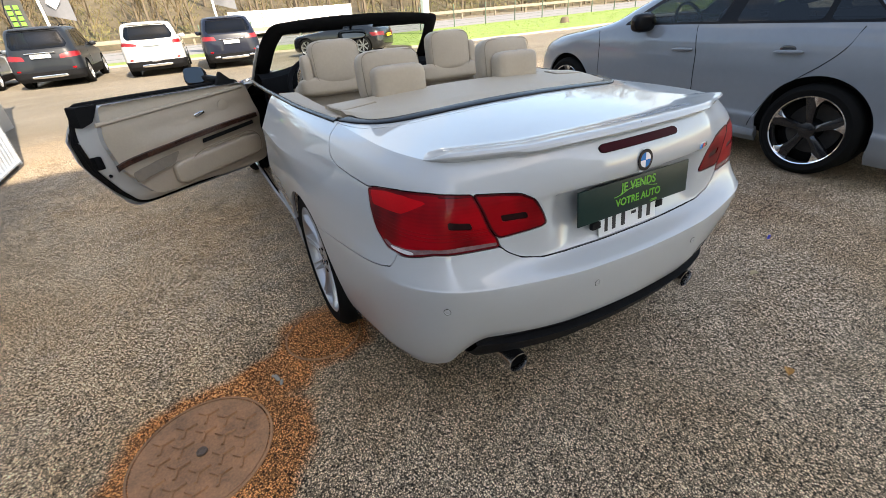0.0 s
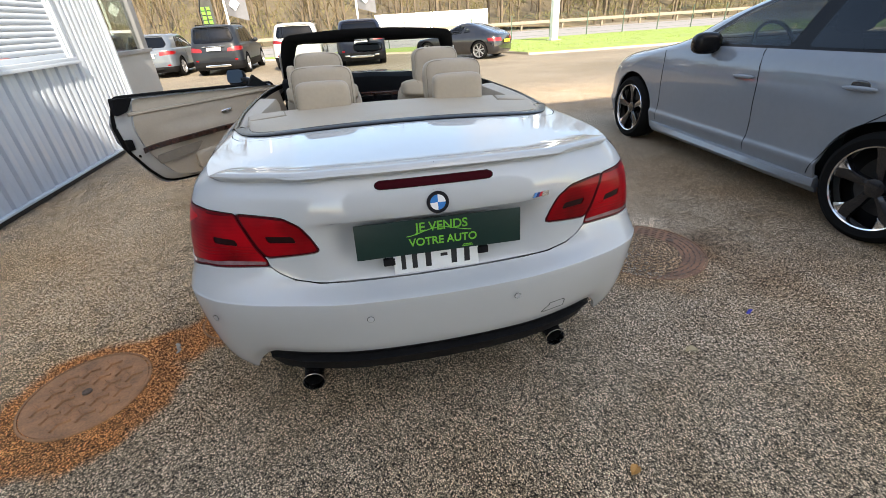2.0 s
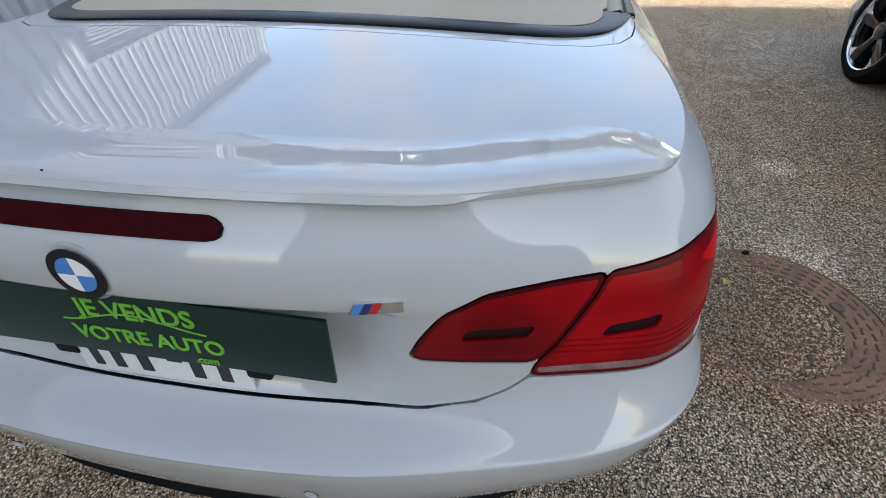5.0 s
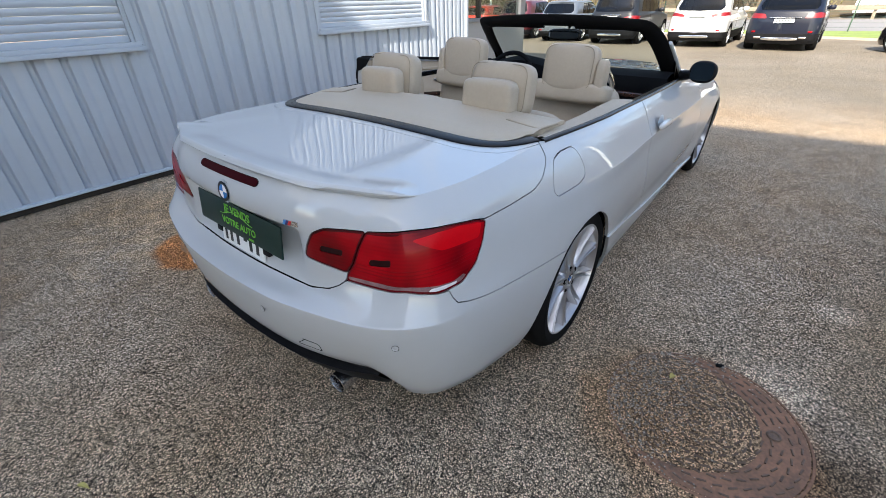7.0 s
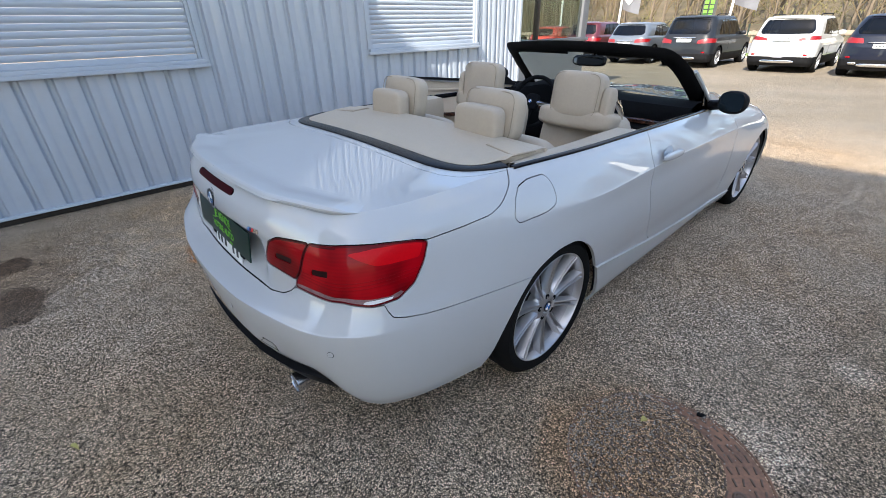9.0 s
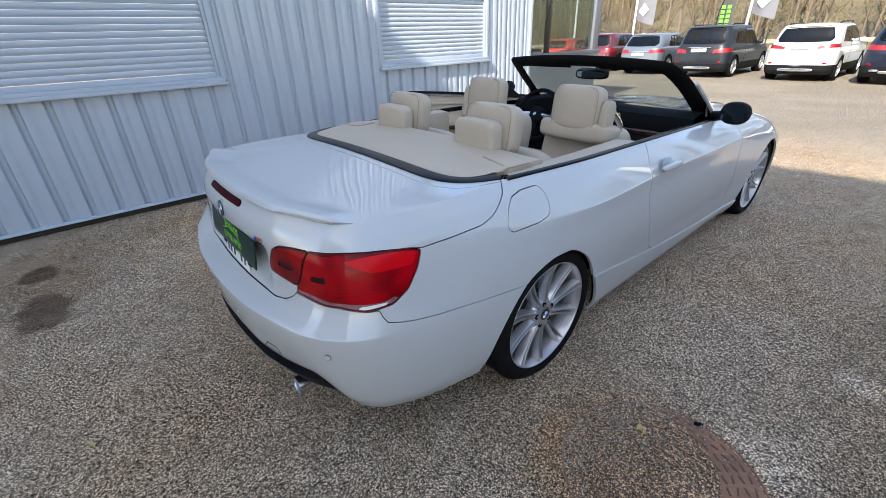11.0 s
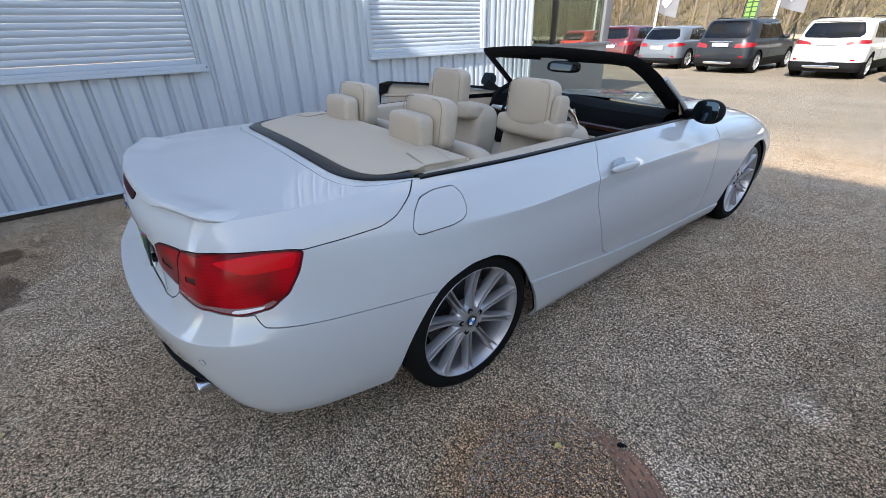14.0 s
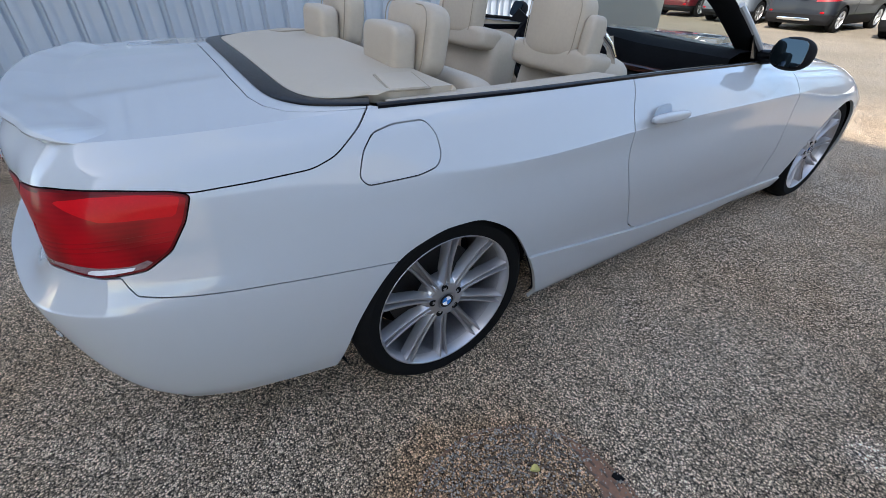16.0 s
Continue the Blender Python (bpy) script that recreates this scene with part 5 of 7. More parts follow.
LOWG = np.stack([np.linspace(-.66, .66, len(HG)), 3.00 + .10 * (1 - (np.linspace(-1, 1, len(HG))) ** 2), np.full(len(HG), .872)], 1)
part("windscreen", loft([HG, HG * .5 + LOWG * .5 + (0, .03, .015), LOWG], closed=False), GLASS, frame_ob, "clear windscreen glass").visible_shadow = False
for sg in (1, -1):
    part("quarter_light", prism(rounded([(2.80, .905), (2.915, .895), (2.735, 1.02)], .01), .012, "x", sg * .686), GLASS_DARK, frame_ob)
for seg in pillar_paint:
    part("pillar_strip", tube(seg + np.array((np.sign(seg[0][0]) * .014, .004, .016)), .013, 8), PAINT_WHITE, frame_ob, "white painted outer edge of the pillar")
mir = part("rear_view_mirror", moved(cushion(.115, .022, .036, 3.6), pose(-.01, 2.575, 1.152, -8, 0, 10)), GLOSSBLACK, frame_ob, "black interior mirror")
part("mirror_glass", moved(cushion(.105, .004, .030, 3.8), pose(-.013, 2.552, 1.153, -8, 0, 10)), MIRROR_DIM, mir)
part("mirror_stalk", tube([(0, 2.60, 1.16), (0, 2.62, 1.20), (0, 2.56, 1.235)], .012, 8), PLASTIC, mir)
for sg in (1, -1):
    part("sun_visor", box(-.19, .19, -.006, .006, -.05, .05, .005), PLASTIC, frame_ob, m=pose(sg * .30, 2.415, 1.225, 58, 0, 0))

# bonnet and cowl
def bonnet_point(a, b):
    e = shell_point(s_of(y=2.95) + (s_of(y=4.30) - s_of(y=2.95)) * b, np.ones_like(b))
    x = e[..., 0] * a
    crown = .055 * (1 - a * a) * (1 - .3 * b) + .012 * np.exp(-((np.abs(a) - .72) / .1) ** 2)
    return np.stack([x, e[..., 1] + .10 * b * (1 - a * a), e[..., 2] + crown], -1)


bn = grid_skin(bonnet_point, np.linspace(-1, 1, 40), np.linspace(0.04, 1, 40), flip=False)
skin_part("bonnet", bn, PAINT_WHITE, car, "white bonnet")
part("cowl", loft([[(x, 2.98 + .08 * (1 - (x / .7) ** 2), .868), (x, 3.07 + .08 * (1 - (x / .7) ** 2), .878)] for x in np.linspace(-.70, .70, 24)], closed=False), PLASTIC, car)

# doors
def mirror_unit(parent, sg, m, turn=0.0, up=0.0, reach=.862):
    v, f = cushion(.112, .060, .080, 2.25, 11)
    v = v.copy()
    v[:, 1] += .035 * (v[:, 0] * sg / .112) * 0.5
    v *= (.70, .9, .84)
    v[:, 1] = np.maximum(v[:, 1], -.034)
    hs = part("door_mirror", (v, f), PLASTIC, parent, "black door mirror", m=m @ pose(sg * reach, 2.785, .952, -up, 0, turn))
    o = spline([(-.085, -.045), (0, -.055), (.080, -.045), (.095, 0), (.075, .05), (0, .057), (-.085, .05), (-.098, 0)], 40, closed=True)
    part("mirror_glass", prism(o * (.66, .95), .006, "y"), MIRROR, hs, smooth=False, m=m @ pose(sg * reach, 2.785, .952, -up, 0, turn) @ pose(0, -.041, 0, 0, 0, 0))
    part("mirror_foot", tube([(sg * .73, 2.83, .915), (sg * .80, 2.81, .93), (sg * (reach - .012), 2.80, .945)], [.034, .028, .03], 10), GLOSSBLACK, hs, m=m)
    return hs


right_door = skin_part("door", door, PAINT_WHITE, car, "closed white passenger door")
hd = part("door_handle", cushion(.016, .118, .018, 2.8), PAINT_WHITE, right_door, "white pull handle", m=pose(.880, 1.945, .806, 0, 0, 0) @ pose(0, 0, 0, -2))
dish = spline([(-.055, 0), (-.03, .027), (.03, .027), (.05, 0), (.03, -.022), (-.03, -.022)], 30, closed=True)
part("handle_dish", prism(dish, .002, "x"), FLASHING, right_door, "shallow dish behind the handle", m=pose(.8555, 1.925, .818, 0, -8, 0))
mirror_unit(right_door, 1, Matrix(), 0, 8)
part("door_card", loft([[(.70, y, z), (.66, y, z - .10), (.70, y, .5)] for y, z in ((1.84, .915), (2.3, .905), (2.85, .885))], closed=False), LEATHER, right_door, "beige inner door card")

HINGE = Matrix.Translation((-.835, 3.04, 0)) @ Matrix.Rotation(radians(-48.5), 4, "Z") @ Matrix.Translation((.835, -3.04, 0))
dl = door.mirrored()
dl = dl.clip(dl.a[:, 6] - s_of(y=3.2))
left_door = skin_part("door", dl, PAINT_WHITE, car, "open white driver's door with a beige inner panel", m=HINGE)
outl = np.array([(1.83, .945), (1.785, .835), (1.775, .765), (1.80, .60), (1.88, .45), (1.945, .365), (2.0, .340), (2.08, .330), (2.5, .308), (2.93, .29), (3.04, .30), (3.07, .45), (3.05, .60), (3.03, .80), (3.0, .90), (2.6, .918), (2.2, .935)])
edge = rounded(outl, .03)
def shrink(o, d):
    c = o.mean(0)
    r = np.linalg.norm(o - c, axis=1)[:, None]
    return c + (o - c) * (1 - d / r)
shell_x = lambda q: np.interp(q[:, 1], [.25, .35, .5, .62, .75, .85, .92, .96], [-.835, -.842, -.862, -.868, -.85, -.80, -.755, -.745])
ring_a, ring_b, ring_c = edge, shrink(edge, .004), shrink(edge, .035)
inset = np.interp(edge[:, 0], [1.77, 1.95, 2.25, 2.6], [.088, .080, .045, .022])[:, None]
c0 = edge.mean(0)
card = c0 + (edge - c0) * (1 - inset / np.linalg.norm(edge - c0, axis=1)[:, None])
card[:, 1] = np.where(edge[:, 1] > .88, edge[:, 1] - .012, card[:, 1])
part("door_edge", loft([np.stack([shell_x(edge) + .004, edge[:, 0], edge[:, 1]], 1), np.stack([np.full(len(edge), -.790), ring_b[:, 0], ring_b[:, 1]], 1)], caps=False), RUBBER, left_door, "black outer door edge", m=HINGE)
part("door_jamb", loft([np.stack([np.full(len(edge), -.790), ring_b[:, 0], ring_b[:, 1]], 1), np.stack([np.full(len(edge), -.772), *shrink(edge, .012).T], 1), np.stack([np.full(len(edge), -.735), card[:, 0], card[:, 1]], 1), np.stack([np.full(len(edge), -.70), card[:, 0], card[:, 1]], 1)], caps=False), PAINT_WHITE, left_door, "painted metal door jamb", m=HINGE)
part("door_seal", tube(np.stack([np.full(len(edge) + 1, -.792), *np.vstack([ring_b, ring_b[:1]]).T], 1), .014, 8), RUBBER, left_door, "black rubber seal", m=HINGE)


def card_x(y, z):
    return -.700 - .015 * np.clip((z - .80) / .1, 0, 1) + .03 * np.exp(-((z - .66) / .07) ** 2) * np.clip((y - 1.95) / .25, 0, 1)


ck = grid_skin(lambda u, v: np.stack([card_x(u, v), u, v], -1), np.linspace(1.74, 3.1, 80), np.linspace(.25, .96, 60))
ck = ck.clip(inside(ck.a[:, [1, 2]], card))
dc = skin_part("door_card", ck, LEATHER, left_door, "beige leather inner door panel", thick=.035, m=HINGE)
part("arm_rest_strip", loft([[(card_x(y, z) + o, y, z + h) for o, h in ((.002, .018), (.012, .014), (.014, -.012), (.002, -.02))] for y, z in zip(np.linspace(1.86, 2.98, 30), .60 + .075 * np.linspace(0, 1, 30) ** .6 - .02 * np.linspace(0, 1, 30) ** 3)]), WOOD, dc, "dark wood strip", m=HINGE)
part("door_pocket", join(moved(cushion(.035, .40, .075, 6), pose(-.690, 2.58, .455))), LEATHER, dc, "beige door pocket", m=HINGE)
part("pocket_recess", prism(rounded([(1.93, .490), (2.20, .525), (2.26, .590), (2.10, .578), (1.92, .555)], .02), .004, "x", -.684), CARPET, dc, m=HINGE)
o = rounded([(2.24, .40), (2.94, .385), (2.97, .50), (2.88, .565), (2.40, .550), (2.28, .50)], .05)
part("pocket_seam", tube(np.vstack([np.stack([np.full(len(o), -.662), o[:, 0], o[:, 1]], 1), [(-.662, *o[0])]]), .003, 6), STITCH, dc, "stitched edge of the pocket", m=HINGE)
part("pull_slot", loft([[(card_x(y, z) + q, y, z + h) for q, h in ((.010, .012), (.018, .004), (.018, -.012), (.004, -.016))] for y, z in zip(np.linspace(2.45, 2.93, 14), np.linspace(.598, .612, 14))]), SEAM, dc, "dark slot under the arm rest", m=HINGE)
part("upper_rail", loft([[(card_x(y, z) + o, y, z + h) for o, h in ((.001, .010), (.012, .006), (.014, -.006), (.002, -.014))] for y, z in zip(np.linspace(1.85, 2.95, 24), np.linspace(.845, .865, 24))]), LEATHER, dc, "padded ledge", m=HINGE)
part("inner_handle", moved(cushion(.010, .045, .012, 3), pose(-.690, 2.50, .765, 6)), CHROME, dc, "chrome inner handle", m=HINGE)
part("speaker", moved(lathe([(0, .048), (.006, .046), (.008, .040), (.008, .001)], 26), pose(-.701, 2.72, .765)), LEATHER_COVER, dc, "round speaker cover", m=HINGE)
part("jamb_cap", prism(rounded([(1.80, .945), (1.79, .84), (1.86, .86), (1.915, .94)], .012), .075, "x", -.795), RUBBER, left_door, "black cap at the top of the door jamb", m=HINGE)
for q in (.56, .71):
    part("jamb_bolt", moved(lathe([(0, .010), (.004, .009), (.004, .001)], 14), pose(-.760, 1.84 + .06 * (.71 - q), q, 0, 0, -60)), SEAM, left_door, m=HINGE)
part("door_latch", box(-.785, -.742, 1.795, 1.835, .61, .68, .006), SEAM, left_door, "black latch", m=HINGE)
mirror_unit(left_door, -1, HINGE, 41, 24, .93)
part("mirror_sail", prism([(2.74, .905), (2.93, .885), (2.80, .985)], .02, "x", -.735), PLASTIC, left_door, m=HINGE)

car.matrix_world = CAR_TILT

# ---------------------------------------------------------------- other cars
U_REAR, U_RC, U_SIDE, U_FC = .20, .32, .80, .90


class Rings:
    """A closed car body: rounded outlines stacked by height, right half. Rows: z, half width, rear y, front y, rear and front corner."""

    def __init__(self, rows):
        r = np.array(rows, float)
        self.k, self.rows = np.linspace(0, 1, len(r)), r

    def point(self, u, v):
        r = pchip(self.k, self.rows, np.asarray(v, float))
        z, w, yr, yf, cr, cf = (r[..., i] for i in range(6))
        cr, cf = np.minimum(cr, w * .9), np.minimum(cf, w * .9)
        bow_r, bow_f = .06 * w, .10 * w
        x, y = np.zeros_like(u), np.zeros_like(u)
        a = np.clip(u / U_REAR, 0, 1)
        x, y = a * (w - cr), yr + bow_r * (a * .75) ** 2
        t = np.clip((u - U_REAR) / (U_RC - U_REAR), 0, 1)
        p0, p2 = (w - cr, yr + bow_r * .5625), (w, yr + cr + bow_r)
        m = (u > U_REAR) & (u <= U_RC)
        bx = (1 - t) ** 2 * p0[0] + 2 * t * (1 - t) * (w - cr * .05) + t * t * p2[0]
        by = (1 - t) ** 2 * p0[1] + 2 * t * (1 - t) * (p0[1] + bow_r * .55) + t * t * p2[1]
        x, y = np.where(m, bx, x), np.where(m, by, y)
        t = np.clip((u - U_RC) / (U_SIDE - U_RC), 0, 1)
        m = (u > U_RC) & (u <= U_SIDE)
        y1, y2 = yr + cr + bow_r, yf - cf - bow_f
        x, y = np.where(m, w * (1 + .012 * np.sin(np.pi * t)), x), np.where(m, y1 + (y2 - y1) * t, y)
        t = np.clip((u - U_SIDE) / (U_FC - U_SIDE), 0, 1)
        m = (u > U_SIDE) & (u <= U_FC)
        q0, q2 = (w, y2), (w - cf, yf - bow_f * .5)
        bx = (1 - t) ** 2 * q0[0] + 2 * t * (1 - t) * (w - cf * .05) + t * t * q2[0]
        by = (1 - t) ** 2 * q0[1] + 2 * t * (1 - t) * (q2[1] - bow_f * .4) + t * t * q2[1]
        x, y = np.where(m, bx, x), np.where(m, by, y)
        t = np.clip((u - U_FC) / (1 - U_FC), 0, 1)
        m = u > U_FC
        x, y = np.where(m, (w - cf) * (1 - t), x), np.where(m, yf - bow_f * .5 * (1 - t) ** 2, y)
        return np.stack([x, y, z], -1)

    def skin(self, nu=150, nv=70):
        u = np.unique(np.r_[np.linspace(0, U_REAR, nu // 6), np.linspace(U_REAR, U_RC, nu // 6), np.linspace(U_RC, U_SIDE, nu // 2), np.linspace(U_SIDE, 1, nu // 5)])
        return grid_skin(self.point, u, np.linspace(0, 1, nv))


def both(k):
    return k.plus(k.mirrored())


def cut_arch(k, yc, zc, r):
    a = np.linspace(-.25, math.pi + .25, 30)
    p = [(yc + r * math.cos(t), zc + r * math.sin(t)) for t in a] + [(yc - r * .97, -1), (yc + r * .97, -1)]
    return k.clip(-inside(yz(k), np.array(p)))


def simple_wheel(parent, m, sg, r, w, rim, style, mat, spokes=5):
    mm = m @ (Matrix.Rotation(math.pi, 4, "Z") if sg < 0 else Matrix())
    wh = part("wheel", lathe([(w * .45, rim * .985), (w * .5, rim), (w * .52, rim * .985), (w * .5, rim * .955), (w * .42, rim * .93), (-w * .3, rim * .88), (-w * .5, rim), (-w * .3, rim * .97)], 48, close=True), ALLOY if style != "rotor" else CHROME, parent, "alloy wheel", m=mm)
    t = [(-w * .5, rim * .985), (-w * .55, (r + rim) / 2), (-w * .46, r * .975), (-w * .36, r), (-w * .12, r), (-w * .11, r - .007), (-w * .08, r - .007), (-w * .07, r), (w * .07, r), (w * .08, r - .007), (w * .11, r - .007), (w * .12, r), (w * .36, r), (w * .46, r * .975), (w * .55, (r + rim) / 2), (w * .5, rim * .985)]
    part("tyre", lathe(t, 56), TYRE, wh, "black tyre", m=mm)
    # black backing disc, darkens the gaps between the spokes
    part("wheel_back", lathe([(-w * .1, rim * .95), (-w * .1, .001)], 36), SEAM, wh, m=mm)
    part("brake_disc", lathe([(0, rim * .72), (.012, rim * .72), (.012, rim * .3)], 36), DISC, wh, m=mm)
    for i in range(spokes):
        a = 2 * math.pi * i / spokes + .3
        if style == "rotor":
            rings = []
            for q in np.linspace(0, 1, 9):
                rr = rim * (.16 + .80 * q)
                wid = rim * (.10 + .10 * q ** 1.2 + .16 * np.clip((q - .55) / .45, 0, 1) ** 2)
                tw = rim * .10 * np.sin(q * 2.2)
                x = w * (.36 + .08 * q)
                rings.append([(x - .03, rr, tw - wid), (x, rr, tw - wid * .9), (x + .006, rr, tw), (x - .004, rr, tw + wid * .75), (x - .03, rr, tw + wid * .8)])
            sp = part("spoke", moved(loft(rings), Matrix.Rotation(a, 4, "X")), mat, wh, "gloss black rotor blade", m=mm)
            tip = []
            for q in np.linspace(.66, 1, 5):
                rr = rim * (.16 + .80 * q)
                wid = rim * (.10 + .10 * q ** 1.2 + .16 * np.clip((q - .55) / .45, 0, 1) ** 2)
                tw = rim * .10 * np.sin(q * 2.2)
                x = w * (.36 + .08 * q) + .003
                e = tw - wid * .9 + (wid * 1.0) * (q - .66) / .34
                tip.append([(x - .002, rr, tw - wid * .9), (x + .004, rr, (tw - wid * .9 + e) / 2 + .002), (x + .002, rr, e + .003)])
            part("polished_edge", moved(loft(tip, closed=False), Matrix.Rotation(a, 4, "X")), CHROME, sp, m=mm)
        else:
            rings = []
            for q in np.linspace(0, 1, 5):
                rr = rim * (.14 + .82 * q)
                wid = rim * (.085 + .03 * q)
                x = w * (.38 + .08 * q)
                rings.append([(x - .025, rr, -wid), (x, rr, -wid * .7), (x, rr, wid * .7), (x - .025, rr, wid)])
            part("spoke", moved(loft(rings), Matrix.Rotation(a, 4, "X")), mat, wh, m=mm)
    part("hub", lathe([(w * .2, rim * .26), (w * .40, rim * .22), (w * .43, rim * .13), (w * .43, .001)], 24), mat, wh, m=mm)
    return wh


def make_car(name, label, m, rows, paint, side_win, rear_win, lamp, axle, wheel, seam_lines=(), plate_at=None, clad=0.0, chrome_bar=None, group="parked cars", extra=None, glassy=GLASS_DARK, screen=None, lamp_mat=None, plate_mat=None, waist=.95, dlo=None):
    """A parked car: skin with windows, lamps and doors cut from it, and wheels."""
    c = thing(name, label, "car", group)
    full = Rings(rows).skin()
    r, w, rim, style, wmat, nsp, hub_x = wheel
    k = full
    for yc in axle:
        k = cut_arch(k, yc, r, r + .055)
    inner = both(k.clip(k.a[:, 2] - waist).pushed(-.02))
    part("inner_shell", (inner.a[:, :3], inner.tri), SEAM, c)
    cut = []
    for poly, mode, nm, mat in side_win + [(rear_win, "rear", "rear_window", GLASS_DARK)] + ([(screen, "front", "windscreen", GLASS_DARK)] if screen is not None else []) + [(lamp, "lamp", "tail_lamp", lamp_mat or LAMP_FAR)]:
        q = yz(k) if mode == "side" else k.a[:, [6, 2]]
        d = inside(q, poly)
        if mode == "side" and dlo is not None:
            continue
        cut.append((nm, mat, k.clip(np.maximum(d + .002, -(k.a[:, 6] - .30) if mode == "side" else -1.0 if mode != "front" else -(k.a[:, 6] - .79))), mode))
        k = k.clip(-np.where((k.a[:, 6] > .30) & (k.a[:, 6] < .86) if mode == "side" else np.ones(len(d), bool), d, 1.0) - .002)
    if dlo is not None:
        sel = k.clip(np.maximum(.30 - k.a[:, 6], k.a[:, 6] - .86))
        d = inside(yz(sel), dlo)
        band = sel.clip(d + .001)
        k = k.clip(-np.where((k.a[:, 6] > .30) & (k.a[:, 6] < .86), inside(yz(k), dlo), 1.0) - .001)
        for poly, mode, nm, mat in side_win:
            cut.append((nm, mat, band.clip(inside(yz(band), poly) + .001), "pane"))
            band = band.clip(-inside(yz(band), poly) - .001)
        for q in (band, band.mirrored()):
            skin_part("window_surround", q, GLOSSBLACK, c, thick=.012)
    pieces = [("body", k, paint)]
    if clad:
        low = k.clip(k.a[:, 2] - clad)
        pieces = [("body", k.clip(clad + .002 - k.a[:, 2]), paint), ("lower_cladding", low, PLASTIC)]
    for nm, q, mat in pieces:
        skin_part(nm, both(q), mat, c, thick=.02)
    for nm, mat, q, mode in cut:
        if not len(q.tri):
            continue
        if mode in ("rear", "front"):
            skin_part(nm, both(q).pushed(-.004), mat, c, thick=.004)
        else:
            for z in (q, q.mirrored()):
                skin_part(nm, z.pushed(-.003 if mode == "side" else .001 if mode == "pane" else .002), mat, c, thick=.005)
    for line in seam_lines:
        pts = []
        for y, z in spline(line, 26):
            i = np.argmin(np.where((k.a[:, 6] > .3) & (k.a[:, 6] < .84), np.abs(k.a[:, 1] - y) + np.abs(k.a[:, 2] - z), 9))
            pts.append(k.a[i, :3] * (1, 0, 0) + np.array((0.0008, y, z)))
        for sg in (1, -1):
            part("door_gap", tube(np.array(pts) * (sg, 1, 1), .0028, 5), SEAM, c)
    if plate_at:
        x0, z0, y0 = plate_at
        pm = pose(x0, y0, z0, -6, 0, 0)
        pl = part("number_plate", box(-.26, .26, -.006, .004, -.055, .055, .003), plate_mat or PLATE, c, "plate", m=pm)
        for i in range(6):
            part("printed_bar", box(-.2 + i * .07, -.165 + i * .07, -.008, -.005, -.022, .022), INK, pl, m=pm, smooth=False)
    if chrome_bar:
        z0, y0, hw = chrome_bar
        part("bumper_strip", tube([(x, y0 + .05 * (x / hw) ** 2, z0) for x in np.linspace(-hw, hw, 9)], .022, 8), CHROME, c, "bright bumper strip")
    for sg in (1, -1):
        for yc in axle:
            simple_wheel(c, pose(sg * hub_x, yc, r), sg, r, w, rim, style, wmat, nsp)
            part("wheel_house", box(min(sg * .35, sg * hub_x), max(sg * .35, sg * hub_x), yc - r - .03, yc + r + .03, r * .9, r * 2 + .05, .02), SEAM, c)
    part("underbody", box(-.7, .7, .35, axle[1] + .5, .2, .26, .02), PLASTIC, c)
    if extra:
        extra(c, k)
    c.matrix_world = m
    return c


def mirrors(c, x, y, z, mat, s=1.0):
    for sg in (1, -1):
        hs = part("door_mirror", cushion(.10 * s, .07 * s, .075 * s, 2.8), mat, c, m=pose(sg * (x + .08), y, z + .02, 0, 0, sg * 12))
        part("mirror_foot", tube([(sg * (x - .04), y + .02, z - .06), (sg * (x + .03), y, z - .02)], .022, 8), PLASTIC, hs)


# grey hatchback beside the convertible
HATCH_ROWS = [(.15, .80, .10, 4.20, .20, .40), (.22, .845, .04, 4.27, .26, .5), (.30, .872, .01, 4.31, .30, .55), (.355, .886, 0, 4.33, .32, .57), (.395, .873, 0, 4.335, .33, .58), (.48, .876, 0, 4.34, .34, .6), (.60, .888, 0, 4.33, .36, .62), (.70, .894, .01, 4.29, .38, .65),
             (.745, .895, .015, 4.24, .39, .65), (.775, .894, .02, 4.20, .40, .65), (.85, .886, .03, 3.98, .40, .60), (.92, .868, .05, 3.55, .40, .50), (.975, .845, .07, 3.22, .38, .42), (1.02, .812, .09, 3.06, .36, .40),
             (1.12, .765, .15, 2.86, .34, .38), (1.22, .715, .24, 2.64, .32, .36), (1.32, .655, .36, 2.36, .30, .34), (1.375, .60, .48, 2.15, .30, .32), (1.40, .52, .62, 1.98, .30, .3), (1.412, .30, .9, 1.7, .2, .2), (1.414, .02, 1.25, 1.3, .01, .01)]


def blade(y):
    """Fullness of the side skirt, thinning out towards the wheels."""
    return float(np.clip(min(y - 1.16, 3.04 - y) / .30, 0, 1)) ** .5


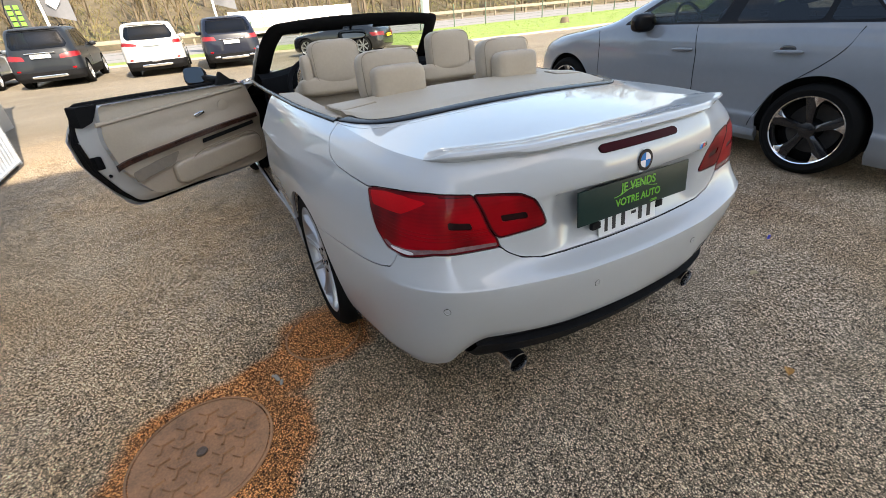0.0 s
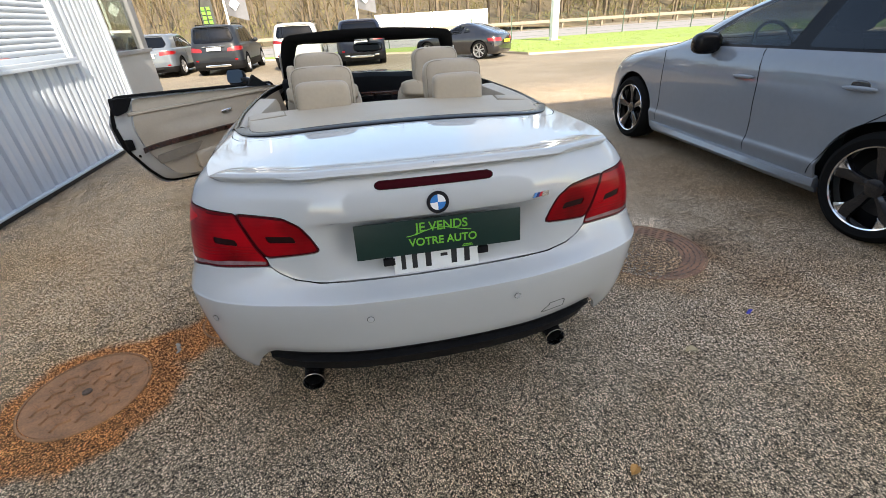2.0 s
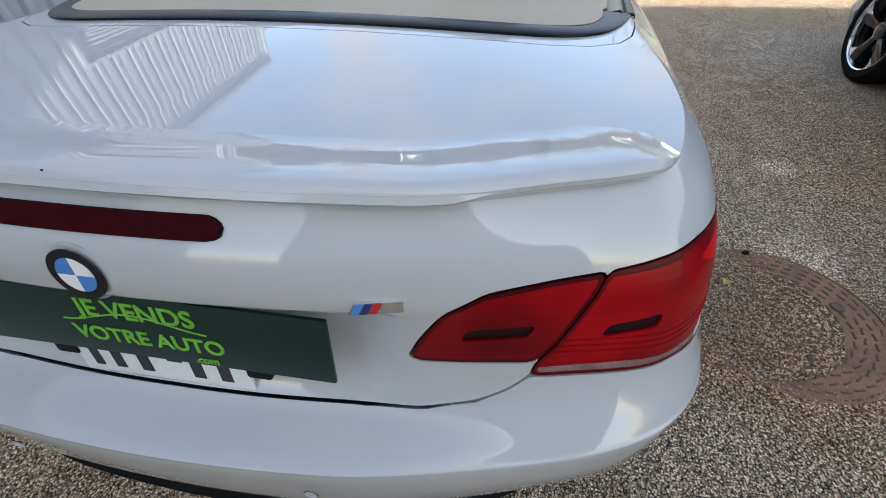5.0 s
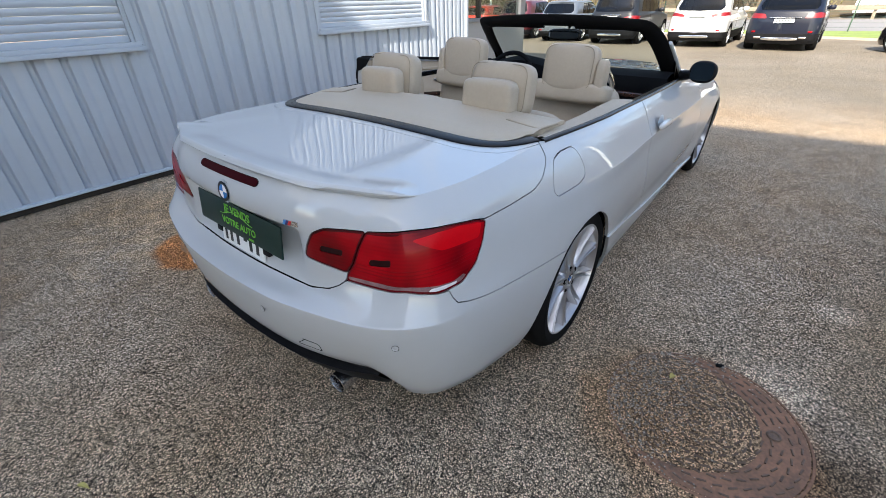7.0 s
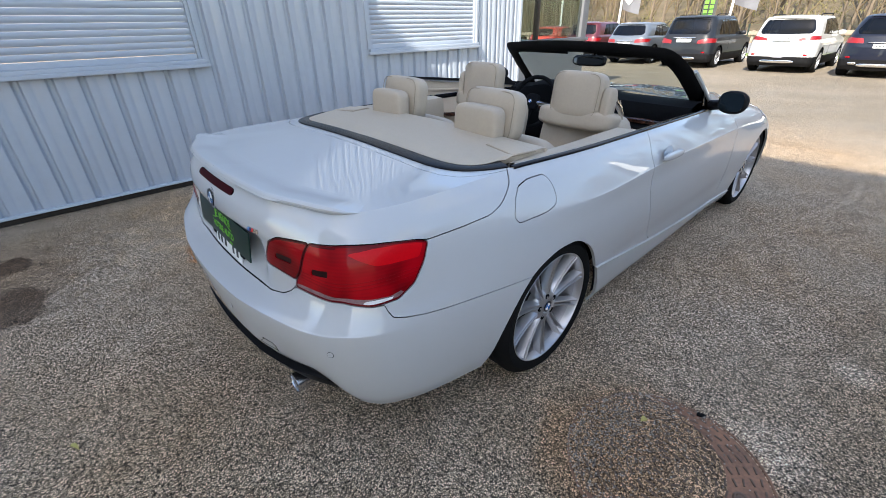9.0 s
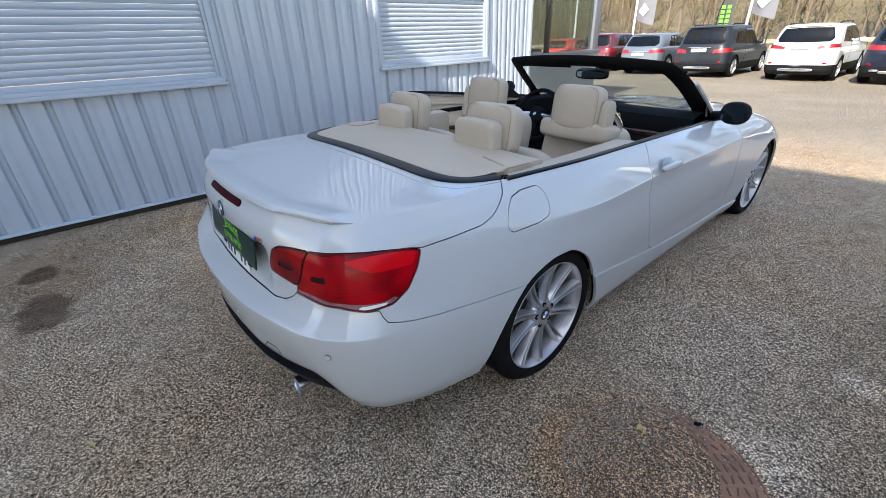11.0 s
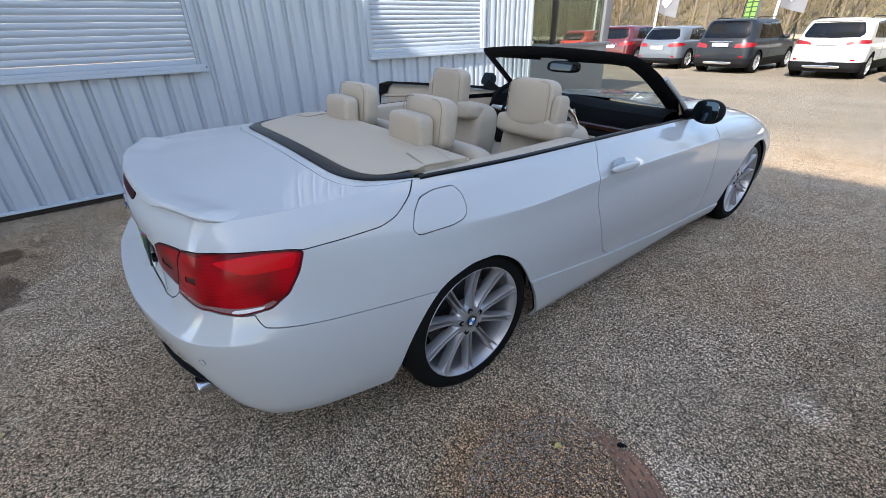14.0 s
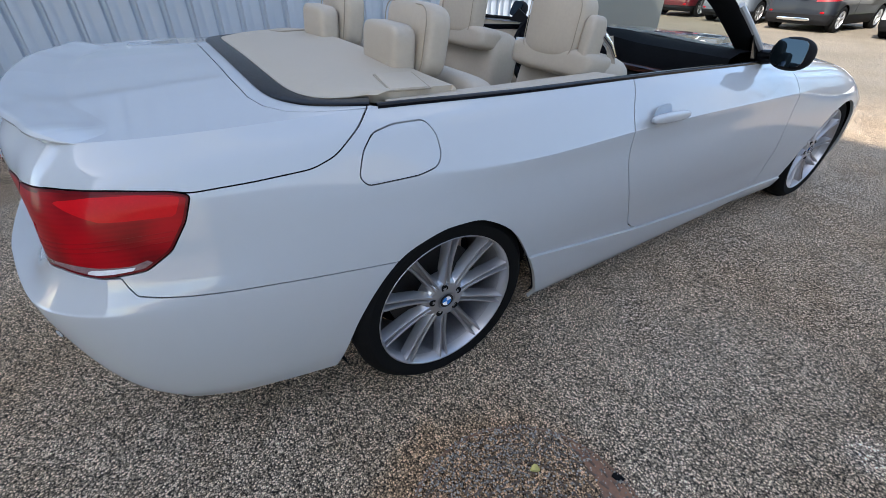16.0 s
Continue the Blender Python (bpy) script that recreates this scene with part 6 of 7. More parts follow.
def hatch_extra(c, k):
    mirrors(c, .86, 2.36, 1.0, GLOSSBLACK, 1.1)
    for sg in (1, -1):
        for y, z in ((1.915, .812), (1.06, .838)):
            h = part("door_handle", cushion(.016, .10, .014, 2.6), PAINT_GREY, c, m=pose(sg * .917, y, z, -2))
            part("handle_dish", cushion(.006, .055, .028, 2.4), PAINT_BLACK, h, m=pose(sg * .892, y + .02, z + .012))
        part("sill_blade", loft([[(sg * x, y, z) for x, z in ((.80, .19), (.86 + .045 * blade(y), .20), (.865 + .05 * blade(y), .215), (.865 + .035 * blade(y), .255), (.84, .275))] for y in np.linspace(1.16, 3.04, 12)]), PAINT_GREY, c, "grey side skirt")
    for x in (-.36, .36):
        s = part("front_seat", cushion(.23, .09, .32, 4), DASH, c, "black sports seat", m=pose(x, 1.78, .80, -14))
        part("headrest", cushion(.13, .05, .10, 4), DASH, s, m=pose(x, 1.70, 1.18, -10))
    a = np.linspace(0, 2 * np.pi, 33)
    part("steering_wheel", tube(np.stack([.18 * np.cos(a), 0 * a, .18 * np.sin(a)], 1), .015, 8, caps=False), DASH, c, m=pose(-.36, 2.32, .98, -24))
    part("dashboard", cushion(.74, .25, .12, 5), DASH, c, m=pose(0, 2.72, .88))


GLASS_HATCH = glass("lightly_tinted_glass", (0.74, 0.80, 0.77), ior=1.5)
HATCH_DLO = rounded([(.56, 1.022), (1.6, 1.006), (2.70, .985), (2.30, 1.235), (2.02, 1.352), (1.60, 1.372), (1.15, 1.36), (.86, 1.27)], .03)
make_car("parked_hatchback", "grey five-door hatchback with black rotor wheels", pose(3.485, -.214, 0, 0, 0, -4.1), HATCH_ROWS, PAINT_GREY,
         [(rounded([(1.69, 1.020), (2.60, 1.002), (2.25, 1.225), (1.98, 1.335), (1.63, 1.352)], .03), "side", "side_window", GLASS_HATCH), (rounded([(.96, 1.033), (1.56, 1.022), (1.51, 1.352), (1.18, 1.342), (.96, 1.27)], .03), "side", "side_window", GLASS_DARK),
          (rounded([(.60, 1.04), (.92, 1.03), (.92, 1.26), (.80, 1.20)], .02), "side", "side_window", GLASS_DARK)],
         np.array([(-.1, 1.04), (.19, 1.04), (.19, 1.30), (-.1, 1.32)]), np.array([(.14, .78), (.30, .80), (.31, .92), (.15, .92)]), (.80, 3.431), (.322, .235, .246, "rotor", ALLOY_BLACK, 5, .775),
         seam_lines=([(1.86, 1.0), (1.79, .80), (1.775, .62), (1.77, .45), (1.78, .29)], [(.70, 1.0), (.735, .88), (.83, .77), (1.0, .63), (1.13, .48), (1.20, .34), (1.22, .28)], [(2.99, .95), (2.93, .8), (2.93, .5), (2.95, .29)]),
         plate_at=(0, .72, -.01), extra=hatch_extra, group="", dlo=HATCH_DLO, screen=np.array([(.86, 1.03), (1.1, 1.03), (1.1, 1.36), (.88, 1.34)]))


# sport utility cars at the far side of the yard
def suv_rows(w, h, length, hood=1.02, rear_tilt=.30, belt=1.06):
    return [(.22, w * .93, .12, length - .12, .22, .45), (.36, w * .98, .02, length - .03, .30, .6), (.55, w, 0, length, .34, .65), (.75, w, .01, length - .03, .36, .65), (.90, w * .99, .03, length - .12, .36, .6), (hood, w * .965, .06, length - .85, .34, .5),
            (belt + .05, w * .93, .09, length - 1.22, .32, .42), (belt + .22, w * .895, .09 + rear_tilt * .35, length - 1.55, .30, .36), (h - .16, w * .82, .09 + rear_tilt * .75, length - 1.95, .28, .34), (h - .06, w * .74, .09 + rear_tilt, length - 2.2, .28, .3),
            (h - .02, w * .5, .30 + rear_tilt, length - 2.5, .2, .2), (h, w * .03, .9 + rear_tilt, .95 + rear_tilt, .01, .01)]


def suv(name, label, m, paint, w, h, length, lamp, clad=.5, bar=None, rails=False, pipes=False, wmat=ALLOY, tilt=.30, plate_z=.95, belt=1.06, nsp=5):
    rows = suv_rows(w, h, length, rear_tilt=tilt, belt=belt)
    r = .36
    ax = (.92, length - .95)
    y_a, y_b, y_c = .62 + tilt, length * .36, length - 1.75
    top = h - .14
    def more(c, k):
        mirrors(c, w * .93, length - 1.75, belt + .06, paint, 1.0)
        if rails:
            for sg in (1, -1):
                part("roof_rail", tube([(sg * w * .68, tilt + .5, h - .03), (sg * w * .70, tilt + .6, h + .01), (sg * w * .70, length - 2.5, h + .01), (sg * w * .68, length - 2.4, h - .04)], .016, 6), PLASTIC, c)
        if pipes:
            for x in (-.58, .58):
                part("exhaust_pipe", cushion(.10, .06, .035, 4), CHROME, c, m=pose(x, .06, .40))
        part("roof_spoiler", cushion(w * .62, .12, .02, 4), paint, c, m=pose(0, .12 + tilt, h - .085))
        part("skid_plate", cushion(w * .5, .05, .05, 4), CHROME if bar else PLASTIC, c, "silver skid plate", m=pose(0, .06, .36))
        for x in (-w * .72, w * .72):
            part("rear_reflector", cushion(.09, .02, .025, 4), LAMP_RED, c, m=pose(x, .06, clad + .06))
        part("tailgate_strip", cushion(w * .42, .012, .014, 4), CHROME if paint is not PAINT_SUVWHITE else paint, c, m=pose(0, .012, plate_z + .09))
        part("rear_wiper", tube([(0, .15, belt + .07), (.32, .17, belt + .10)], .01, 6), PLASTIC, c)
    band_o = rounded([(y_a - .16, belt + .085), (y_b, belt + .05), (y_c + .02, belt + .03), (y_c - .55, top + .015), (y_b, top + .025), (y_a + .08, top - .01)], .03)
    win = [(rounded([(y_b + .06, belt + .06), (y_c - .12, belt + .04), (y_c - .55, top - .02), (y_b + .06, top)], .03), "side", "side_window", GLASS_DARK), (rounded([(y_a + .35, belt + .07), (y_b - .04, belt + .06), (y_b - .04, top), (y_a + .40, top)], .03), "side", "side_window", GLASS_DARK),
           (rounded([(y_a - .10, belt + .09), (y_a + .28, belt + .07), (y_a + .30, top), (y_a + .10, top - .04)], .03), "side", "side_window", GLASS_DARK)]
    return make_car(name, label, m, rows, paint, win, np.array([(-.1, belt + .08), (.225, belt + .10), (.25, belt + .2), (.235, h - .14), (-.1, h - .12)]), lamp, ax, (r, .24, .245, "five", wmat, nsp, w - .12),
                    seam_lines=([(y_b, top + .05), (y_b, 1.0), (y_b - .02, .5)],), plate_at=(0, plate_z, -.015), clad=clad, chrome_bar=bar, extra=more, dlo=band_o, waist=belt - .05)


L_DARK = np.array([(.15, .84), (.33, .88), (.34, 1.0), (.24, 1.02), (.16, .96)])
L_WHITE = np.array([(.145, .96), (.32, 1.0), (.33, 1.10), (.24, 1.10), (.15, 1.03)])
L_NAVY = np.array([(.16, .92), (.31, .94), (.33, 1.04), (.26, 1.08), (.18, 1.05)])
L_SMALL = np.array([(.155, .82), (.32, .86), (.335, .96), (.24, .98), (.165, .95)])
suv("parked_suv", "dark grey sport utility car with a bright bumper strip", pose(-5.0, 18.1, FALL, 0, 0, -2), PAINT_DARK, .96, 1.78, 4.8, L_DARK, bar=(.50, .03, .70), rails=True)
suv("parked_suv", "white sport utility car with black lower cladding", pose(-1.95, 17.9, FALL, 0, 0, -2), PAINT_SUVWHITE, .94, 1.70, 4.78, L_WHITE, bar=(.48, .02, .45), rails=True, plate_z=1.02)
suv("parked_suv", "dark navy sport utility car with two bright exhausts", pose(.55, 17.5, FALL, 0, 0, -2), PAINT_NAVY, .96, 1.69, 4.85, L_NAVY, bar=(.72, .03, .60), pipes=True, plate_z=.86, tilt=.45)
suv("parked_suv", "silver-blue compact sport utility car", pose(-7.6, 18.7, FALL, 0, 0, -2), PAINT_SILVER, .91, 1.60, 4.39, L_SMALL, clad=.42, tilt=.40, plate_z=.80, belt=1.0)
suv("parked_suv", "dark red sport utility car", pose(-10.3, 19.6, FALL, 0, 0, -2), PAINT_MAROON, .92, 1.66, 4.5, L_SMALL, clad=.42, plate_z=.8, belt=1.02)
suv("parked_hatchback", "bright red small hatchback", pose(-13.0, 20.2, FALL, 0, 0, -2), PAINT_RED, .86, 1.50, 4.0, L_SMALL, clad=.30, plate_z=.75, belt=.95)

COUPE_ROWS = [(.18, .80, .12, 3.95, .22, .4), (.30, .86, .02, 4.03, .30, .5), (.45, .88, 0, 4.06, .34, .6), (.60, .885, .01, 4.02, .36, .6), (.72, .88, .03, 3.9, .38, .55), (.82, .85, .06, 3.3, .38, .45), (.88, .81, .10, 2.78, .38, .42),
              (.98, .74, .35, 2.55, .36, .38), (1.10, .68, .72, 2.30, .34, .34), (1.22, .60, 1.08, 2.02, .30, .3), (1.29, .46, 1.35, 1.80, .2, .2), (1.305, .03, 1.55, 1.6, .01, .01)]
YELLOW_PLATE = material("yellow_plate", (0.75, 0.52, 0.03), 0.4, vary=0.05)
make_car("parked_coupe", "black two-seat coupe with a sloping roof and silver wheels", pose(6.25, 16.6, FALL, 0, 0, 47), COUPE_ROWS, PAINT_BLACK, [(rounded([(1.62, .92), (2.50, .89), (2.15, 1.10), (1.85, 1.22), (1.50, 1.20)], .03), "side", "side_window", GLASS_HATCH), (rounded([(1.20, .98), (1.54, .93), (1.42, 1.16)], .03), "side", "side_window", GLASS_DARK)],
         np.array([(-.1, .98), (.17, .98), (.16, 1.20), (-.1, 1.22)]), np.array([(.15, .62), (.31, .64), (.32, .76), (.16, .76)]), (.80, 3.20), (.325, .24, .25, "five", ALLOY, 7, .775), plate_at=(0, .62, -.02), plate_mat=YELLOW_PLATE, seam_lines=([(1.55, .9), (1.52, .6), (1.6, .3)], [(2.6, .85), (2.62, .5), (2.6, .3)]))

# ---------------------------------------------------------------- verge, road, fence, woods
GRASS = material("spring_grass", (0.20, 0.27, 0.055), 0.8, vary=0.3, scale=1.2, bump=0.6, bscale=40, dirt=(0.14, 0.17, 0.045))
BLADES = material("grass_blades", (0.20, 0.30, 0.055), 0.7, vary=0.3, scale=3)
KERB = material("dusty_kerb", (0.40, 0.35, 0.28), 0.9, vary=0.2, scale=2, bump=0.4, bscale=60)
ROAD = material("worn_road", (0.22, 0.21, 0.205), 0.8, vary=0.12, scale=0.8, bump=0.3, bscale=60)
RAIL = material("pale_timber_rail", (0.25, 0.205, 0.15), 0.7, vary=0.2, scale=2)
FENCE = material("green_fence_wire", (0.05, 0.09, 0.06), 0.5, vary=0.2, scale=4)
WHITE_POST = material("white_painted_steel", (0.80, 0.80, 0.79), 0.4, vary=0.05, scale=3)
BARK = material("pale_bark", (0.125, 0.096, 0.066), 0.9, vary=0.35, scale=3, bump=0.5, bscale=30)
TWIGS = material("bare_twigs", (0.16, 0.118, 0.060), 0.9, vary=0.3, scale=0.8)
SCRUB = material("dry_scrub_leaves", (0.15, 0.118, 0.052), 0.85, vary=0.35, scale=0.5, dirt=(0.085, 0.09, 0.03))
BANKSOIL = material("leaf_litter_bank", (0.115, 0.088, 0.05), 0.95, vary=0.4, scale=0.6, bump=0.6, bscale=6)

verge_o = np.vstack([spline([(68, 14.6), (22.6, 15.9), (11.3, 16.4), (7.8, 16.7), (7.0, 17.2), (6.9, 18.7), (5.6, 21.0), (2.5, 23.0), (-2, 24.4), (-14, 25.3), (-60, 25.5)], 90), [(-60, 26.4), (68, 26.4)]])
verge = tagged(part("verge", prism(verge_o, .10, "z", FALL), GRASS, smooth=False), "green grass verge behind a low dusty kerb", "grass", kind="structure")
ko = spline([(68, 14.54), (22.6, 15.84), (11.3, 16.34), (7.76, 16.64), (6.94, 17.17), (6.84, 18.65), (5.55, 20.92), (2.47, 22.9), (-2, 24.3), (-14, 25.2), (-60, 25.4)], 90)
rings = []
for i, p in enumerate(ko):
    q = ko[min(i + 1, len(ko) - 1)] - ko[max(i - 1, 0)]
    n2 = np.array((q[1], -q[0])) / np.linalg.norm(q)
    rings.append([(*(p + n2 * a), FALL + b) for a, b in ((.12, -.02), (.12, .07), (.09, .085), (-.01, .085), (-.01, -.02))])
tagged(part("kerb", loft(rings), KERB), "dusty concrete kerb along the grass", "kerb", kind="structure")
rnd = np.random.RandomState(4)
tx, ty = rnd.uniform(4, 38, 9000), rnd.uniform(16, 26, 9000)
ok = inside(np.stack([tx, ty], 1), verge_o) < -.06
tx, ty = tx[ok], ty[ok]
th, ta, tw = rnd.uniform(.015, .05, len(tx)), rnd.uniform(0, 6.28, len(tx)), rnd.uniform(.015, .04, len(tx))
bv = np.stack([np.stack([tx - tw * np.cos(ta), ty - tw * np.sin(ta), 0 * tx + FALL + .09], 1), np.stack([tx + tw * np.cos(ta), ty + tw * np.sin(ta), 0 * tx + FALL + .09], 1),
               np.stack([tx + rnd.uniform(-.03, .03, len(tx)), ty + rnd.uniform(-.03, .03, len(tx)), FALL + .10 + th], 1)], 1).reshape(-1, 3)
bf = np.arange(len(bv)).reshape(-1, 3)
tagged(part("grass_tufts", (bv, bf), BLADES, smooth=False), "tufts of bright spring grass on the verge", "grass", kind="stuff")

tagged(part("road", box(-200, 200, 26.4, 38.5, FALL - .05, FALL + .06), ROAD, smooth=False), "pale grey road beyond the verge", "road", kind="structure")
rail = thing("guard_rail", "pale timber guard rail along the road", "guard rail")
part("rail", box(-120, 160, 39.2, 39.32, .30, .56, .02), RAIL, rail)
rp = part("rail_post", box(-.08, .08, 39.32, 39.48, FALL, .60, .01), RAIL, rail)
rp.location.x = -100
for i in range(1, 60):
    o = new("rail_post", rp.data)
    o.parent, o.location = rail, (-100 + i * 4, 0, 0)

fence = thing("wire_fence", "green wire fence on thin posts along the road", "fence")
fp = part("post", box(-.025, .025, 25.98, 26.03, FALL, 1.15, .005), FENCE, fence)
fp.location.x = -30
for i in range(1, 34):
    o = new("post", fp.data)
    o.parent, o.location = fence, (-30 + i * 2.5, 0, 0)
for z in (0, .2, .4, .6, .8, 1.0, 1.1):
    part("wire", tube([(-30, 26.0, z), (55, 26.0, z)], .004, 4), FENCE, fence)

column = thing("sign_column", "square white steel column standing on the grass", "column")
part("shaft", box(11.2, 11.54, 22.9, 23.24, FALL + .09, 7.0, .01), WHITE_POST, column)
part("foot_plate", box(11.05, 11.7, 22.75, 23.4, FALL + .085, FALL + .13, .01), CONCRETE, column)
rock = tagged(part("tree_stump", moved(loft([[(.26 * s * math.cos(t) * (1 + .15 * math.sin(3 * t)), .2 * s * math.sin(t), z) for t in np.linspace(0, 6.28, 14, endpoint=False)] for s, z in ((1.15, 0), (1, .12), (.85, .26), (.6, .30))]), pose(18.2, 19.2, FALL + .09)), BARK), "weathered brown stump on the grass verge", "stump")

# low white building and hoarding across the road
hoard = thing("white_hoarding", "long low white panel fence beyond the road", "hoarding")
for i in range(4):
    part("panel", box(3.0 + i * 2.6, 5.54 + i * 2.6, 41.0, 41.1, .1, 1.75, .02), WHITE_POST, hoard)

# flags and poles behind the parked cars
FLAG_GREY = material("grey_flag_cloth", (0.13, 0.13, 0.14), 0.8, vary=0.12, scale=4)
FLAG_DARK = material("dark_flag_cloth", (0.05, 0.05, 0.045), 0.8, vary=0.15, scale=4)
for x, y, drop in ((-5.55, 24.5, 1), (.85, 24.5, 1), (-10.9, 24.5, 1), (-14.9, 25.0, 0)):
    fl_ob = thing("flag_pole", "white flag pole with a hanging grey banner" if drop else "slim white lamp pole", "flag pole", "flag poles")
    part("pole", tube([(x, y, FALL), (x + .02, y, 4), (x + .04, y, 8)], [.06, .05, .04], 10), WHITE_POST, fl_ob)
    if drop:
        g = [[(x + .06 + u * .95, y + .10 * math.sin(u * 5 + z), z - .28 * u) for u in np.linspace(0, 1, 10)] for z in np.linspace(1.95, 5.4, 12)]
        bn_ob = part("banner", loft(g, closed=False), FLAG_GREY, fl_ob, "grey cloth banner")
        part("emblem_shape", prism(rounded([(x + .25, 2.38), (x + .50, 2.12), (x + .76, 2.42), (x + .50, 2.72)], .02), -.004, "y", y - .15), WHITE_POST, bn_ob)
feather = thing("feather_banner", "dark feather banner with green lettering", "banner")
FX, FY = -6.62, 23.9
part("pole", tube([(FX, FY, FALL), (FX + .02, FY, 2.1), (FX + .2, FY, 2.75), (FX + .55, FY, 3.0)], .018, 8), PLASTIC, feather)
part("cloth", loft([[(FX + .02 + u * min(.62, .62 - .25 * max(0, z - 2.3)) + max(0, z - 2.2) * .2, FY + .03 * math.sin(6 * u), z) for u in np.linspace(0, 1, 6)] for z in np.linspace(.9, 2.9, 12)], closed=False), FLAG_DARK, feather)
for i in range(7):
    for u in (.12, .36):
        part("printed_bar", box(FX + u, FX + u + .16, FY - .06, FY - .05, 1.05 + i * .19, 1.19 + i * .19), LETTER_GREEN, feather, smooth=False)

# wooded bank across the road: slope, trunks, twigs and scrub
bank = part("wooded_bank", grid_skin(lambda u, v: np.stack([u, 43 + v * 60, FALL + 14 * v ** 1.2 + .6 * np.sin(u * .31) * v + .5 * np.sin(u * .13 + v * 9)], -1), np.linspace(-150, 190, 120), np.linspace(0, 1, 16)).panel(.1)[0], BANKSOIL)
tagged(bank, "brown leaf-strewn bank rising beyond the road", "bank", kind="structure")


def bank_z(x, y):
    v = np.clip((y - 43) / 60, 0, 1)
    return 14 * v ** 1.2 + .6 * math.sin(x * .31) * v


def sticks(p, q, r0, r1, n):
    """Tapered bars between the places p and q, all in one mesh."""
    d = q - p
    d /= np.linalg.norm(d, axis=1)[:, None]
    a = np.cross(d, (0.31, .9, .2))
    a /= np.linalg.norm(a, axis=1)[:, None]
    b = np.cross(d, a)
    t = 2 * np.pi * np.arange(n) / n
    ring = np.cos(t)[None, :, None] * a[:, None] + np.sin(t)[None, :, None] * b[:, None]
    v = np.concatenate([p[:, None] + ring * r0[:, None, None], q[:, None] + ring * r1[:, None, None]], 1).reshape(-1, 3)
    i = np.arange(n)
    f = np.stack([i, (i + 1) % n, n + (i + 1) % n, n + i], 1)
    return v, (np.arange(len(p))[:, None, None] * 2 * n + f[None]).reshape(-1, 4)


NT = 800
x, y = rnd.uniform(-120, 150, NT), 43.5 + rnd.rand(NT) ** 1.8 * 42
vv = np.clip((y - 43) / 60, 0, 1)
z = 14 * vv ** 1.2 + .6 * np.sin(x * .31) * vv
h, r, lean = rnd.uniform(7, 14, NT), rnd.uniform(.07, .18, NT), rnd.uniform(-.06, .06, (NT, 2))
foot, top = np.stack([x, y, z - .3], 1), np.stack([x + lean[:, 0] * h, y + lean[:, 1] * h, z + h], 1)
tv, tf = sticks(foot, top, r, r * .25, 5)
rep = np.repeat(np.arange(NT), 18)
t = rnd.uniform(.10, .97, len(rep))
p = foot[rep] + (top - foot)[rep] * t[:, None]
a, l = rnd.uniform(0, 6.28, len(rep)), rnd.uniform(.8, 2.6, len(rep)) * (1.15 - t * .6)
q = p + np.stack([np.cos(a) * l, np.sin(a) * l, l * rnd.uniform(.8, 2.0, len(rep))], 1)
w1 = sticks(p, q, r[rep] * .30, np.full(len(rep), .012), 3)
rep = np.repeat(np.arange(len(p)), 4)
c = p[rep] + (q - p)[rep] * rnd.uniform(.3, .9, len(rep))[:, None]
e = c + np.stack([rnd.uniform(-.4, .4, len(rep)), rnd.uniform(-.3, .3, len(rep)), rnd.uniform(.4, 1.4, len(rep))], 1)
w2 = sticks(c, e, np.full(len(rep), .020), np.full(len(rep), .008), 3)
wv, wf = join((w1[0], w1[1].tolist()), (w2[0], w2[1].tolist()))
tagged(part("tree_trunks", (tv, tf), BARK), "pale trunks of leafless trees on a wooded bank", "woods", kind="stuff")
tagged(part("tree_twigs", (wv, wf), TWIGS), "bare brown branches and twigs of the wood", "woods", kind="stuff")
NS, NL = 1500, 70
x, y = rnd.uniform(-110, 140, NS), 42.4 + rnd.rand(NS) ** 1.5 * 30
z0 = np.array([bank_z(a, b) for a, b in zip(x, y)])
rr, hh = rnd.uniform(.5, 1.5, NS), rnd.uniform(.5, 2.6, NS)
rep = np.repeat(np.arange(NS), NL)
d = rnd.normal(size=(len(rep), 3))
d *= (rnd.rand(len(rep)) ** .4 / np.linalg.norm(d, axis=1))[:, None]
c = np.stack([x, y, z0 + hh * .5], 1)[rep] + d * np.stack([rr, rr, hh * .55], 1)[rep]
s = rnd.uniform(.025, .06, len(rep))[:, None]
u, w = rnd.normal(size=(len(rep), 3)) * s, rnd.normal(size=(len(rep), 3)) * s
u[:, 2] += s[:, 0] * 2.2
sv = np.stack([c + u, c + w * .5, c - u, c - w * .5], 1).reshape(-1, 3)
tagged(part("scrub", (sv, np.arange(len(sv)).reshape(-1, 4)), SCRUB, smooth=False), "dry brown and green undergrowth at the edge of the wood", "scrub", kind="stuff")

# ---------------------------------------------------------------- covers and litter on the asphalt
RUST = material("rusty_cast_iron", (0.25, 0.125, 0.072), 0.8, 0.0, vary=0.5, scale=9, bump=0.6, bscale=160, dirt=(0.13, 0.078, 0.052))
RUST_RIM = material("worn_iron_rim", (0.15, 0.10, 0.07), 0.7, 0.1, vary=0.4, scale=14, bump=0.4, bscale=200)


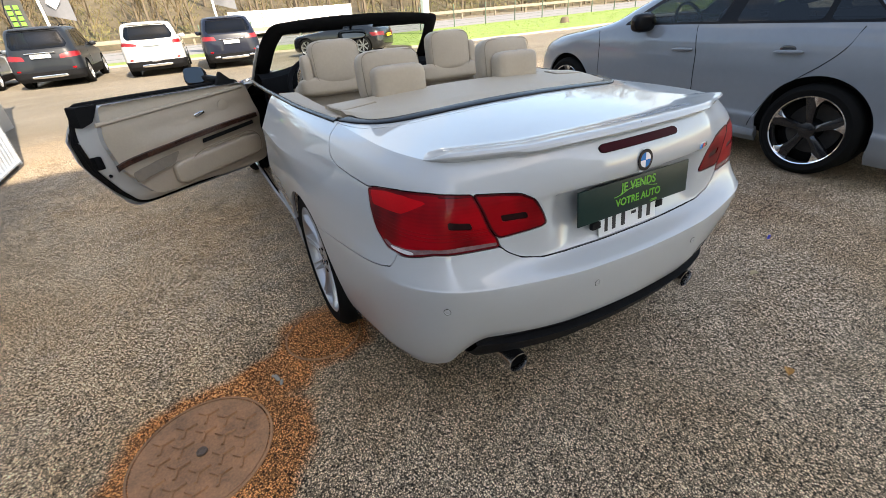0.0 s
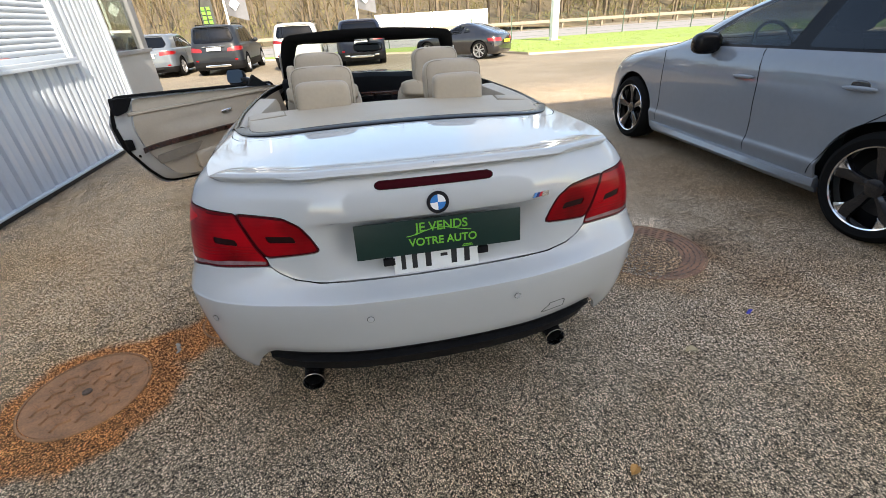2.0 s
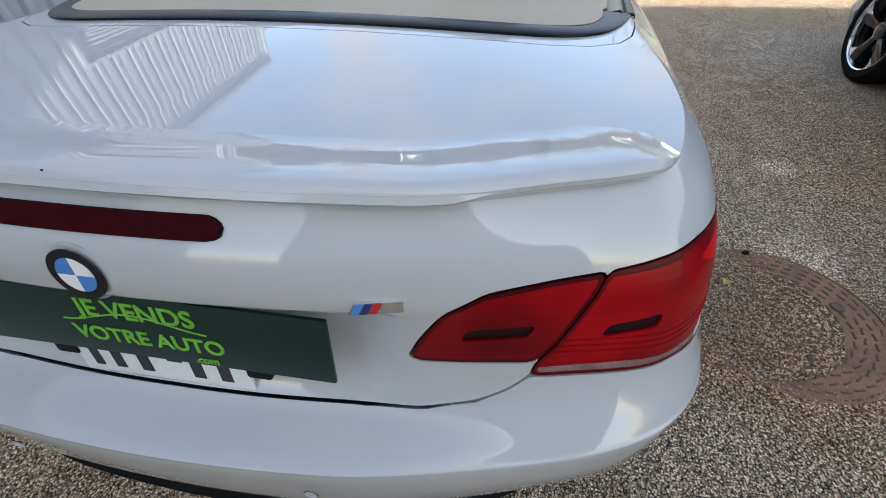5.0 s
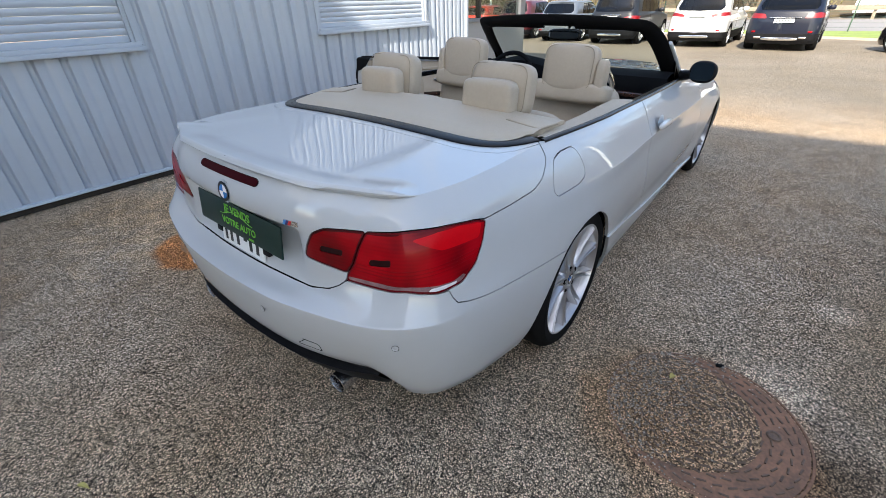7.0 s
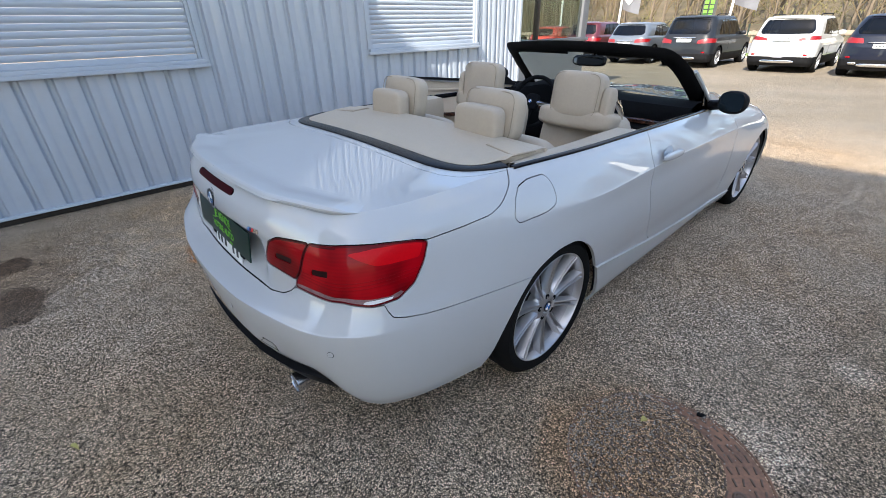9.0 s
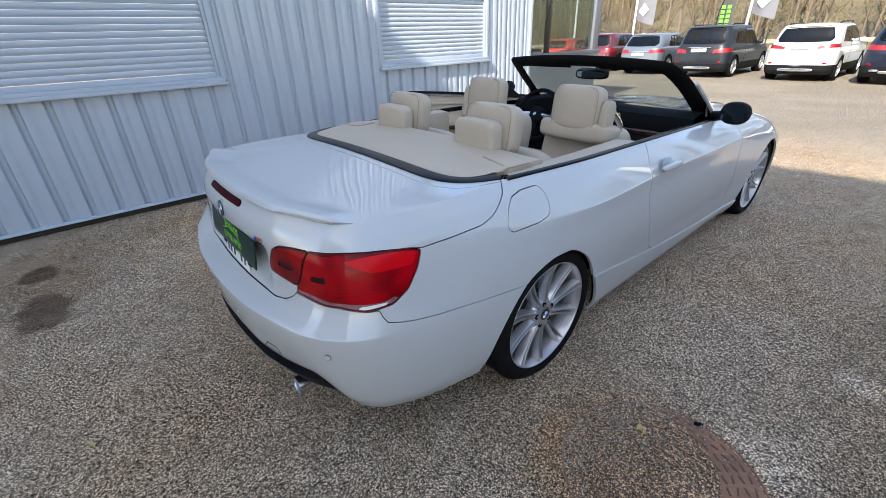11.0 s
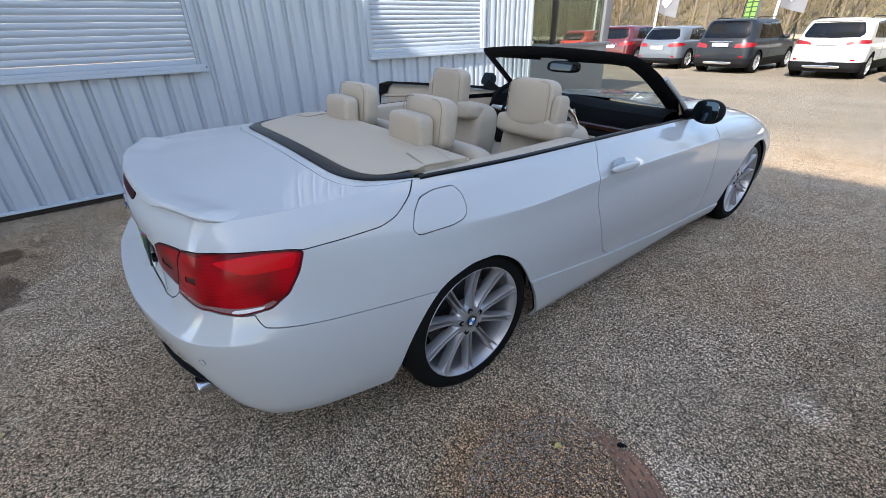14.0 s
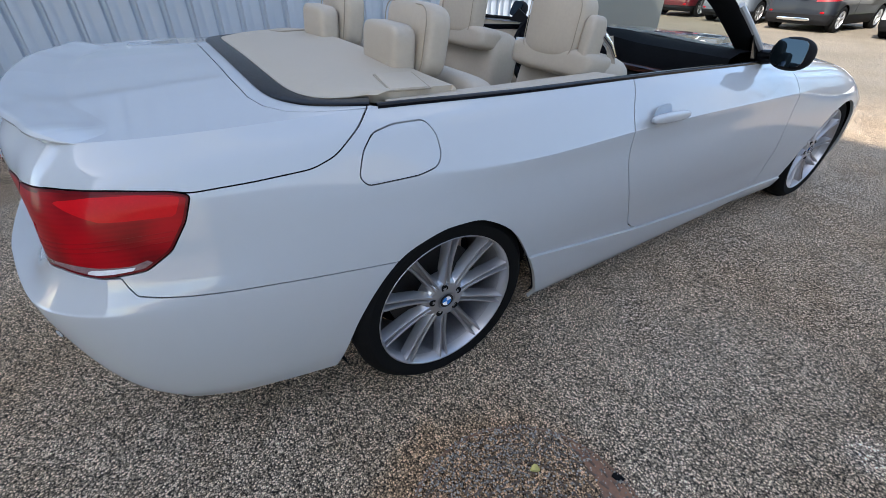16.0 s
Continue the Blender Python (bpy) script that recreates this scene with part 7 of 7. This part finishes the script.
def cover_base(name, label, x, y, r, sink=0.0, plate=True, iron=RUST):
    c = thing(name, label, "manhole cover", m=pose(0, 0, 0) if not sink else pose(x, y, -.004, 0, sink, 0) @ pose(-x, -y, 0))
    if plate:
        part("plate", lathe([(0.0, .001), (.005, r - .012), (.0045, r - .008), (-.02, r - .008)], 72), iron, c, m=pose(x, y, 0, 0, -90, 0))
    part("ring", lathe([(-.02, r - .004), (.0065, r - .004), (.0075, r), (.005, r + .005), (-.005, r + .007)], 72), iron, c, "worn iron seating ring", m=pose(x, y, 0, 0, -90, 0))
    return c


def bar(x0, y0, x1, y1, w, z, h):
    p, q = np.array((x0, y0)), np.array((x1, y1))
    d = (q - p) / np.linalg.norm(q - p)
    n2 = np.array((-d[1], d[0])) * w / 2
    a = [p - n2, q - n2, q + n2, p + n2]
    b = [p - n2 * .6 + d * w * .2, q - n2 * .6 - d * w * .2, q + n2 * .6 - d * w * .2, p + n2 * .6 + d * w * .2]
    return loft([[(*i, z) for i in a], [(*i, z + h) for i in b]])


RUST_ORANGE = material("orange_rusty_iron", (0.37, 0.18, 0.085), 0.85, vary=0.5, scale=12, bump=0.7, bscale=180, dirt=(0.20, 0.11, 0.06))
c1 = cover_base("manhole_cover", "rusty round iron cover with a pattern of three-armed ridges", -1.49, .525, .235, iron=RUST_ORANGE)
bars = []
st = .078
for i in range(-5, 6):
    for j in range(-5, 6):
        x, y = (i + .5 * (j % 2)) * st * 1.05, j * st * .9
        if math.hypot(x, y) > .196 or math.hypot(x, y) < .035:
            continue
        for a in (90, 210, 330):
            t = radians(a + 24)
            bars.append(bar(x, y, x + .041 * math.cos(t), y + .041 * math.sin(t), .012, .004, .0075))
part("tread", moved(join(*bars), pose(-1.49, .525, 0, 0, 0, 20)), RUST_ORANGE, c1, "raised ridges")
part("key_hole", lathe([(0.006, .001), (.0065, .010), (.010, .013), (.010, .017), (.003, .019)], 24), RUST_RIM, c1, m=pose(-1.49, .525, 0, 0, -90, 0))

c2 = cover_base("manhole_cover", "brown rusty round cover with rings of short raised dashes", 1.435, .89, .33, sink=-.35)
bars = []
for k in range(1, 11):
    r = .029 * k + .010
    n = max(5, int(2 * math.pi * r / .044))
    for i in range(n):
        a = 2 * math.pi * (i + .5 * (k % 2)) / n
        if math.hypot(r * math.cos(a) - .215, r * math.sin(a) - .06) < .036:
            continue
        t = a + math.pi / 2 + (.18 if k % 2 else -.18)
        l = .0145
        bars.append(bar(r * math.cos(a) - l * math.cos(t), r * math.sin(a) - l * math.sin(t), r * math.cos(a) + l * math.cos(t), r * math.sin(a) + l * math.sin(t), .007, .004, .0045))
part("tread", moved(join(*bars), pose(1.435, .89, 0)), RUST_RIM, c2, "raised dashes")
part("key_hole", lathe([(0.0052, .001), (.0055, .012), (.010, .016), (.010, .021), (.003, .024)], 24), RUST_RIM, c2, m=pose(1.650, .950, 0, 0, -90, 0))
part("lift_slot", box(-.016, .016, -.011, .011, -.002, .010, .003), SEAM, c2, m=pose(1.443, 1.212, 0, 0, 0, 10))
c3 = cover_base("valve_cover", "small rust-stained round cover sunk in the asphalt", -.945, .90, .17, sink=.3, plate=False, iron=RUST_ORANGE)

LEAF_TAN = material("dry_tan_leaf", (0.42, 0.34, 0.20), 0.8, vary=0.2, scale=30)
LEAF_ORANGE = material("dry_orange_leaf", (0.50, 0.25, 0.07), 0.8, vary=0.2, scale=30)
LEAF_YELLOW = material("yellow_leaf", (0.55, 0.48, 0.16), 0.8, vary=0.2, scale=30)
BLUE_BIT = material("blue_plastic_scrap", (0.06, 0.06, 0.45), 0.5, vary=0.1)
PALE_STONE = material("pale_mortar", (0.36, 0.32, 0.27), 0.9, vary=0.2, scale=20, bump=0.4, bscale=120)


def leaf(x, y, l, w, turn, mat, label):
    g = [[(t * l, s * w * math.sin(math.pi * (.5 + t) * .98 + .03) ** .7, .006 + .010 * abs(s) + .006 * math.cos(t * 5)) for s in np.linspace(-1, 1, 5)] for t in np.linspace(-.5, .5, 9)]
    return tagged(part("dry_leaf", moved(loft(g, closed=False), pose(x, y, .002, 0, 0, turn)), mat), label, "leaf", "litter")


GRIT = material("loose_chippings", (0.30, 0.27, 0.23), 0.85, vary=0.3, scale=60)
gi, gl = GRIT.node_tree.nodes, GRIT.node_tree.links
geo, gr = gi.new("ShaderNodeNewGeometry"), gi.new("ShaderNodeValToRGB")
gr.color_ramp.elements[0].color, gr.color_ramp.elements[1].color = (.07, .06, .05, 1), (.52, .47, .40, 1)
gl.new(geo.outputs["Random Per Island"], gr.inputs["Fac"])
gl.new(gr.outputs["Color"], gi["Principled BSDF"].inputs["Base Color"])


def chippings(n, x, y, r, bias, label):
    """Loose stones strewn over a disc, thickest on its side towards the car."""
    q = np.random.RandomState(11)
    a, d = q.uniform(0, 6.28, 6 * n), r * np.sqrt(q.rand(6 * n))
    px, py = d * np.cos(a), d * np.sin(a)
    keep = q.rand(6 * n) < np.clip(.5 - bias * (px - .25 * py) / r, .03, 1) ** 2.2
    px, py = px[keep][:n] + x, py[keep][:n] + y
    s = q.uniform(.0016, .0042, len(px))
    oct_v = np.array([(1, 0, 0), (0, 1, 0), (-1, 0, 0), (0, -1, 0), (0, 0, .8), (0, 0, -.8)], float)
    oct_f = np.array([(0, 1, 4), (1, 2, 4), (2, 3, 4), (3, 0, 4), (1, 0, 5), (2, 1, 5), (3, 2, 5), (0, 3, 5)])
    w = q.uniform(0, 6.28, len(px))
    v = oct_v[None] * s[:, None, None] * q.uniform(.6, 1.3, (len(px), 6, 1))
    v = np.stack([v[..., 0] * np.cos(w)[:, None] - v[..., 1] * np.sin(w)[:, None] + px[:, None], v[..., 0] * np.sin(w)[:, None] + v[..., 1] * np.cos(w)[:, None] + py[:, None], v[..., 2] + .0065], -1).reshape(-1, 3)
    f = (np.arange(len(px))[:, None, None] * 6 + oct_f[None]).reshape(-1, 3)
    return tagged(part("chippings", (v, f), GRIT, smooth=False), label, "gravel", kind="stuff")


chippings(2400, 1.435, .89, .335, .75, "loose pale and dark chippings strewn over the iron cover")
leaf(.515, -.361, .045, .016, 30, LEAF_ORANGE, "small orange dry leaf on the asphalt")
leaf(1.072, .059, .055, .016, 170, LEAF_TAN, "pale dry leaf on the asphalt")
leaf(-.125, -.63, .05, .008, 25, LEAF_YELLOW, "thin yellow leaf on the asphalt")
leaf(1.30, 1.02, .03, .012, 60, LEAF_YELLOW, "small yellow leaf on the iron cover")
tagged(part("plastic_scrap", moved(loft([[(t * .04, s * .006, .004 + .01 * math.sin(t * 6 + s)) for s in (-1, 0, 1)] for t in np.linspace(-.5, .5, 7)], closed=False), pose(1.515, .213, .004, 0, 0, 20)), BLUE_BIT), "scrap of blue plastic on the asphalt", "litter", "litter")
tagged(part("mortar_spill", join(moved(cushion(.009, .024, .005, 2.2), pose(-1.192, .735, .002, 0, 0, 14)), moved(cushion(.007, .018, .004, 2.2), pose(-1.180, .700, .002, 0, 0, -18)), moved(cushion(.006, .008, .004, 2.2), pose(-1.205, .755, .002))), PALE_STONE), "pale mortar spill beside the iron cover", "mortar", "litter")
